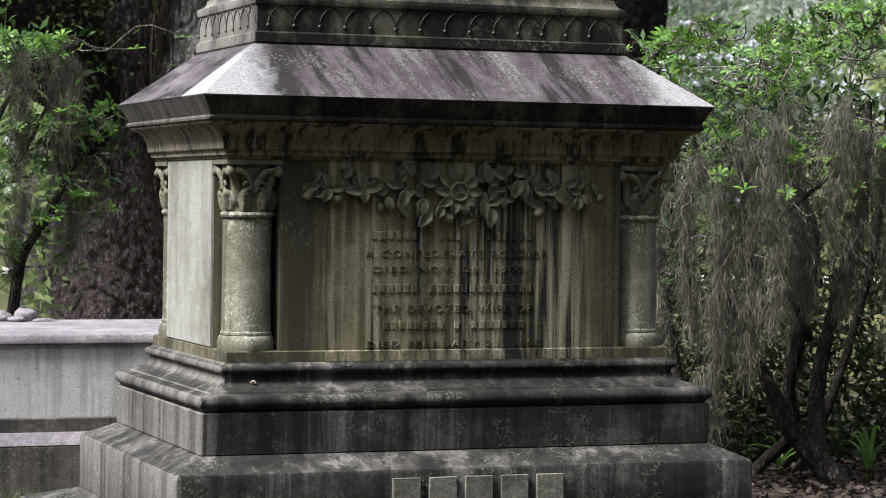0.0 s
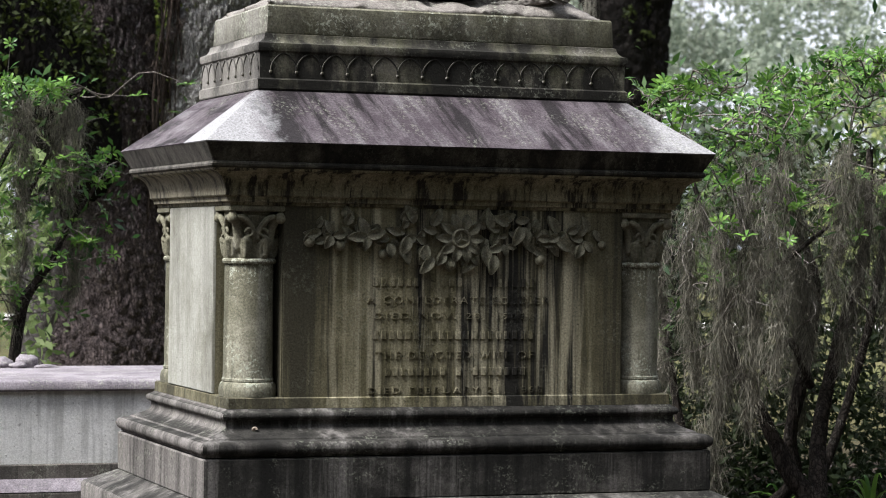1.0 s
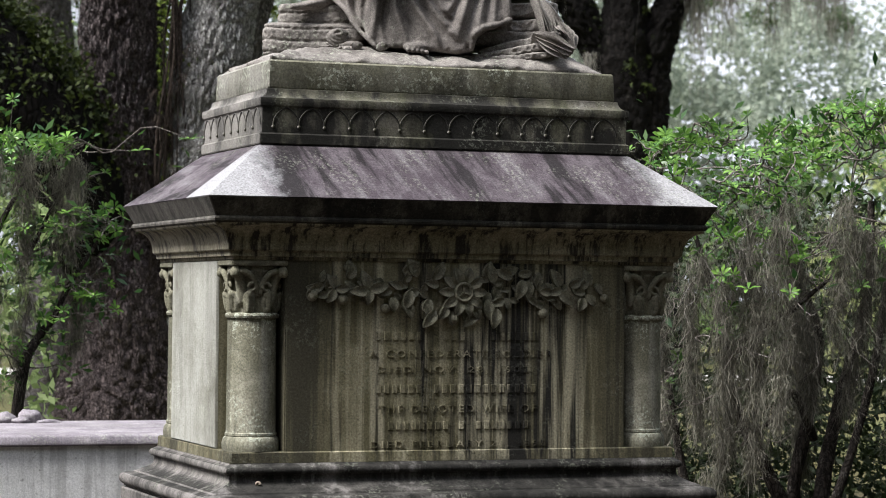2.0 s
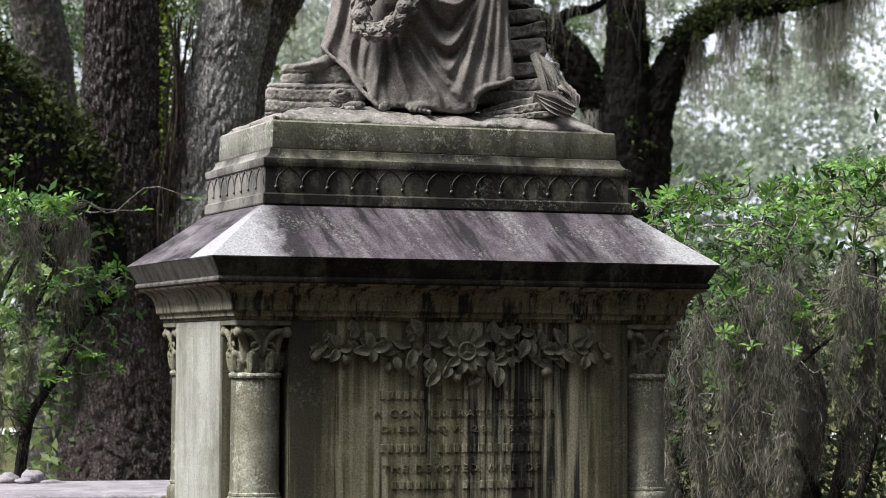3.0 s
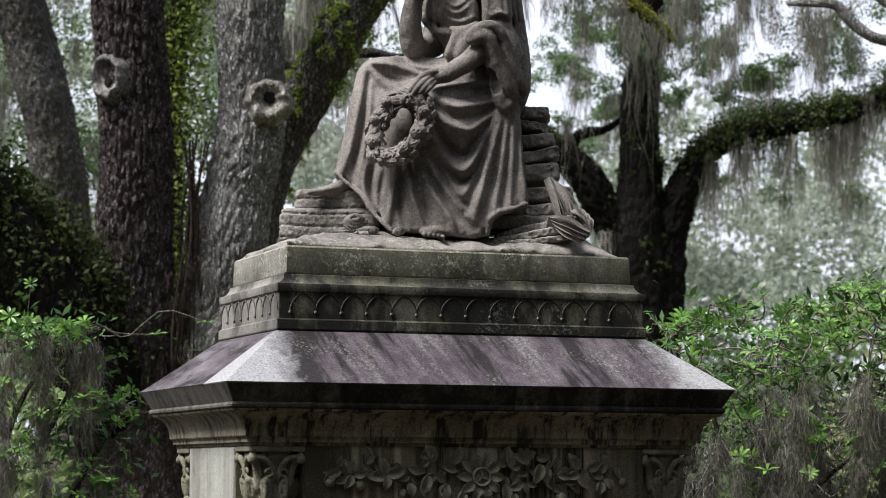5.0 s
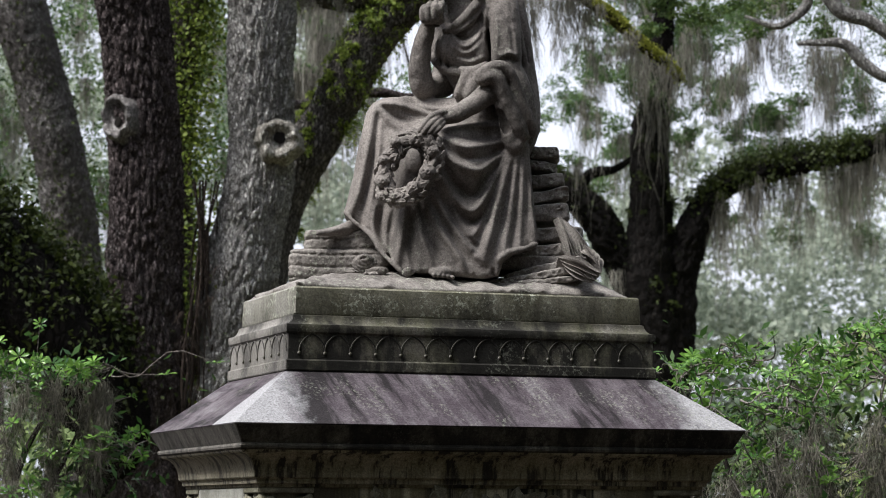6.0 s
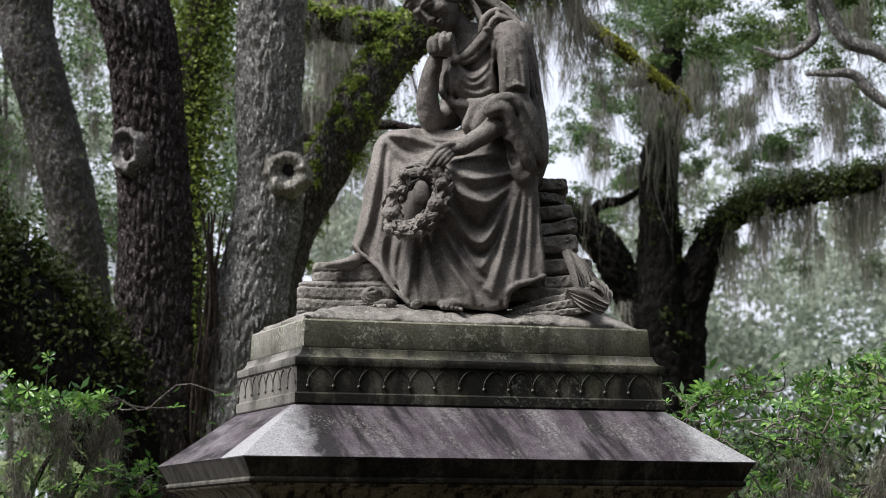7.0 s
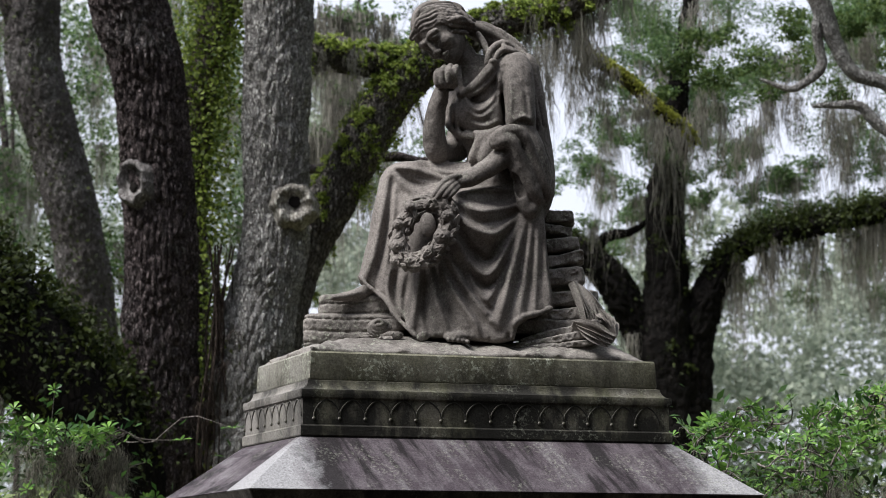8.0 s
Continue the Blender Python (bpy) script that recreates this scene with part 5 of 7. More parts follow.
skull.chain([(0.091, -0.050, 1.249, 0.010), (0.112, -0.060, 1.212, 0.011), (0.125, -0.070, 1.175, 0.009)], 0.004)

# the hand, and the wreath of roses and leaves that hangs from it
fine = Clay((-0.30, -0.38, 0.28), (0.16, -0.10, 0.76), 0.0026)
fine.chain([(0.117, -0.185, 0.709, 0.031), (0.079, -0.200, 0.681, 0.027), (0.050, -0.210, 0.664, 0.025)], 0.012)
fine.egg((0.017, -0.215, 0.655), (0.042, 0.03, 0.025), 0.012)
fine.chain([(-0.008, -0.235, 0.669, 0.011), (-0.042, -0.255, 0.642, 0.0105), (-0.064, -0.265, 0.613, 0.0085), (-0.075, -0.262, 0.597, 0.007)], 0.004)
fine.chain([(-0.004, -0.245, 0.654, 0.011), (-0.033, -0.262, 0.626, 0.0105), (-0.054, -0.270, 0.600, 0.0085), (-0.064, -0.265, 0.586, 0.007)], 0.004)
fine.chain([(0.004, -0.245, 0.642, 0.011), (-0.021, -0.262, 0.614, 0.0105), (-0.040, -0.268, 0.590, 0.0085)], 0.004)
fine.chain([(0.012, -0.240, 0.632, 0.011), (-0.007, -0.258, 0.608, 0.010), (-0.023, -0.262, 0.587, 0.008)], 0.004)
fine.chain([(0.016, -0.235, 0.673, 0.011), (-0.019, -0.250, 0.662, 0.010), (-0.050, -0.255, 0.642, 0.008)], 0.005)
ring_rng = np.random.default_rng(9)
WREATH = np.array((-0.112, -0.235, 0.463))
LONG, SHORT = np.array([0.56, 0.0, 0.83]), np.array([0.80, -0.25, -0.55])


def on_wreath(a, r=0.0, out=0.0):
    return WREATH + (0.08 + r) * math.cos(a) * SHORT + (0.124 + r) * math.sin(a) * LONG + np.array([0, out, 0])


fine.chain([(*on_wreath(2 * math.pi * n / 18), 0.026) for n in range(19)], 0.008, n=40)
# overlapping pointed leaves, each a thin blade with its tip turned out
for n in range(46):
    a = 2 * math.pi * n / 46
    way = on_wreath(a + 0.05) - on_wreath(a - 0.05)
    way /= np.linalg.norm(way)
    for m in range(3):
        b = (m - 1) * 1.05 + ring_rng.normal() * 0.3
        root = on_wreath(a + ring_rng.normal() * 0.05, 0.032 * math.sin(b), -0.033 * math.cos(b))
        face = root - on_wreath(a)
        face /= np.linalg.norm(face)
        side = np.cross(face, way)
        turn = ring_rng.normal() * 0.55
        blade = way * math.cos(turn) + side * math.sin(turn) + 0.35 * face
        blade /= np.linalg.norm(blade)
        wide = np.cross(face, blade)
        wide /= np.linalg.norm(wide)
        s = ring_rng.uniform(0.8, 1.2)
        fine.egg(root, (0.022 * s, 0.0125 * s, 0.0055), 0.001, np.stack([blade, wide, np.cross(blade, wide)], 1))
        fine.cone(root - 0.018 * s * blade + 0.008 * face, root + 0.016 * s * blade + 0.007 * face, 0.0022, 0.0012, 0.002)
# roses with rolled petals
for c, s in (((-0.044, -0.285, 0.441), 1.25), ((-0.097, -0.272, 0.387), 1.0), ((-0.159, -0.262, 0.355), 1.0), ((-0.209, -0.255, 0.410), 1.05), ((-0.207, -0.250, 0.490), 0.85), ((-0.025, -0.285, 0.518), 0.9), ((-0.162, -0.250, 0.557), 0.85), ((-0.215, -0.250, 0.357), 0.85)):
    c = np.array(c)
    fine.egg(c, (0.022 * s, 0.015 * s, 0.022 * s), 0.004)
    for k in range(4):
        r = (0.0225 - 0.0055 * k) * s
        fine.chain([(c[0] + r * math.cos(v), c[1] - (0.006 + 0.0045 * k) * s, c[2] + 0.9 * r * math.sin(v), 0.0036 * s) for v in np.linspace(1.7 * k, 1.7 * k + 5.3, 9)], 0.0015, n=14)
fine.egg((-0.098, -0.250, 0.490), (0.03, 0.02, 0.045), 0.004)
fine.roughen(0.008, 0.0004, 5)
clay.roughen(0.03, 0.0010, 3)
clay.roughen(0.011, 0.0006, 4)

v, f = gather([clay.mesh(), skull.mesh(), fine.mesh()])
statue = raw("statue", v, f, m_figure, None, "seated mourning figure of brown stone holding a rose wreath", smooth=True)
statue.matrix_world = SEAT
tagged(statue, category="statue")

# rocks that the figure sits on
seat_rocks = thing("rock_seat", "carved pile of layered rocks on the plinth", "rock pile")
seat_rocks.matrix_world = SEAT


def rock_mesh(c, size, seed, step=0.005, layers=0.0, turn=0.0, worn=0.6):
    """A flat weathered stone: a squared egg with rough and layered sides."""
    m = Clay(np.array(c) - np.array(size) - 0.03, np.array(c) + np.array(size) + 0.03, step)
    where, g = m.box(m.low, m.low + m.step * m.count)
    ca, sa = math.cos(turn), math.sin(turn)
    gx, gy, gz = (g[0] - c[0]), (g[1] - c[1]), (g[2] - c[2])
    u, w = gx * ca + gz * sa, -gx * sa + gz * ca
    d = (np.abs(u / size[0]) ** 9 + np.abs(gy / size[1]) ** 9 + np.abs(w / size[2]) ** 9) ** (1 / 9) - 1
    m.field = (d * min(size) * 0.9).astype(np.float32)
    if layers:
        m.field = m.field + (0.0022 * np.exp(-((((w + 0.006 * np.sin(u * 11 + seed) + 0.5) % layers) / 0.004 - 1.5) ** 2))).astype(np.float32)
    m.roughen(0.07, 0.003 * worn, seed)
    m.roughen(0.022, 0.0014 * worn, seed + 1)
    m.roughen(0.01, 0.0007, seed + 2)
    return m.mesh()


ROCKS = [
    ((0.378, 0.140, 0.564), (0.072, 0.11, 0.024), 0.06), ((0.373, 0.130, 0.515), (0.076, 0.11, 0.021), -0.12), ((0.381, 0.120, 0.450), (0.085, 0.12, 0.026), 0.1), ((0.397, 0.110, 0.392), (0.09, 0.12, 0.024), 0.2), ((0.397, 0.100, 0.328), (0.09, 0.13, 0.033), 0.08),
    ((-0.125, 0.140, 0.196), (0.13, 0.1, 0.1), 0.0), ((0.400, 0.090, 0.243), (0.14, 0.12, 0.03), 0.04), ((0.388, 0.070, 0.178), (0.16, 0.13, 0.026), 0.1), ((0.366, 0.060, 0.132), (0.2, 0.14, 0.03), 0.0),
]
for n, (c, size, turn) in enumerate(ROCKS):
    raw("rock", *rock_mesh(c, size, 20 + 5 * n, 0.005, 0.0, turn, 0.5), m_rock, seat_rocks, smooth=True)
# the low sloping strata in front, the layered block under the foot, the mound on the plinth
for n, (c, size, turn, layers) in enumerate((
    ((0.392, -0.060, 0.107), (0.15, 0.07, 0.017), 0.24, 0.0), ((0.380, -0.090, 0.079), (0.16, 0.07, 0.016), 0.2, 0.0), ((0.411, -0.100, 0.057), (0.14, 0.07, 0.014), 0.12, 0.0),
    ((-0.352, 0.055, 0.196), (0.155, 0.13, 0.062), -0.02, 0.04), ((-0.372, 0.045, 0.115), (0.19, 0.15, 0.066), -0.02, 0.045), ((-0.494, 0.060, 0.136), (0.045, 0.1, 0.045), 0.35, 0.06), ((-0.219, 0.000, 0.083), (0.12, 0.12, 0.012), 0.0, 0.0),
)):
    raw("rock", *rock_mesh(c, size, 70 + 5 * n, 0.005, layers, turn, 0.15 if layers else 0.4), m_rock, seat_rocks, smooth=True)

mound = Clay((-0.78, -0.60, -0.03), (0.82, 0.5, 0.2), 0.009)
where, g = mound.box(mound.low, mound.low + mound.step * mound.count)
ca, sa = math.cos(radians(19.2)), math.sin(radians(19.2))
wx_, wy_ = g[0] * ca + g[1] * sa, -g[0] * sa + g[1] * ca
edge = np.maximum(np.abs(wx_) - 0.642, np.abs(wy_) - 0.33)
top = np.clip(-edge, 0, 0.3)
high = 0.008 + 0.06 * np.clip(top / 0.17, 0, 1) ** 0.8
high = high + 0.075 * np.clip(top / 0.06, 0, 1) * np.exp(-(((g[0] - 0.44) / 0.13) ** 2) - ((g[1] + 0.0) / 0.16) ** 2)
mound.field = np.maximum(edge, g[2] - high).astype(np.float32) + 0 * (g[0] + g[1] + g[2]).astype(np.float32)
mound.roughen(0.07, 0.006, 90)
mound.roughen(0.03, 0.003, 91)
mound.roughen(0.016, 0.0015, 92)
mound.field = np.maximum(mound.field, (-0.004 - g[2]).astype(np.float32))
raw("mound", *mound.mesh(), m_rock, seat_rocks, "rough-hewn low mound", smooth=True)


def rose(owner, c, s):
    m = Clay(np.array(c) - 0.07 * s, np.array(c) + 0.07 * s, 0.003)
    m.egg(c, (0.036 * s, 0.028 * s, 0.02 * s), 0.004)
    for k in range(4):
        r = (0.04 - 0.009 * k) * s
        m.chain([(c[0] + r * math.cos(v), c[1] - 0.012 * s - 0.005 * k * s + 0.5 * r * math.sin(v) * 0, c[2] + 0.7 * r * math.sin(v) + 0.006 * k * s, 0.0065 * s) for v in np.linspace(k * 1.4, k * 1.4 + 4.6, 10)], 0.003, n=14)
    m.roughen(0.012, 0.0006, 7)
    ob = raw("rose", *m.mesh(), m_rock, owner, "carved stone rose", smooth=True)
    return ob


flowers = thing("strewn_flowers", "carved stone roses strewn at the figure's feet", "carving")
flowers.matrix_world = SEAT
rose(flowers, (-0.273, -0.240, 0.110), 1.0)
rose(flowers, (-0.206, -0.240, 0.081), 0.45)
rose(flowers, (-0.112, -0.250, 0.076), 0.55)

# a sheaf of curled leaves laid against the rocks
sheaf = thing("carved_leaf_sheaf", "carved sheaf of curled acanthus leaves against the rocks", "carving")
sheaf.matrix_world = SEAT


def frond(c, tip, wide, roll, bend=0.8):
    """One carved leaf from its stalk to its tip, hollowed along a rib and facing the front."""
    a, b = Vector(c), Vector(tip)
    way = (b - a).normalized()
    face = (Vector((0.25, -1, 0.15)) - way * way.dot(Vector((0.25, -1, 0.15)))).normalized()
    face = Matrix.Rotation(roll, 3, way) @ face
    ob = part("leaf", petal((b - a).length, wide, 0.026, bend), m_rock, sheaf, "", 50)
    ob.matrix_basis = Matrix.Translation(a) @ Matrix((way, face.cross(way), face)).transposed().to_4x4()


# a long ribbed leaf hung over the rocks, a second across its foot, and curled small ones beside them
for stalk, tip, wide, roll, bend in (
    ((0.440, -0.060, 0.302), (0.494, -0.105, 0.095), 0.03, -0.50, 0.4),
    ((0.450, -0.060, 0.296), (0.514, -0.097, 0.110), 0.03, -0.25, 0.4),
    ((0.461, -0.060, 0.290), (0.533, -0.089, 0.126), 0.03, 0.00, 0.4),
    ((0.471, -0.060, 0.283), (0.553, -0.081, 0.141), 0.03, 0.25, 0.4),
    ((0.482, -0.060, 0.277), (0.572, -0.073, 0.157), 0.03, 0.50, 0.4),
    ((0.437, -0.170, 0.138), (0.590, -0.175, 0.079), 0.028, -0.45, 0.4),
    ((0.445, -0.170, 0.130), (0.581, -0.175, 0.069), 0.028, -0.15, 0.4),
    ((0.453, -0.170, 0.121), (0.573, -0.175, 0.058), 0.028, 0.15, 0.4),
    ((0.462, -0.170, 0.113), (0.565, -0.175, 0.048), 0.028, 0.45, 0.4),
    ((0.536, -0.060, 0.196), (0.579, -0.100, 0.146), 0.028, 0.60, 0.7),
    ((0.542, -0.060, 0.184), (0.583, -0.100, 0.131), 0.028, 0.30, 0.7),
    ((0.548, -0.060, 0.171), (0.587, -0.100, 0.116), 0.028, 0.00, 0.7),
    ((0.554, -0.060, 0.158), (0.591, -0.100, 0.101), 0.028, -0.30, 0.7),
    ((0.561, -0.060, 0.146), (0.595, -0.100, 0.087), 0.028, -0.60, 0.7),
):
    frond(stalk, tip, wide, roll, bend)
# ---- ground, the low tomb beside the monument ----
bm = bmesh.new()
bmesh.ops.create_grid(bm, x_segments=120, y_segments=120, size=1.0)
for v in bm.verts:
    x, y = v.co.x, v.co.y
    v.co.x = 9 * x + 900 * x**7 + 2
    v.co.y = 14 * y + 1500 * y**7 + 6
    near = Vector((v.co.x, v.co.y, 0))
    v.co.z = 0.03 * noise.noise(near * 0.9) + 0.012 * noise.noise(near * 3.5) - 0.01
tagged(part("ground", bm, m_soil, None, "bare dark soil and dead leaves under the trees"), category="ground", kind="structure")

tomb = thing("tomb", "low pale stone tomb with a stepped base and a moulded rim", "tomb", at=(-1.9, 3.4, 0))


def slab(rows, x0, x1, y0, y1, cut=0.01):
    """A block that narrows in steps: rows of setback and height, from below up."""
    bm = bmesh.new()
    rings = []
    for inset, z in rows:
        rings.append([bm.verts.new((x, y, z)) for x, y in ((x0 + inset, y0 + inset), (x1 - inset, y0 + inset), (x1 - inset, y1 - inset), (x0 + inset, y1 - inset))])
    for a, b in zip(rings, rings[1:]):
        for i in range(4):
            bm.faces.new((a[i], a[(i + 1) % 4], b[(i + 1) % 4], b[i]))
    bm.faces.new(rings[0][::-1])
    bm.faces.new(rings[-1])
    return bm


X0, X1, Y0, Y1 = -1.35, 3.0, -0.65, 0.75
part("plinth", slab([(0, -0.05), (0, 0.232), (0.008, 0.24)], X0, X1, Y0, Y1), m_wall_dark, tomb, "dark plinth")
part("ledge", slab([(0.0, 0.2405), (0.004, 0.246), (0.06, 0.292), (0.07, 0.294)], X0, X1, Y0, Y1), m_rim, tomb, "pale sloping ledge")
part("footing", slab([(0.072, 0.29), (0.072, 0.354), (0.08, 0.36)], X0, X1, Y0, Y1), m_wall_dark, tomb)
part("chest", slab([(0.09, 0.355), (0.092, 0.692)], X0, X1, Y0, Y1), m_wall, tomb, "white limestone sides pitted with dark specks")
part("rim", slab([(0.075, 0.692), (0.068, 0.7), (0.068, 0.706), (0.078, 0.73), (0.085, 0.738), (0.1, 0.744)], X0, X1, Y0, Y1), m_rim, tomb, "grey moulded rim")


def cobble(rng, size):
    bm = bmesh.new()
    bmesh.ops.create_icosphere(bm, subdivisions=3, radius=1.0)
    seed = Vector(rng.uniform(0, 50, 3))
    for v in bm.verts:
        k = 1 + 0.28 * noise.noise(v.co * 1.3 + seed) + 0.12 * noise.noise(v.co * 4 + seed)
        v.co = Vector((v.co.x * size[0], v.co.y * size[1], v.co.z * size[2])) * k
    return bm


for n, (x, y, z, *size) in enumerate(((-0.87, 3.95, 0.79, 0.055, 0.05, 0.036), (-0.75, 3.93, 0.797, 0.06, 0.05, 0.045), (-0.66, 3.9, 0.777, 0.07, 0.04, 0.014), (-1.02, 3.95, 0.777, 0.05, 0.04, 0.016), (-0.8, 3.88, 0.783, 0.045, 0.04, 0.022))):
    stone_ob = part("loose_stone", cobble(rng, size), m_rim, None, "lump of pale lichened rubble lying on the tomb", 60)
    stone_ob.location = (x, y, z - 0.03)
    tagged(stone_ob, category="stone", group="rubble on the tomb")


# A pale sandy path far behind the shrubs.
bm = bmesh.new()
for i in range(25):
    s = -24 + 2 * i
    for d in (0.0, 3.0):
        p = np.array([15.1, 43.7]) + s * np.array([0.944, -0.329]) + (d - 14.5 + 0.4 * math.sin(s * 0.5)) * np.array([0.329, 0.944])
        bm.verts.new((p[0], p[1], 0.05))
bm.verts.ensure_lookup_table()
for i in range(24):
    bm.faces.new((bm.verts[2 * i], bm.verts[2 * i + 2], bm.verts[2 * i + 3], bm.verts[2 * i + 1]))
tagged(part("path", bm, m_sand, None, "pale sandy path in the distance"), category="path", kind="structure")

# ---- trees ----
rng = np.random.default_rng(21)


def limb(name, rows, owner, material, sides=28, n=60, rough=0.1, scale=2.0, seed=0.0, label=""):
    v, f = tube(rows, sides, n, rough, scale, seed)
    return raw(name, v, f, material, owner, label, smooth=True)


def along(rows, n, rng, spread=1.0, up=0.0, start=0.0, stop=1.0):
    """Random points round a limb; up: how far they gather on its upper side."""
    p = spline(rows, 200)
    i = rng.integers(int(start * 199), int(stop * 199) + 1, n)
    d = rng.normal(size=(n, 3)) + np.array([0, 0, up])
    d /= np.linalg.norm(d, axis=1)[:, None]
    return p[i, :3] + d * (p[i, 3] * (1 + 0.0) + np.abs(rng.normal(size=n)) * 0.05 * spread)[:, None]


def tufts(anchors, each, spread, length, width, rng, segs=6, sway=0.1):
    """Moss in tufts: several strands fall from round each anchor, of unequal length."""
    a = np.repeat(np.asarray(anchors), each, 0)
    a = a + rng.normal(size=a.shape) * np.array([spread, spread, spread * 0.4])
    far = np.abs(rng.normal(size=len(a))) * 0.5 + 0.35
    own = np.repeat(rng.uniform(0.5, 1.3, len(anchors)), each)
    return strands(a, length * far * own, width, rng, segs, sway)


def crown(clumps, per, size, rng, long=1.8):
    """Leaves in many small clumps; clumps: rows of x, y, z, radius."""
    pts = []
    for x, y, z, r in clumps:
        pts.append(blob(rng, (x, y, z), (r, r, r * 0.6), max(6, int(per * r * r * 4)), 0.2))
    return leaves(np.concatenate(pts), size, rng, 1.0, (0, 0, 0.6), long)


def clumps_in(rng, n, low, high, r0, r1):
    """Clump centres scattered in a box."""
    return np.concatenate([rng.uniform(low, high, (n, 3)), rng.uniform(r0, r1, (n, 1))], 1)


def plated(name, rows, owner, material, rough, scale, seed, wide=0.055, tall=0.2, deep=0.02, label="", sides=150, n=420):
    """A stem whose bark stands out in tall plates parted by furrows."""
    v, f = tube(rows, sides, n, 0.0)
    p = spline(rows, n)
    v = v.reshape(n, sides, 3)
    run = np.concatenate([[0], np.cumsum(np.linalg.norm(np.diff(p[:, :3], axis=0), axis=1))])
    for i in range(n):
        r = max(p[i, 3], 0.05)
        for j in range(sides):
            q = Vector(v[i, j])
            away = (v[i, j] - p[i, :3]) / r
            k = noise.noise(q * scale + Vector((seed, 0, 0))) + 0.5 * noise.noise(q * scale * 2.7)
            cell = Vector((away[0] * 0.3 / wide, away[1] * 0.3 / wide, run[i] / tall + seed + 0.7 * noise.noise(q * 3.0)))
            cell += 0.55 * noise.noise_vector(q * 9.0)
            near = noise.voronoi(cell)[0]
            plate = min(1.0, (near[1] - near[0]) / 0.3)
            lift = deep * (plate - 0.6) + 0.3 * deep * noise.noise(q * 24.0) * plate
            v[i, j] += away * (r * rough * k + lift)
    return raw(name, v.reshape(-1, 3), f, material, owner, label, smooth=True)


def leaf_masses(spots, rng, each=26):
    """Clump centres gathered into masses: rows of x, y, z, radius."""
    out = []
    for x, y, z, r in spots:
        c = blob(rng, (x, y, z), (r * 1.15, r, r * 0.75), each, 0.1)
        out.append(np.concatenate([c, rng.uniform(0.22, 0.5, (each, 1)) * r], 1))
    return np.concatenate(out)


def moss_curtains(spots, rng, per=36, width=0.006):
    """Moss that hangs in tapering tails from a branch: rows of x, y, z of its middle, breadth and length."""
    anchors, length = [], []
    for x, y, z, wide, long in spots:
        for _ in range(max(4, int(wide / 0.04))):
            tail = long * rng.uniform(0.35, 1.15)
            a = np.array([x + rng.uniform(-0.5, 0.5) * wide, y + rng.normal() * 0.15, z + rng.normal() * 0.06])
            for u in np.linspace(0, 0.75, 5):
                n = int(per * (1 - 0.7 * u) / 2)
                c = a + np.array([rng.normal() * 0.02, rng.normal() * 0.02, -u * tail])
                anchors.append(c + rng.normal(size=(n, 3)) * np.array([0.03, 0.03, 0.02]) * (1.2 - u))
                length.append(rng.uniform(0.2, 0.5, n) * tail)
    return strands(np.concatenate(anchors), np.concatenate(length), width, rng, 8, 0.24)


# The great oak behind the monument: several stems from one foot.
oak = thing("live_oak", "old live oak with dark furrowed stems, ferns and hanging moss", "tree", at=(1.45, 10.6, 0))
O = np.array([1.45, 10.6, 0, 0])


def at_oak(rows):
    return [tuple(np.array(r) - O) for r in rows]


DARK_STEM = at_oak([(1.33, 10.77, -0.3, 0.78), (1.30, 10.73, 0.3, 0.64), (1.26, 10.70, 0.74, 0.508), (1.20, 10.61, 1.53, 0.385), (1.16, 10.53, 2.18, 0.335), (1.14, 10.44, 2.84, 0.291), (1.10, 10.33, 3.72, 0.274), (1.06, 10.25, 4.33, 0.278), (0.99, 10.19, 4.94, 0.260), (0.90, 10.15, 5.42, 0.269), (0.75, 10.14, 5.90, 0.298), (0.58, 10.12, 6.43, 0.287), (0.3, 10.1, 7.2, 0.26), (-0.3, 10.0, 8.6, 0.2)])
PALE_STEM = at_oak([(1.66, 10.90, -0.3, 0.75), (1.68, 10.85, 0.3, 0.6), (1.70, 10.78, 0.73, 0.52), (1.74, 10.64, 1.53, 0.424), (1.76, 10.53, 2.19, 0.368), (1.84, 10.41, 2.86, 0.323), (1.90, 10.30, 3.47, 0.290), (1.98, 10.20, 3.96, 0.263), (1.97, 10.11, 4.62, 0.250), (1.94, 10.02, 5.29, 0.259), (1.93, 9.93, 5.95, 0.263), (1.92, 9.84, 6.61, 0.245), (2.0, 9.7, 7.4, 0.22), (2.2, 9.4, 8.8, 0.16)])
LOW_LIMB = at_oak([(1.25, 10.85, 0.9, 0.1), (1.14, 10.8, 1.35, 0.2), (0.97, 10.6, 1.8, 0.31), (0.78, 10.38, 2.16, 0.38), (0.51, 10.26, 2.64, 0.389), (0.17, 10.32, 3.07, 0.378), (-0.14, 10.38, 3.41, 0.367), (-0.48, 10.45, 3.75, 0.346), (-1.3, 10.6, 4.3, 0.3), (-2.4, 10.8, 4.9, 0.24)])
FERN_LIMB = at_oak([(1.95, 10.9, 2.6, 0.27), (2.16, 10.98, 3.28, 0.25), (2.38, 10.9, 4.07, 0.225), (2.63, 10.75, 4.53, 0.197), (2.87, 10.59, 5.03, 0.195), (3.07, 10.47, 5.40, 0.186), (3.36, 10.33, 5.68, 0.172), (3.71, 10.18, 5.89, 0.153), (4.10, 10.03, 6.00, 0.130), (4.48, 9.87, 6.12, 0.111), (4.87, 9.70, 6.37, 0.093), (5.6, 9.4, 6.9, 0.06)])
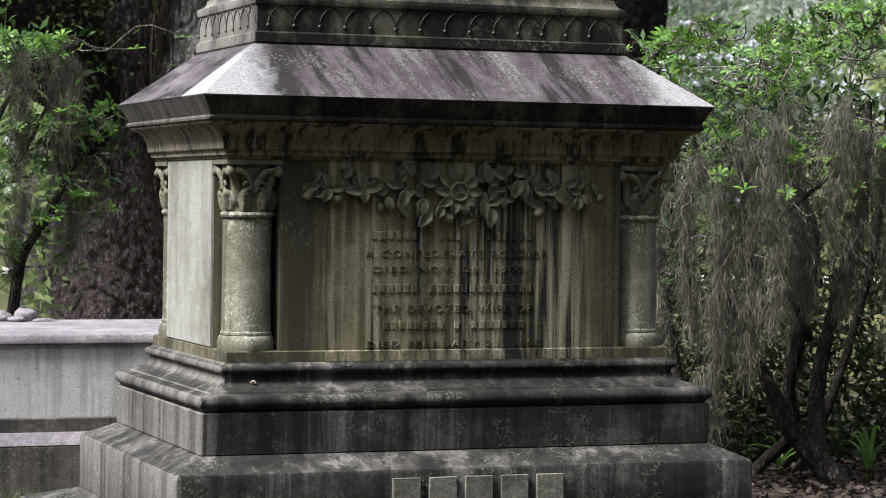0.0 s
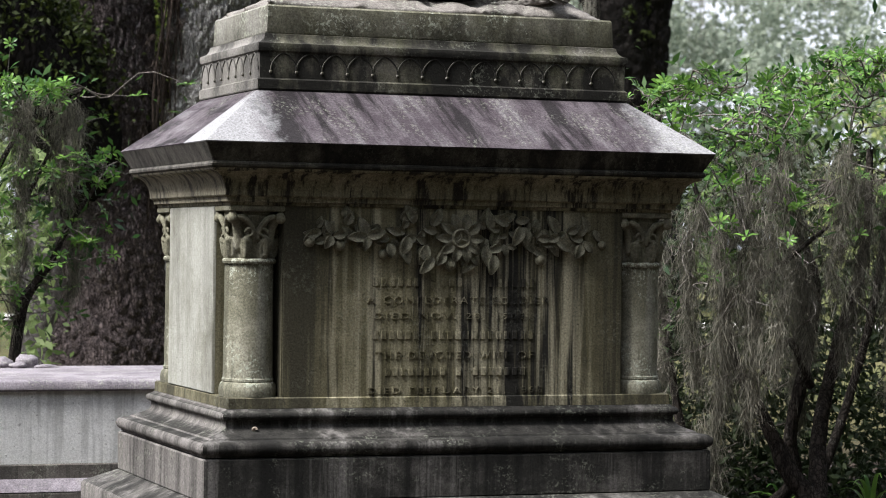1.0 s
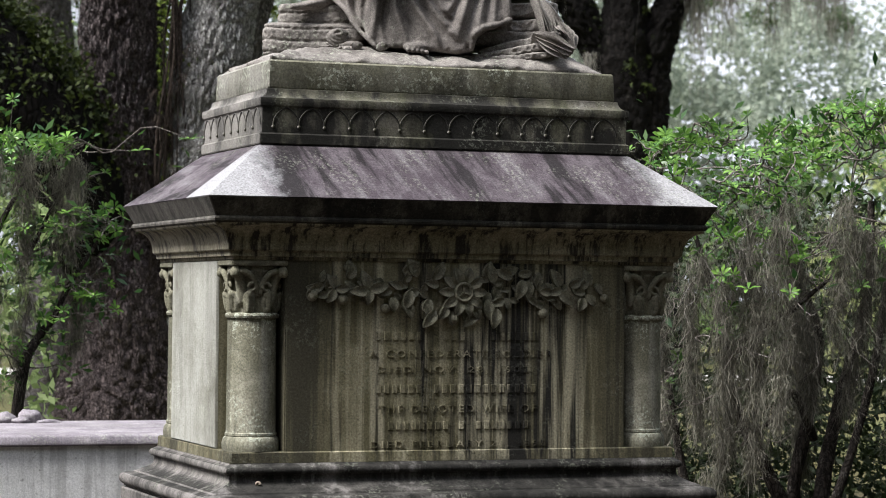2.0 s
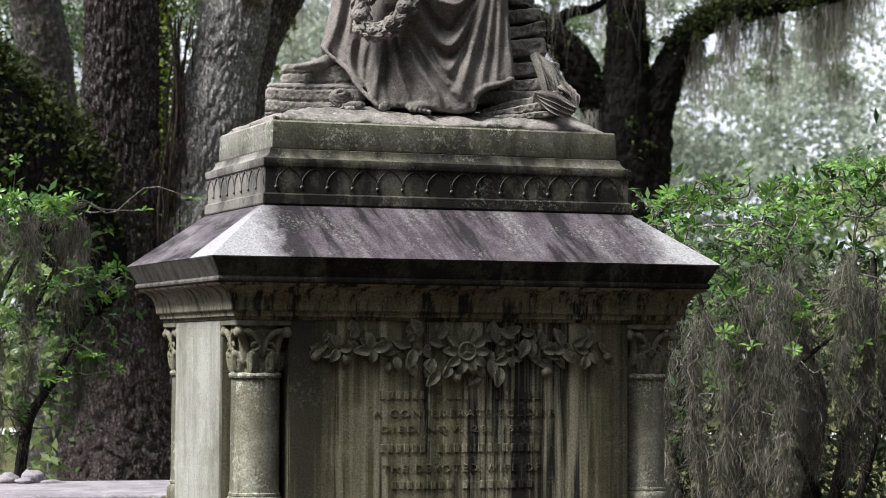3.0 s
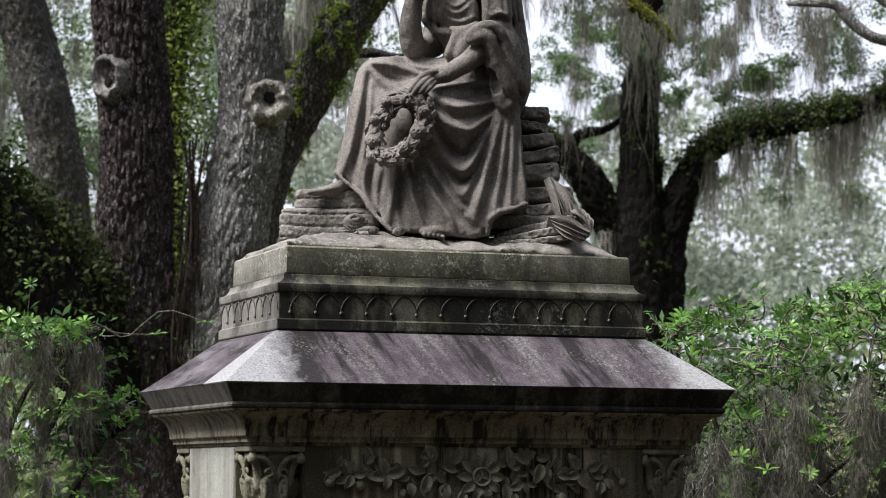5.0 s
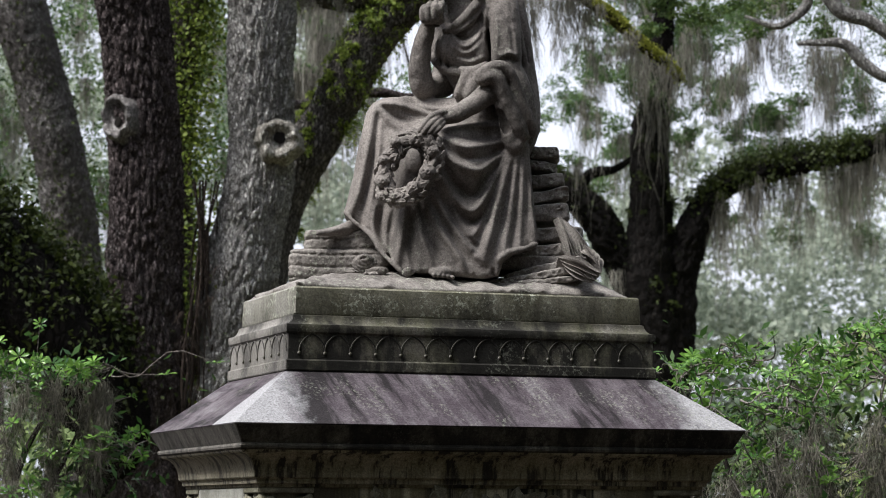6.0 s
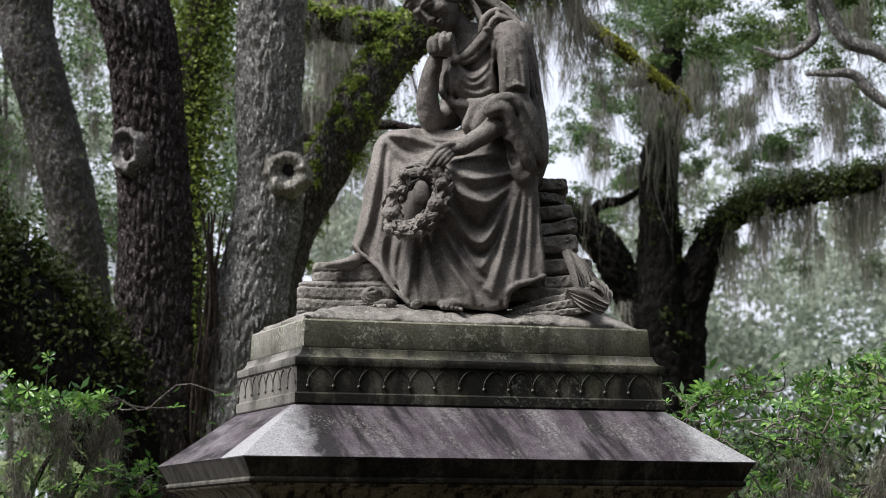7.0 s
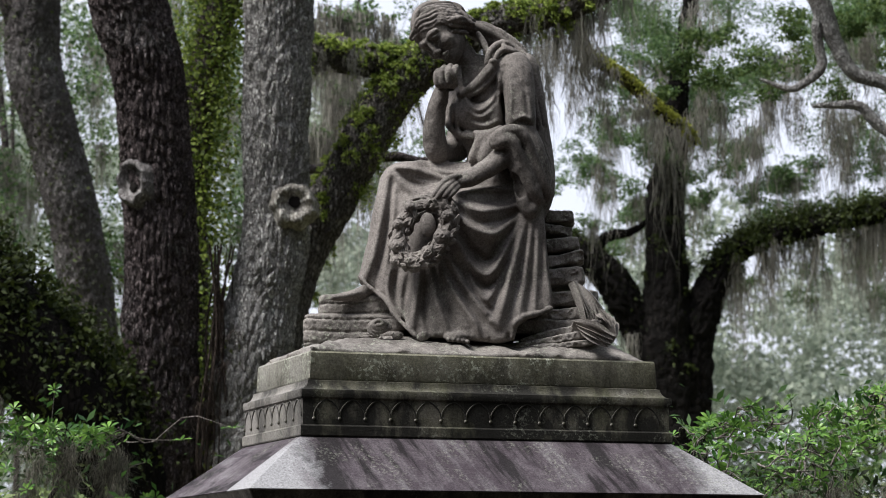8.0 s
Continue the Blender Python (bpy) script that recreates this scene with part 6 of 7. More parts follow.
CROSS_LIMB = at_oak([(1.95, 10.3, 5.35, 0.13), (2.18, 10.55, 5.59, 0.139), (2.49, 10.63, 5.70, 0.144), (2.79, 10.53, 5.65, 0.139), (3.01, 10.43, 5.62, 0.116)])
VINE_STEM = at_oak([(1.5, 11.15, 0.6, 0.3), (1.5, 11.2, 2.2, 0.24), (1.52, 11.25, 3.4, 0.2), (1.53, 11.3, 4.6, 0.17), (1.62, 11.3, 5.4, 0.15), (1.8, 11.3, 6.2, 0.13), (2.1, 11.2, 7.2, 0.1)])
MOSS_LIMB = at_oak([(4.10, 10.03, 6.05, 0.09), (4.64, 10.5, 6.06, 0.056), (4.93, 10.82, 5.89, 0.048), (5.21, 10.75, 5.71, 0.046), (5.48, 10.69, 5.46, 0.042), (5.72, 10.63, 5.27, 0.039), (5.84, 10.61, 5.14, 0.018)])
THIN_LIMB = at_oak([(2.3, 11.0, 4.85, 0.05), (2.76, 11.71, 4.92, 0.04), (3.13, 11.58, 5.00, 0.039), (3.40, 11.48, 5.03, 0.044), (3.62, 11.42, 5.00, 0.03), (3.9, 11.4, 5.06, 0.015)])
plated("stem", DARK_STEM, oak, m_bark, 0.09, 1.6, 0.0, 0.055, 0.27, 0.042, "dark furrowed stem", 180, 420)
plated("stem", PALE_STEM, oak, m_bark_pale, 0.09, 1.8, 4.0, 0.048, 0.2, 0.03, "stem crusted with pale lichen", 170, 400)
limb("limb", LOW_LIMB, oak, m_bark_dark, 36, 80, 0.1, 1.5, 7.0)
plated("limb", FERN_LIMB, oak, m_bark_fern, 0.1, 2.0, 2.0, 0.045, 0.14, 0.018, "limb overgrown with ferns", 90, 300)
plated("limb", CROSS_LIMB, oak, m_bark_fern, 0.12, 2.0, 5.0, 0.045, 0.14, 0.018, "", 60, 80)
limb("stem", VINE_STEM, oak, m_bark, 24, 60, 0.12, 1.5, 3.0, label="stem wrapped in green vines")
limb("limb", MOSS_LIMB, oak, m_bark_moss, 16, 40, 0.16, 6.0, 1.0, label="thin limb furred with yellow-green moss")
limb("limb", THIN_LIMB, oak, m_bark, 14, 30, 0.1, 3.0, 8.0)


def scar(rx, rz, rim, deep, seed, lump=0.12):
    """A healed branch scar: a swollen rim that rises out of the bark round a sunken, uneven face."""
    bm = bmesh.new()
    n, m = 56, 18
    grid = []
    for i in range(n):
        a = 2 * math.pi * i / n
        row = []
        for j in range(m):
            u = j / (m - 1) * 1.45        # 0 in the middle, 1 on the rim's crest, past it down into the bark
            q = Vector((math.cos(a), math.sin(a), 0))
            wide = 1 + lump * noise.noise(q * 1.7 + Vector((seed, 0, 0))) + 0.4 * lump * noise.noise(q * 5 + Vector((0, seed, 0)))
            up = rim * math.exp(-(((u - 0.92) / (0.2 if rim < 0.06 else 0.46)) ** 2)) * (1 + 0.6 * noise.noise(q * 2.2 + Vector((0, 0, seed))))
            if u < 0.85:
                up -= deep * (1 - (u / 0.85) ** 2)
            if u > 1.1:
                up -= 0.12 * (u - 1.1) / 0.35
            p = Vector((rx * u * wide * math.cos(a), 0, rz * u * wide * math.sin(a)))
            up += 0.008 * noise.noise(p * 28 + Vector((seed, 3, 0))) + 0.005 * noise.noise(p * 70)
            row.append(bm.verts.new((p.x, -up, p.z)))
        grid.append(row)
    for i in range(n):
        for j in range(m - 1):
            bm.faces.new((grid[i][j], grid[i][j + 1], grid[(i + 1) % n][j + 1], grid[(i + 1) % n][j]))
    bmesh.ops.remove_doubles(bm, verts=bm.verts, dist=0.0005)
    bmesh.ops.recalc_face_normals(bm, faces=bm.faces)
    return bm


def hollow(rx, rz):
    """A thin disc with a ragged outline that stands in for the dark hole in a scar's face."""
    bm = bmesh.new()
    bmesh.ops.create_icosphere(bm, subdivisions=3, radius=1.0)
    for v in bm.verts:
        v.co = Vector((v.co.x * rx, v.co.y * 0.012, v.co.z * rz)) * (1 + 0.35 * noise.noise(v.co * 2) + 0.15 * noise.noise(v.co * 6))
    return bm


# near-black colour in place of the shade inside the hole
k_hole = Nodes("hole_shade")
m_hole = k_hole.done(k_hole.mix(k_hole.noise(30), (0.004, 0.003, 0.003), (0.014, 0.011, 0.009)), 0.95)
m_knot = bark("scar_wood", (0.12, 0.11, 0.105), (0.32, 0.3, 0.295), (0.46, 0.45, 0.44), 34, 0.8, 0.006)
m_knot_pale = bark("pale_scar_wood", (0.2, 0.18, 0.16), (0.5, 0.475, 0.42), (0.66, 0.64, 0.58), 30, 1.0, 0.01)
for (x, y, z), rx, rz, rim, deep, mat, lab, (hx, hz, hrx, hrz) in (
    ((0.815, 10.06, 4.45), 0.13, 0.16, 0.045, 0.025, m_knot, "ring-shaped branch scar", (0.0, -0.03, 0.04, 0.045)),
    ((2.04, 9.86, 4.31), 0.132, 0.142, 0.075, 0.01, m_knot_pale, "pale swollen branch scar with a hole", (0.02, 0.025, 0.055, 0.05)),
):
    collar = part("branch_scar", scar(rx, rz, rim, deep, x, 0.12 if rim < 0.06 else 0.22), mat, oak, lab, 60)
    collar.location = (x - 1.45, y - 10.6, z)
    collar.rotation_euler = (0.0, 0.0, radians(-50 if rim < 0.06 else -14))
    hole = part("hole", hollow(hrx, hrz), m_hole, collar, "near-black disc as the hollow's shade", 60)
    hole.location = (hx, deep - 0.012 if rim < 0.06 else -0.012, hz)

def fern_clumps(rows, n, each, size, up, start, stop, front=0.5):
    """Short arching fronds in clumps on the upper and front sides of a limb."""
    p = spline(rows, 300)
    out = []
    for _ in range(n):
        i = int(rng.uniform(start, stop) * 299)
        d = rng.normal(size=3) + np.array([0, -front, up])
        d /= np.linalg.norm(d)
        c = p[i, :3] + d * p[i, 3] * 1.02
        r = size * rng.uniform(0.5, 1.2)
        for _ in range(each):
            # a frond: leaflets along an arc that rises and droops
            w = rng.normal(size=3) + 1.1 * d
            w /= np.linalg.norm(w)
            for u in np.linspace(0.15, 1.0, 6):
                out.append(c + w * r * u + np.array([0, 0, -0.55 * r * u * u]) + rng.normal(size=3) * 0.007)
    return np.array(out)


fern_pts = np.concatenate([fern_clumps(FERN_LIMB, 480, 14, 0.085, 1.1, 0.15, 0.82, 0.2), fern_clumps(CROSS_LIMB, 90, 14, 0.08, 1.3, 0.0, 1.0)])
raw("fern_cover", *leaves(fern_pts, 0.036, rng, 1.0, (0, -0.3, 0.9), 2.2), m_fern, oak, "resurrection ferns along the limbs")
vine_pts = np.concatenate([along(VINE_STEM, 20000, rng, 3.2, 0.0, 0.2, 0.95), along(PALE_STEM, 1500, rng, 1.5, 0.0, 0.25, 0.45) + np.array([-0.12, 0.12, 0])])
low_pts = along(LOW_LIMB, 22000, rng, 2.6, 1.0, 0.36, 0.95)
low_pts = np.array([p for p in low_pts if noise.noise(Vector(p) * 3.5) > -0.2])
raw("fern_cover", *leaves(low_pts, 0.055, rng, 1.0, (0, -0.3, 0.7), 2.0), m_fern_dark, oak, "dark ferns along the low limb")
raw("vine_leaves", *leaves(vine_pts, 0.042, rng, 1.0, (0, -0.6, 0.5), 1.6), m_vine, oak, "green vine leaves")
raw("moss_fur", *leaves(along(MOSS_LIMB, 9000, rng, 0.4, 1.4, 0.2, 1.0), 0.026, rng, 1.0, (0, 0, 1), 1.6), foliage("limb_moss", (0.22, 0.25, 0.035), (0.44, 0.46, 0.09), 0.8), oak, "yellow-green moss")
hang = np.concatenate([along(FERN_LIMB, 40, rng, 1, -2.0, 0.55, 1.0), along(LOW_LIMB, 20, rng, 1, -2.0, 0.5, 1.0), along(MOSS_LIMB, 16, rng, 0.5, -2.0, 0.1, 0.95)])
v, f = gather([tufts(hang, 36, 0.035, 0.4, 0.006, rng, 7, 0.16), moss_curtains(((1.03, -0.45, 5.52, 0.39, 0.23), (2.86, 0.45, 6.01, 0.52, 0.33), (3.42, 0.15, 5.87, 0.23, 0.61), (3.79, -0.15, 5.49, 0.18, 0.28), (3.88, -0.45, 5.18, 0.23, 0.27)), rng)])
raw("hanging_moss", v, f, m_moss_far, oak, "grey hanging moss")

# bare vines and dead fern in the cleft between the two stems
CLEFT = ((1.50, 10.55, 0.3), (1.49, 10.42, 1.4), (1.50, 10.30, 2.4), (1.52, 10.2, 3.3), (1.53, 10.15, 4.0))
for n in range(16):
    side, deep = rng.uniform(-0.16, 0.16), rng.uniform(-0.12, 0.1)
    r = rng.uniform(0.006, 0.022)
    rows = [(x + side * (1.2 - 0.2 * k) + rng.normal() * 0.05, y + deep + rng.normal() * 0.03, z, r * (1 - 0.15 * k)) for k, (x, y, z) in enumerate(CLEFT)]
    raw("bare_vine", *tube(at_oak(rows), 7, 46, 0.2, 5.0, n), m_vine_wood, oak, smooth=True)
dead = np.array([np.array(CLEFT[i][:3]) + (np.array(CLEFT[i + 1][:3]) - np.array(CLEFT[i][:3])) * u for i in range(3) for u in rng.random(10)]) + rng.normal(size=(30, 3)) * np.array([0.13, 0.04, 0.1]) + np.array([0, -0.12, 0])
raw("dead_fern", *tufts(dead - O[:3], 16, 0.02, 0.22, 0.006, rng, 6, 0.5), m_vine_wood, oak, "brown withered fern")

# A leaning grey oak further back.
back_oak = thing("leaning_oak", "leaning grey-barked oak further back among the trees", "tree", at=(2.1, 17.7, 0))
B = np.array([2.1, 17.7, 0, 0])
LEAN_STEM = [tuple(np.array(r) - B) for r in [(2.2, 17.9, -0.3, 0.5), (2.15, 17.8, 0.8, 0.36), (2.02, 17.54, 3.36, 0.287), (1.97, 17.47, 3.96, 0.272), (1.85, 17.41, 4.68, 0.278), (1.67, 17.36, 5.45, 0.278), (1.47, 17.34, 6.11, 0.278), (1.25, 17.31, 6.83, 0.290), (1.21, 17.22, 7.55, 0.290), (1.22, 17.09, 8.45, 0.272), (1.1, 17.0, 10, 0.2)]]
plated("stem", LEAN_STEM, back_oak, m_bark_lean, 0.08, 1.5, 6.0, 0.06, 0.2, 0.022, "", 80, 260)
limb("limb", [tuple(np.array(r) - B) for r in [(1.3, 17.31, 6.7, 0.16), (1.04, 17.25, 7.43, 0.17), (0.84, 17.28, 8.03, 0.15), (0.5, 17.3, 9, 0.1)]], back_oak, m_bark_far, 20, 24, 0.08, 1.5, 2.0)
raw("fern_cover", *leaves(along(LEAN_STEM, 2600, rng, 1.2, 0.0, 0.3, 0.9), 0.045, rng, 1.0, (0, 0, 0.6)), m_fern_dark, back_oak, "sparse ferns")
cl = np.concatenate([clumps_in(rng, 130, (-3.6, 1, 4.4), (2.2, 5, 9.5), 0.25, 0.6), clumps_in(rng, 60, (2.2, 2.0, 6.0), (7.0, 6, 9.0), 0.2, 0.5), clumps_in(rng, 26, (-1.0, 1.0, 2.0), (1.5, 4, 4.8), 0.2, 0.45)])
cl = np.concatenate([cl, leaf_masses(clumps_in(rng, 26, (-2.6, 2.6, 3.4), (1.8, 5.2, 8.8), 0.3, 0.6), rng, 14), clumps_in(rng, 60, (-2.4, 2.6, 3.4), (1.5, 4.8, 8.8), 0.2, 0.4)])
cl = np.concatenate([cl, leaf_masses(((1.64, -3.40, 6.88, 0.23), (2.21, -2.70, 7.14, 0.22), (1.90, -2.00, 6.88, 0.18), (2.34, -3.05, 6.75, 0.15), (1.89, -2.35, 6.36, 0.20), (1.87, -3.40, 6.02, 0.13), (1.67, -2.70, 5.85, 0.15), (2.18, -2.00, 6.72, 0.15)), rng, 18)])
raw("crown", *crown(cl, 300, 0.055, rng), m_oak_leaf, back_oak, "small dark leaves in loose clumps")
raw("hanging_moss", *tufts(cl[rng.integers(0, len(cl), 420), :3], 34, 0.05, 1.1, 0.009, rng, 8, 0.13), m_moss_far, back_oak, "grey hanging moss")

# The dark spreading oak to the right.
wide_oak = thing("spreading_oak", "dark spreading live oak hung with long grey moss", "tree", at=(10.4, 21.1, 0))
W = np.array([10.4, 21.1, 0, 0])


def at_wide(rows):
    return [tuple(np.array(r) - W) for r in rows]


W_STEM = at_wide([(10.45, 21.3, -0.3, 1.1), (10.42, 21.25, 1.0, 0.86), (10.38, 21.18, 2.34, 0.62), (10.34, 21.07, 3.22, 0.52), (10.27, 20.99, 3.96, 0.43), (10.19, 20.89, 4.84, 0.34), (10.19, 20.77, 5.65, 0.268), (10.13, 20.70, 6.32, 0.223), (10.20, 20.58, 6.98, 0.171), (10.23, 20.44, 7.86, 0.134), (10.4, 20.3, 9.2, 0.08)])
W_RIGHT = at_wide([(10.5, 21.05, 2.7, 0.360), (10.53, 20.94, 3.66, 0.320), (10.59, 20.79, 4.55, 0.267), (10.77, 20.63, 5.21, 0.228), (11.10, 20.45, 5.73, 0.166), (11.72, 20.20, 5.96, 0.142), (12.35, 19.96, 6.08, 0.131), (12.90, 19.74, 6.24, 0.119), (13.80, 19.38, 6.61, 0.101), (15.2, 19, 7.2, 0.064)])
W_LEFT = at_wide([(10.2, 21.05, 3.5, 0.32), (10.1, 21.03, 4.1, 0.28), (9.89, 21.02, 4.69, 0.24), (9.54, 21.05, 5.28, 0.216), (9.21, 21.12, 5.61, 0.186), (8.92, 21.20, 5.80, 0.164), (8.56, 21.29, 6.02, 0.134), (7.6, 21.4, 6.6, 0.08)])
W_SPUR = at_wide([(9.35, 21.1, 5.45, 0.08), (9.29, 21.08, 5.68, 0.07), (9.45, 21.01, 5.88, 0.059), (9.75, 20.91, 5.95, 0.04), (10.1, 20.9, 6.2, 0.02)])
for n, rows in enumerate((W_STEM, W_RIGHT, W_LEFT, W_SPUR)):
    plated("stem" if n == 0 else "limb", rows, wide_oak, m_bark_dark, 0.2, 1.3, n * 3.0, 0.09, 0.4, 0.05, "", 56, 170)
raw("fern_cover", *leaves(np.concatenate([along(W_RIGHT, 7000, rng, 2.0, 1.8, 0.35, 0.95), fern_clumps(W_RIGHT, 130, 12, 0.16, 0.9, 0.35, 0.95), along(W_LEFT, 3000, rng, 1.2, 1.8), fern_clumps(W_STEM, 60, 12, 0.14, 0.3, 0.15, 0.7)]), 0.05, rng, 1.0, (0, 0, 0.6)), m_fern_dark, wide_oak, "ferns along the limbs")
cl = np.concatenate([
    leaf_masses(((-0.81, -0.80, 7.00, 0.44), (-0.79, -0.10, 6.52, 0.30), (0.11, 0.60, 7.76, 0.39), (-1.26, -0.45, 6.70, 0.24), (0.52, 0.25, 6.52, 0.26), (1.38, -0.80, 6.72, 0.31), (1.15, -0.10, 6.54, 0.25), (-0.65, 0.60, 7.41, 0.30), (-0.17, -0.45, 6.76, 0.29), (2.28, 0.25, 7.09, 0.22), (-0.96, -0.80, 7.77, 0.32), (-1.24, -0.10, 6.04, 0.17), (1.16, 0.60, 7.00, 0.22), (-0.40, -0.45, 8.26, 0.36)), rng),
    leaf_masses(clumps_in(rng, 44, (-1.2, 0.6, 6.3), (5.0, 3.4, 10.8), 0.28, 0.5), rng, 20),
    leaf_masses(clumps_in(rng, 14, (-1.2, 0.6, 5.3), (5.0, 2.4, 6.6), 0.2, 0.32), rng, 16),
    clumps_in(rng, 60, (-1.0, -2.5, 7.6), (4.5, 1.5, 10.5), 0.3, 0.6),
])
raw("crown", *crown(cl, 900, 0.042, rng), m_oak_leaf, wide_oak, "small dark green leaves in clumps")
hang = np.concatenate([along(W_RIGHT, 46, rng, 1, -2.0, 0.42, 1.0), along(W_LEFT, 9, rng, 1, -2.0), cl[rng.integers(0, len(cl), 120), :3]])
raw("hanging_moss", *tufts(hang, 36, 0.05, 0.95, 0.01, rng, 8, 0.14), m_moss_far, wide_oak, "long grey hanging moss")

# The near oak whose branches reach in from the right, above.
near_oak = thing("overhanging_oak", "oak reaching in with crooked branches and curtains of moss", "tree", at=(9.5, 10.5, 0))
N = np.array([9.5, 10.5, 0, 0])


def at_near(rows):
    return [tuple(np.array(r) - N) for r in rows]


N_TRUNK = at_near([(9.5, 10.5, -0.3, 0.55), (9.4, 10.4, 2, 0.4), (9.0, 10.2, 4, 0.34), (8.3, 9.8, 5.6, 0.28), (7.6, 9.5, 6.8, 0.22), (6.9, 9.3, 7.5, 0.15)])
N_ONE = at_near([(7.3, 9.4, 7.2, 0.14), (6.6, 9.25, 7.1, 0.12), (6.27, 9.21, 6.42, 0.098), (6.35, 9.23, 6.05, 0.088), (6.47, 9.23, 5.77, 0.070), (6.62, 9.21, 5.54, 0.060), (6.87, 9.14, 5.45, 0.056), (7.20, 9.05, 5.22, 0.045), (7.7, 9.0, 5.1, 0.02)])
N_TWO = at_near([(6.33, 9.22, 6.05, 0.05), (6.30, 9.25, 5.9, 0.045), (6.34, 9.28, 5.73, 0.042), (6.36, 9.29, 5.59, 0.042), (6.25, 9.35, 5.47, 0.037), (6.12, 9.40, 5.41, 0.028), (5.9, 9.5, 5.5, 0.012)])
N_THREE = at_near([(6.30, 9.35, 5.27, 0.016), (6.45, 9.31, 5.28, 0.03), (6.67, 9.23, 5.27, 0.042), (6.81, 9.20, 5.13, 0.046), (7.04, 9.14, 4.99, 0.046), (7.6, 9.2, 5.0, 0.06), (8.6, 9.9, 5.1, 0.1)])
for n, rows in enumerate((N_TRUNK, N_ONE, N_TWO, N_THREE)):
    limb("stem" if n == 0 else "limb", rows, near_oak, m_bark_pale if n else m_bark, 20, 50, 0.14, 5.0, n * 2.0)
cl = np.concatenate([
    leaf_masses(((-4.10, -0.60, 5.64, 0.19), (-3.42, 0.10, 5.72, 0.21), (-2.77, 0.80, 6.06, 0.19), (-3.77, -0.25, 5.98, 0.16), (-2.78, 0.45, 5.73, 0.14), (-2.61, -0.60, 6.13, 0.20), (-1.92, 0.10, 6.03, 0.19), (-2.20, 0.80, 6.05, 0.14), (-3.50, -0.25, 6.04, 0.14), (-3.77, 0.45, 5.67, 0.12), (-2.22, -0.60, 6.26, 0.18), (-2.73, 0.10, 6.18, 0.14), (-1.63, 0.80, 5.61, 0.13)), rng, 22),
    clumps_in(rng, 30, (-3.2, -1.4, 5.6), (-1.0, 0.6, 6.9), 0.08, 0.18),
])
raw("crown", *crown(cl, 1500, 0.04, rng), m_oak_bright, near_oak, "fresh green oak leaves")
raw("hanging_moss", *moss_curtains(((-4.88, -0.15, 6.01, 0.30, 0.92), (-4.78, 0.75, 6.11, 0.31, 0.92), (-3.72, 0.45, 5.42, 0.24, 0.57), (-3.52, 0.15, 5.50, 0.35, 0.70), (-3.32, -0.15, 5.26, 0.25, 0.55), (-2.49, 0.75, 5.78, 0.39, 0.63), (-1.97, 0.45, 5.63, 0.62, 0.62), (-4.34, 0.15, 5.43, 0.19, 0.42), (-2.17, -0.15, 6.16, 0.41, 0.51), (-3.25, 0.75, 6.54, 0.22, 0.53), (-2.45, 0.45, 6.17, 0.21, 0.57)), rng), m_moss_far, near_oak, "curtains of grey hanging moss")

# Far woods across the background, their haze put into the leaf colour.
MID, ALONG, AWAY = np.array([15.1, 43.7]), np.array([0.944, -0.329]), np.array([0.329, 0.944])


def woods(rng, n, s0, s1, d0, d1, height, r0, r1, gaps=-0.2):
    """Clumps of foliage over a strip of land: s along the strip, d away; height(s) gives the tree tops."""
    out = []
    while len(out) < n:
        s, d = rng.uniform(s0, s1), rng.uniform(d0, d1)
        z = rng.random() ** 0.8 * height(s)
        if noise.noise(Vector((s * 0.45, d * 0.2, z * 0.45))) < gaps + 0.35 * (z / height(s)) ** 2:
            continue
        x, y = MID + s * ALONG + d * AWAY
        out.append((x, y, z + 0.3, rng.uniform(r0, r1)))
    return np.array(out)


def tops(s):
    """How high the far trees stand: tall to the west, with a gap of open sky, lower to the east."""
    if -2.2 < s < 0.6:
        return 8.6
    if 1.8 < s < 4.2:
        return 7.2
    return 14.0 if s < 0 else 9.0


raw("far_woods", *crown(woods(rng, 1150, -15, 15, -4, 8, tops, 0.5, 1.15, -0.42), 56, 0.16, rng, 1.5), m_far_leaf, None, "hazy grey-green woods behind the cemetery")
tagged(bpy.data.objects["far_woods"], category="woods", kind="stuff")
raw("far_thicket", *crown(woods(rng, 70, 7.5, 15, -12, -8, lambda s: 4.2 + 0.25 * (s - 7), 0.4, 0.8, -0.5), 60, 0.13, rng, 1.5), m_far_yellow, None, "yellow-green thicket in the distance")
tagged(bpy.data.objects["far_thicket"], category="woods", kind="stuff")
raw("far_understorey", *crown(woods(rng, 260, -14, 14, -9, -3, lambda s: 4.2, 0.4, 0.9, -0.6), 46, 0.14, rng, 1.5), m_oak_bright, None, "low green growth below the far trees")
tagged(bpy.data.objects["far_understorey"], category="woods", kind="stuff")
trunks = []
for n in range(9):
    x, y = MID + rng.uniform(-12, 1) * ALONG + rng.uniform(-14, 4) * AWAY
    r = rng.uniform(0.05, 0.14)
    trunks.append(tube([(x, y, -0.2, r * 1.3), (x + rng.normal() * 0.2, y, 3, r), (x + rng.normal() * 0.5, y, 7, r * 0.8), (x + rng.normal() * 1.0, y, 13, r * 0.4)], 8, 16))
raw("far_trunks", *gather(trunks), m_bark_far, None, "thin far trunks of the woods", smooth=True)
tagged(bpy.data.objects["far_trunks"], category="woods", kind="stuff")

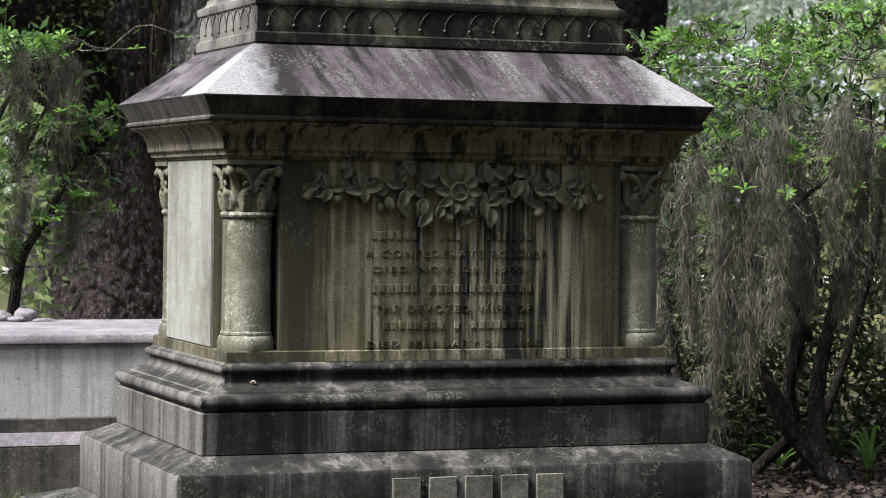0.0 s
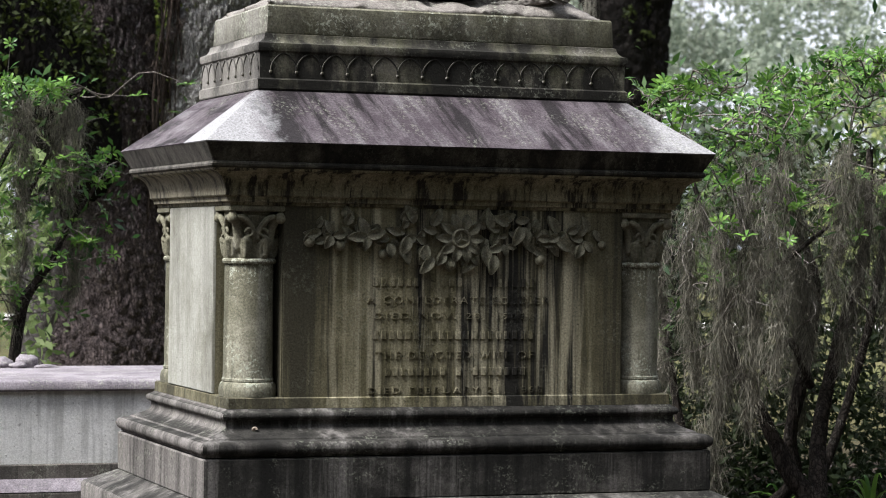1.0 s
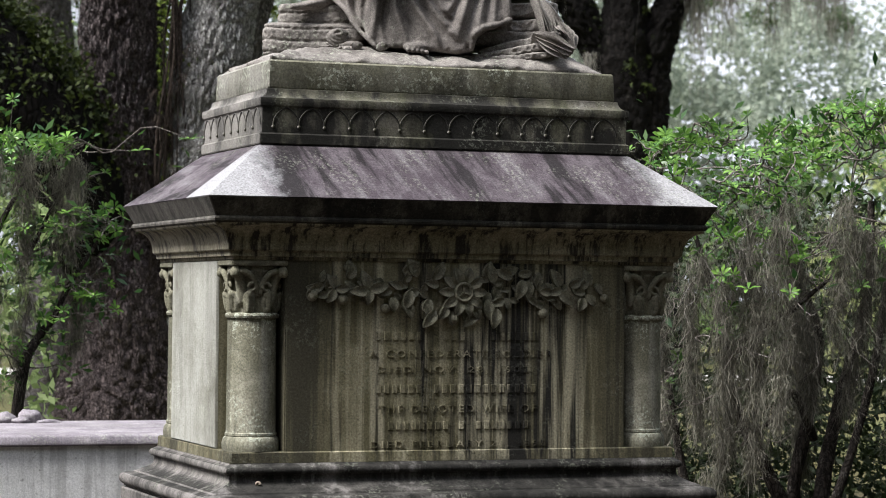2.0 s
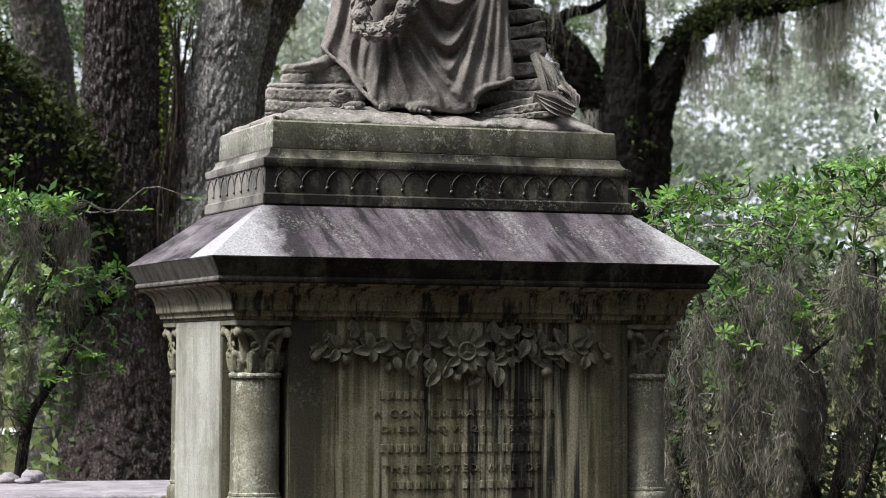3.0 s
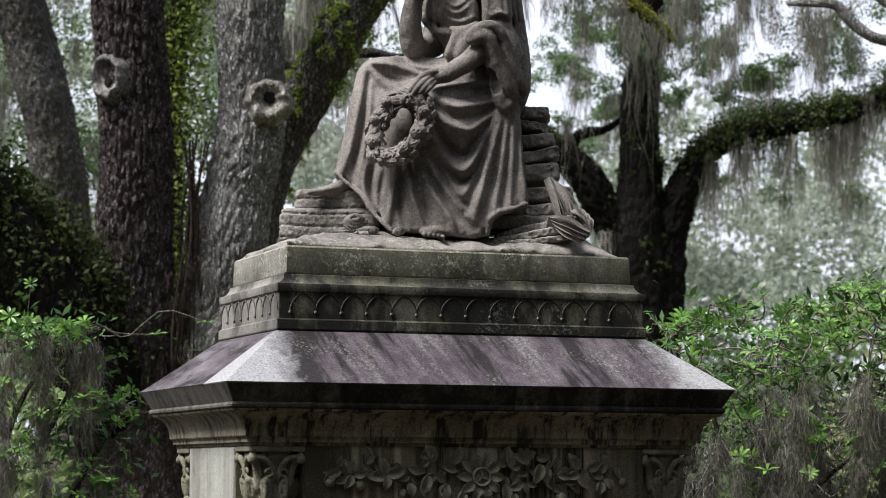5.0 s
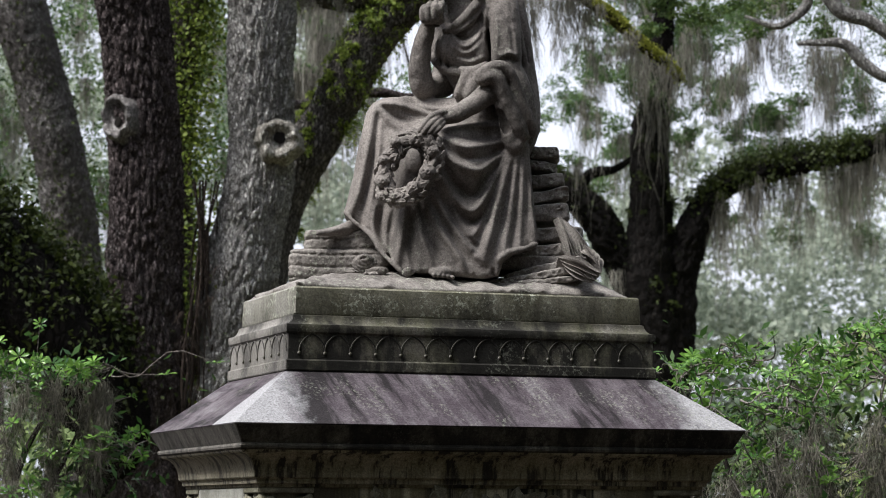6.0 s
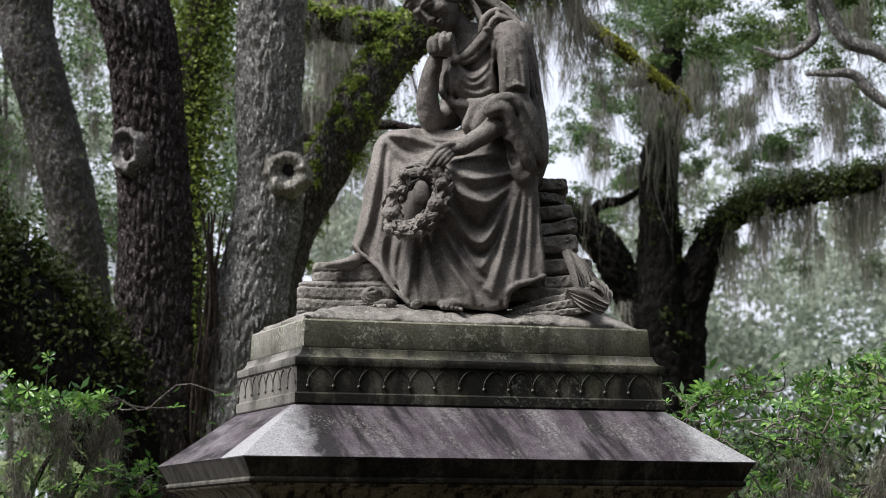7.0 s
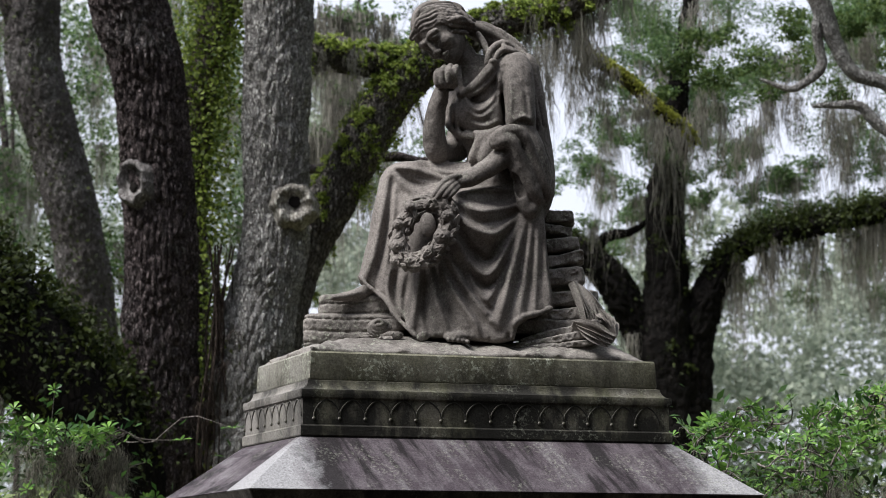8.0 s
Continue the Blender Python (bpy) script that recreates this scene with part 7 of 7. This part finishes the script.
# Unseen trees added on the other sides block low light, less to the west.
ringed = []
for n in range(1500):
    a = rng.uniform(0, 2 * math.pi)
    x, y = math.cos(a), math.sin(a)
    open_side = max(0.0, -x) ** 2
    if x * 0.329 + y * 0.944 > 0.72:
        continue
    far = rng.uniform(20, 30) + 10 * open_side
    ringed.append((far * x, far * y, 24 * rng.random() ** 0.8 * (1 - 0.55 * open_side), rng.uniform(1.2, 2.4)))
# more unseen crowns, added west of the great oak to shade its stem
ringed += [tuple(c) for c in clumps_in(rng, 22, (-11, 8, 3.5), (-4.5, 15, 9), 0.8, 1.5)]
raw("surrounding_trees", *crown(np.array(ringed), 7, 1.4, rng, 1.4), m_oak_leaf, None, "trees that stand all round the plot")
tagged(bpy.data.objects["surrounding_trees"], category="woods", kind="stuff")
# unseen crowns of the great oak and its neighbours, added overhead to shade stems
for owner, org, spots in ((oak, O, ((-2.5, 10, 9.0, 3.0), (2.5, 9.0, 9.4, 3.2), (5.5, 8, 9.2, 2.6), (0, 13, 10, 3.2), (-1.0, 7.5, 8.8, 2.4), (-4.5, 9.5, 7.6, 2.2))), (near_oak, N, ((8, 9, 9.6, 3.0), (7, 6.5, 10, 2.6), (10.5, 7, 9, 3.0)))):
    cl = np.concatenate([np.concatenate([blob(rng, (x, y, z), (r, r, r * 0.35), 34), rng.uniform(0.35, 0.8, (34, 1))], 1) for x, y, z, r in spots]) - org
    raw("high_crown", *crown(cl, 26, 0.16, rng), m_oak_leaf, owner, "leafy crown overhead")

# ---- shrubs with whorled leaves ----
rng = np.random.default_rng(33)


def whorl(rng, n, size):
    """A whorl of narrow leaves at a twig's end, each folded along its middle rib, rising and spreading."""
    bm = bmesh.new()
    for i in range(n):
        a = 2 * math.pi * (i / n) + rng.normal() * 0.15
        lift = rng.uniform(0.1, 0.9)
        L, w = size * rng.uniform(0.75, 1.1), size * rng.uniform(0.31, 0.4)
        out = Vector((math.cos(a), math.sin(a), 0))
        across = Vector((-math.sin(a), math.cos(a), 0))
        rib, left, right = [], [], []
        for j in range(5):
            u = j / 4
            h = L * (math.sin(lift) * u - 0.35 * u * u * rng.uniform(0.4, 1.0))
            p = out * (0.008 + L * u * math.cos(lift * 0.7)) + Vector((0, 0, h))
            half = w / 2 * math.sin(math.pi * min(1, 0.05 + 0.95 * u) ** 1.5) ** 0.75 * (1 if u < 1 else 0)
            rib.append(bm.verts.new(p))
            left.append(bm.verts.new(p + across * half + Vector((0, 0, half * 0.35))))
            right.append(bm.verts.new(p - across * half + Vector((0, 0, half * 0.35))))
        for j in range(4):
            bm.faces.new((rib[j], rib[j + 1], left[j + 1], left[j]))
            bm.faces.new((right[j], right[j + 1], rib[j + 1], rib[j]))
    bmesh.ops.remove_doubles(bm, verts=bm.verts, dist=0.0002)
    return bm


WHORLS = [mesh_of("leaf_whorl", whorl(rng, int(rng.integers(6, 10)), s), m_leaf, 80) for s in (0.046, 0.052, 0.058, 0.05)]


def place_whorls(spots, owner, rng, meshes, tilt=0.55, most=300):
    """Whorls as objects of their own, the nearest first; those past the first hundreds are joined."""
    spots = sorted(spots, key=lambda q: q[1])
    rest = []
    for p in spots[most:]:
        me = meshes[int(rng.integers(0, len(meshes)))]
        co = np.empty(3 * len(me.vertices))
        me.vertices.foreach_get("co", co)
        turn = np.array(Euler((rng.normal() * tilt + 0.25, rng.normal() * tilt, rng.uniform(0, 6.28))).to_matrix())
        tri = np.array([f.vertices[:] for f in me.polygons if len(f.vertices) == 4])
        rest.append((co.reshape(-1, 3) @ turn.T * rng.uniform(0.75, 1.2) + p, tri))
    if rest:
        raw("further_leaves", *gather(rest), meshes[0].materials[0], owner)["kind"] = "stuff"
    for p in spots[:most]:
        ob = new("leaf_whorl", meshes[int(rng.integers(0, len(meshes)))])
        ob.parent = owner
        ob.matrix_basis = Matrix.LocRotScale(Vector(p), Euler((rng.normal() * tilt + 0.25, rng.normal() * tilt, rng.uniform(0, 6.28))), Vector((1, 1, 1)) * rng.uniform(0.75, 1.2))


def twig(a, b, r, rng, bend=0.12):
    a, b = np.array(a), np.array(b)
    L = np.linalg.norm(b - a)
    mid = [a + (b - a) * u + rng.normal(size=3) * L * bend for u in (0.3, 0.62)]
    mid[0][2] -= 0.06 * L
    return [(*a, r), (*mid[0], r * 0.8), (*mid[1], r * 0.6), (*b, r * 0.35)]


# The large shrub behind the monument's right side.
shrub = thing("large_shrub", "tall evergreen shrub, green on top, draped in grey moss", "shrub", at=(2.96, 2.6, 0))
S = np.array([2.96, 2.6, 0])
BASE_ROWS = [
    [(2.98, 2.32, -0.1, 0.08), (2.96, 2.32, 0.0, 0.07), (2.86, 2.36, 0.13, 0.058), (2.75, 2.40, 0.26, 0.048), (2.67, 2.44, 0.43, 0.039), (2.59, 2.47, 0.60, 0.033), (2.48, 2.52, 0.85, 0.025), (2.42, 2.6, 1.3, 0.018), (2.3, 2.7, 1.8, 0.01)],
    [(2.68, 2.75, -0.1, 0.04), (2.75, 2.73, 0.05, 0.032), (2.90, 2.67, 0.22, 0.034), (2.88, 2.68, 0.45, 0.035), (2.95, 2.66, 0.81, 0.031), (3.00, 2.65, 1.21, 0.026), (2.89, 2.70, 1.55, 0.02), (2.8, 2.75, 2.0, 0.012)],
    [(2.86, 2.36, 0.16, 0.05), (2.95, 2.5, 0.5, 0.04), (3.1, 2.6, 0.9, 0.034), (3.25, 2.6, 1.4, 0.026), (3.3, 2.65, 1.9, 0.016)],
    [(2.95, 2.6, 0.7, 0.022), (2.75, 2.45, 0.93, 0.02), (2.61, 2.42, 0.80, 0.013), (2.49, 2.42, 0.73, 0.008)],
    [(2.95, 2.7, 0.0, 0.03), (3.3, 2.9, 0.5, 0.025), (3.5, 2.9, 1.2, 0.02), (3.5, 2.8, 1.9, 0.012)],
    [(2.5, 2.9, 0.0, 0.03), (2.35, 2.9, 0.6, 0.024), (2.2, 2.85, 1.3, 0.018), (2.15, 2.85, 1.9, 0.01)],
    [(2.45, 2.6, 1.15, 0.016), (2.65, 2.4, 1.3, 0.014), (2.8, 2.3, 1.45, 0.01), (3.0, 2.25, 1.6, 0.006)],
]
for rows in BASE_ROWS:
    v, f = tube([tuple(np.array(r) - np.array([*S, 0])) for r in rows], 14, 44, 0.18, 9.0, rows[0][0])
    raw("stem", v, f, m_stem, shrub, smooth=True)

forks = [np.array(r[:3]) for rows in BASE_ROWS for r in rows if r[2] > 0.9]
spots, twigs = [], []


def sprout(n, low, high, keep):
    for _ in range(n * 4):
        p = rng.uniform(low, high)
        if not keep(p):
            continue
        spots.append(p)
        near = min(forks, key=lambda q: np.linalg.norm(q - p) + 0.4 * max(0, q[2] - p[2]))
        twigs.append(twig(near, p - np.array([0, 0, 0.004]), 0.006, rng))
        forks.append(near + (p - near) * 0.62 + rng.normal(size=3) * 0.02)
        if len(spots) >= keep.most:
            return


class Top:
    """Where leaves grow: along the top of the shrub, thinning downwards in hanging sprays."""

    def __init__(self, most):
        self.most = most

    def __call__(self, p):
        x, y, z = p
        ceiling = 2.2 + 0.14 * noise.noise(Vector((x * 2.2, y * 2.2, 1.0))) + 0.27 * (x - 2.0) / 1.2 - 0.22 * abs(y - 2.8)
        depth_in = ceiling - z
        if depth_in < 0:
            return False
        dense = math.exp(-((depth_in / (0.3 + 0.22 * noise.noise(Vector((x * 1.7, 5.0, y))))) ** 2))
        gap = noise.noise(Vector((x * 3.4, y * 3.4, z * 3.4))) > 0.02
        return gap and rng.random() < dense


sprout(1200, (1.95, 2.1, 1.15), (3.9, 3.3, 2.8), Top(640))
# a spray that hangs down beside the cornice, and a low one by the column
for c, n, spread in (((2.3, 2.25, 1.5), 18, (0.1, 0.1, 0.26)), ((2.5, 2.2, 1.62), 12, (0.14, 0.1, 0.12)), ((3.15, 2.2, 1.62), 16, (0.22, 0.1, 0.12)), ((3.5, 2.25, 1.55), 10, (0.15, 0.1, 0.12)), ((2.08, 2.6, 0.93), 7, (0.06, 0.08, 0.12)), ((2.75, 2.2, 1.6), 10, (0.25, 0.1, 0.12))):
    for _ in range(n):
        p = np.array(c) + rng.normal(size=3) * np.array(spread) * 0.7
        spots.append(p)
        twigs.append(twig(np.array(c) + np.array([0.12, 0.1, 0.12]), p, 0.005, rng))
raw("twig_tangle", *gather([tube([tuple(np.array(q) - np.array([*S, 0])) for q in t], 5, 9) for t in twigs]), m_twig, shrub, "grey twigs", smooth=True)["kind"] = "stuff"
place_whorls([p - S for p in spots], shrub, rng, WHORLS)
under = []
for p in spots:
    for _ in range(1):
        under.append(p - S + rng.normal(size=3) * np.array([0.12, 0.14, 0.1]) - np.array([0, -0.1, 0.08]))
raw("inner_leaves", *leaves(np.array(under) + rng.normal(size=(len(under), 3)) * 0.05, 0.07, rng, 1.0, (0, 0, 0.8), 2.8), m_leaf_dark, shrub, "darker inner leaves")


def drape(x, y, top, foot, wide, rng):
    """Anchors down one drape of moss: broad where it is caught among the twigs, thinner towards its ragged end."""
    out, dx, dy = [], 0.0, 0.0
    for z in np.arange(top, foot, -0.03):
        u = (top - z) / max(top - foot, 0.01)
        dx, dy = dx + rng.normal() * 0.008, dy + rng.normal() * 0.006
        w = wide * (1 - 0.65 * u) * (0.75 + 0.5 * noise.noise(Vector((x * 9, z * 6, y * 5))))
        for _ in range(2):
            out.append((x + dx + rng.normal() * w, y + dy + rng.normal() * w * 0.6, z))
    return out


def moss_drape(anchors, owner, rng, label):
    """Curly strands: longer ones that hang and short ones that curl out of the mass."""
    a = np.repeat(anchors, 28, 0) + rng.normal(size=(28 * len(anchors), 3)) * np.array([0.016, 0.016, 0.02])
    raw("hanging_moss", *strands(a, rng.uniform(0.04, 0.16, len(a)), 0.0024, rng, 5, 0.32), m_moss, owner, label)
    a = np.repeat(anchors, 16, 0) + rng.normal(size=(16 * len(anchors), 3)) * np.array([0.02, 0.02, 0.02])
    raw("moss_tangle", *strands(a, rng.uniform(0.02, 0.05, len(a)), 0.0022, rng, 4, 1.4, 0.7), m_moss, owner, "tangled moss")


anch = []
for x, y, top, foot, wide in (
    (2.04, 2.48, 1.62, 0.5, 0.05), (2.16, 2.31, 1.6, 0.75, 0.05), (2.26, 2.26, 1.5, 0.18, 0.075), (2.38, 2.21, 1.68, 0.55, 0.06), (2.52, 2.18, 1.78, 0.8, 0.06),
    (2.6, 2.61, 1.85, 1.0, 0.06), (2.74, 2.46, 1.9, 1.05, 0.06), (2.86, 2.16, 1.9, 1.15, 0.05), (2.98, 2.21, 1.72, 0.85, 0.07), (3.12, 2.16, 1.75, 0.72, 0.085),
    (3.24, 2.21, 1.72, 0.95, 0.07), (3.36, 2.26, 1.8, 0.6, 0.06), (3.48, 2.16, 1.95, 0.75, 0.07), (3.6, 2.36, 1.9, 0.5, 0.06), (2.45, 2.56, 1.5, 0.7, 0.05), (3.42, 2.56, 1.6, 0.35, 0.05), (2.9, 2.71, 1.4, 0.5, 0.05), (2.68, 2.21, 1.35, 0.9, 0.04),
):
    anch += drape(x, y, top, foot, wide, rng)
anch = np.array(anch) - S
some = anch[rng.integers(0, len(anch), 150)]
low_twigs = [tube([tuple(q) for q in twig(p, p + rng.normal(size=3) * np.array([0.16, 0.08, 0.13]), 0.004, rng, 0.2)], 5, 8) for p in some]
raw("twig_tangle", *gather(low_twigs), m_twig, shrub, "dead grey twigs", smooth=True)["kind"] = "stuff"
moss_drape(anch, shrub, rng, "separate drapes of grey hanging moss")
wisps = rng.uniform((2.0, 2.3, 1.45), (3.7, 3.0, 2.1), (50, 3)) - S
raw("hanging_moss", *tufts(wisps, 18, 0.02, 0.2, 0.004, rng, 8, 0.5), m_moss, shrub, "wisps of moss among the leaves")

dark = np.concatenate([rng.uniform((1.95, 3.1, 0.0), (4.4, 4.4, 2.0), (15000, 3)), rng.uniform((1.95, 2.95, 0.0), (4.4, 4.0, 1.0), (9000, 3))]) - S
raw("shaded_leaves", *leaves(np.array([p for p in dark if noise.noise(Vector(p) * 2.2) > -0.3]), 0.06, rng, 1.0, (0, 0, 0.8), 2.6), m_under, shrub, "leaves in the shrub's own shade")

# pale bare twigs that arch out of the front
for n in range(34):
    a = np.array([rng.uniform(2.15, 3.6), rng.uniform(2.2, 2.5), rng.uniform(1.0, 1.75)]) - S
    way = np.array([rng.normal() * 0.22, -0.06 + rng.normal() * 0.08, rng.normal() * 0.12])
    rows = [(*(a + way * u + np.array([0, 0, -0.16 * u * u]) + rng.normal(size=3) * 0.012), 0.0052 * (1 - 0.75 * u)) for u in np.linspace(0, 1.2, 6)]
    raw("bare_twig", *tube(rows, 6, 16), m_twig, shrub, smooth=True)

# The smaller shrub behind the tomb.
small = thing("small_shrub", "smaller evergreen shrub with moss and pale bare twigs behind the tomb", "shrub", at=(-0.6, 4.75, 0))
Q = np.array([-0.6, 4.75, 0])
forks = []
SMALL_ROWS = [
    [(-0.7, 4.8, -0.1, 0.05), (-0.68, 4.78, 0.5, 0.036), (-0.63, 4.74, 1.0, 0.03), (-0.56, 4.72, 1.15, 0.024), (-0.48, 4.69, 1.27, 0.018), (-0.40, 4.66, 1.45, 0.014), (-0.21, 4.60, 1.76, 0.008)],
    [(-0.7, 4.85, 0.2, 0.04), (-0.85, 4.9, 0.9, 0.03), (-0.8, 4.85, 1.6, 0.02), (-0.6, 4.8, 2.05, 0.01)],
    [(-0.85, 4.9, 0.9, 0.02), (-1.1, 4.8, 1.5, 0.016), (-1.2, 4.8, 2.0, 0.01)],
    [(-0.6, 4.8, 1.6, 0.012), (-0.45, 4.7, 1.95, 0.009), (-0.33, 4.65, 2.2, 0.005)],
]
for rows in SMALL_ROWS:
    v, f = tube([tuple(np.array(r) - np.array([*Q, 0])) for r in rows], 12, 36, 0.15, 9.0, rows[0][1])
    raw("stem", v, f, m_stem, small, smooth=True)
    forks += [np.array(r[:3]) for r in rows if r[2] > 0.9]
spots, twigs = [], []
for c, n, spread in (((-0.62, 4.7, 2.18), 46, (0.3, 0.16, 0.05)), ((-0.9, 4.75, 2.05), 30, (0.25, 0.15, 0.14)), ((-0.3, 4.6, 1.78), 26, (0.13, 0.1, 0.06)), ((-0.5, 4.65, 1.7), 22, (0.14, 0.12, 0.09)), ((-0.35, 4.6, 1.4), 24, (0.11, 0.1, 0.1)), ((-0.62, 4.7, 1.1), 16, (0.2, 0.1, 0.14)), ((-0.7, 4.7, 1.6), 14, (0.15, 0.1, 0.2))):
    for _ in range(n):
        p = np.array(c) + rng.normal(size=3) * np.array(spread) * 0.8
        spots.append(p)
        near = min(forks, key=lambda q: np.linalg.norm(q - p) + 0.4 * max(0, q[2] - p[2]))
        twigs.append(twig(near, p, 0.005, rng))
raw("twig_tangle", *gather([tube([tuple(np.array(q) - np.array([*Q, 0])) for q in t], 5, 9) for t in twigs]), m_twig, small, "pale bare twigs", smooth=True)["kind"] = "stuff"
place_whorls([p - Q for p in spots], small, rng, WHORLS)
under = np.array([p - Q + rng.normal(size=3) * 0.09 - np.array([0, -0.1, 0.05]) for p in spots for _ in range(3)])
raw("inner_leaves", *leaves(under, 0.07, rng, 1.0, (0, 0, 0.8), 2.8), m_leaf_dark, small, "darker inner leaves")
anch = []
for x, y, top, foot, wide in ((-0.38, 4.62, 2.12, 1.72, 0.05), (-0.5, 4.64, 2.14, 1.6, 0.06), (-0.66, 4.62, 2.1, 1.5, 0.05), (-0.82, 4.64, 2.1, 1.3, 0.05), (-0.34, 4.7, 1.5, 1.1, 0.03), (-0.84, 4.6, 1.6, 0.85, 0.05), (-0.62, 4.7, 1.4, 0.9, 0.04)):
    anch += drape(x, y, top, foot, wide, rng)
moss_drape(np.array(anch) - Q, small, rng, "drapes of pale grey hanging moss")
back = rng.uniform((-1.7, 5.2, 0.2), (-0.2, 7.0, 1.95), (4200, 3)) - Q
back = np.array([p for p in back if noise.noise(Vector(p) * 1.6) > -0.1])
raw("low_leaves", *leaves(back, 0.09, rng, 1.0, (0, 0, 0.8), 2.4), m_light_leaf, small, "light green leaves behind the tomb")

# Dead leaves, grass and strap-leaved plants on the ground.
lit = np.concatenate([rng.uniform((1.2, 0.8, 0), (4.5, 6.5, 0), (12000, 3)), rng.uniform((-3, 1.5, 0), (1.2, 6, 0), (1500, 3))])
lit[:, 2] = [0.012 + 0.03 * noise.noise(Vector((x, y, 0)) * 0.9) + 0.012 * noise.noise(Vector((x, y, 0)) * 3.5) + abs(rng.normal()) * 0.012 for x, y, _ in lit]
raw("leaf_litter", *leaves(lit, 0.045, rng, 0.4, (0, 0, 1), 1.7), m_litter, None, "brown fallen leaves covering the soil")
tagged(bpy.data.objects["leaf_litter"], category="leaves", kind="stuff")
gr = rng.uniform((-2.6, 2.1, 0), (-0.6, 2.76, 0), (2600, 3))
gv, gf = strands(gr, -rng.uniform(0.02, 0.07, len(gr)), 0.004, rng, 3, 0.3)
raw("grass", gv, gf, m_grass, None, "dry tufts of grass at the foot of the tomb")
tagged(bpy.data.objects["grass"], category="grass", kind="stuff")



def strap_plant(x, y, n, tall):
    """A clump of long arching leaves."""
    top = thing("strap_leaf_plant", "clump of long arching green strap leaves in the leaf litter", "plant", "strap-leaved plants", at=(x, y, 0))
    for i in range(n):
        a, reach, h = rng.uniform(0, 6.28), rng.uniform(0.08, 0.28), tall * rng.uniform(0.5, 1.1)
        rows = []
        for u in np.linspace(0, 1, 9):
            r = reach * u**1.5
            rows.append((r * math.cos(a), r * math.sin(a), h * (1.6 * u - 0.9 * u**2.4), 0.012 * (1 - u**3) + 0.001))
        p = np.array(rows)
        side = np.array([-math.sin(a), math.cos(a), 0])
        v = np.stack([p[:, :3] - side * p[:, 3:], p[:, :3] - np.array([0, 0, 0.004]), p[:, :3] + side * p[:, 3:]], 1).reshape(-1, 3)
        f = np.array([[3 * j + k, 3 * j + k + 1, 3 * j + k + 4, 3 * j + k + 3] for j in range(8) for k in (0, 1)])
        raw("leaf", v, f, m_leaf, top, smooth=True)


strap_plant(3.2, 2.42, 9, 0.36)
strap_plant(2.98, 2.95, 7, 0.26)
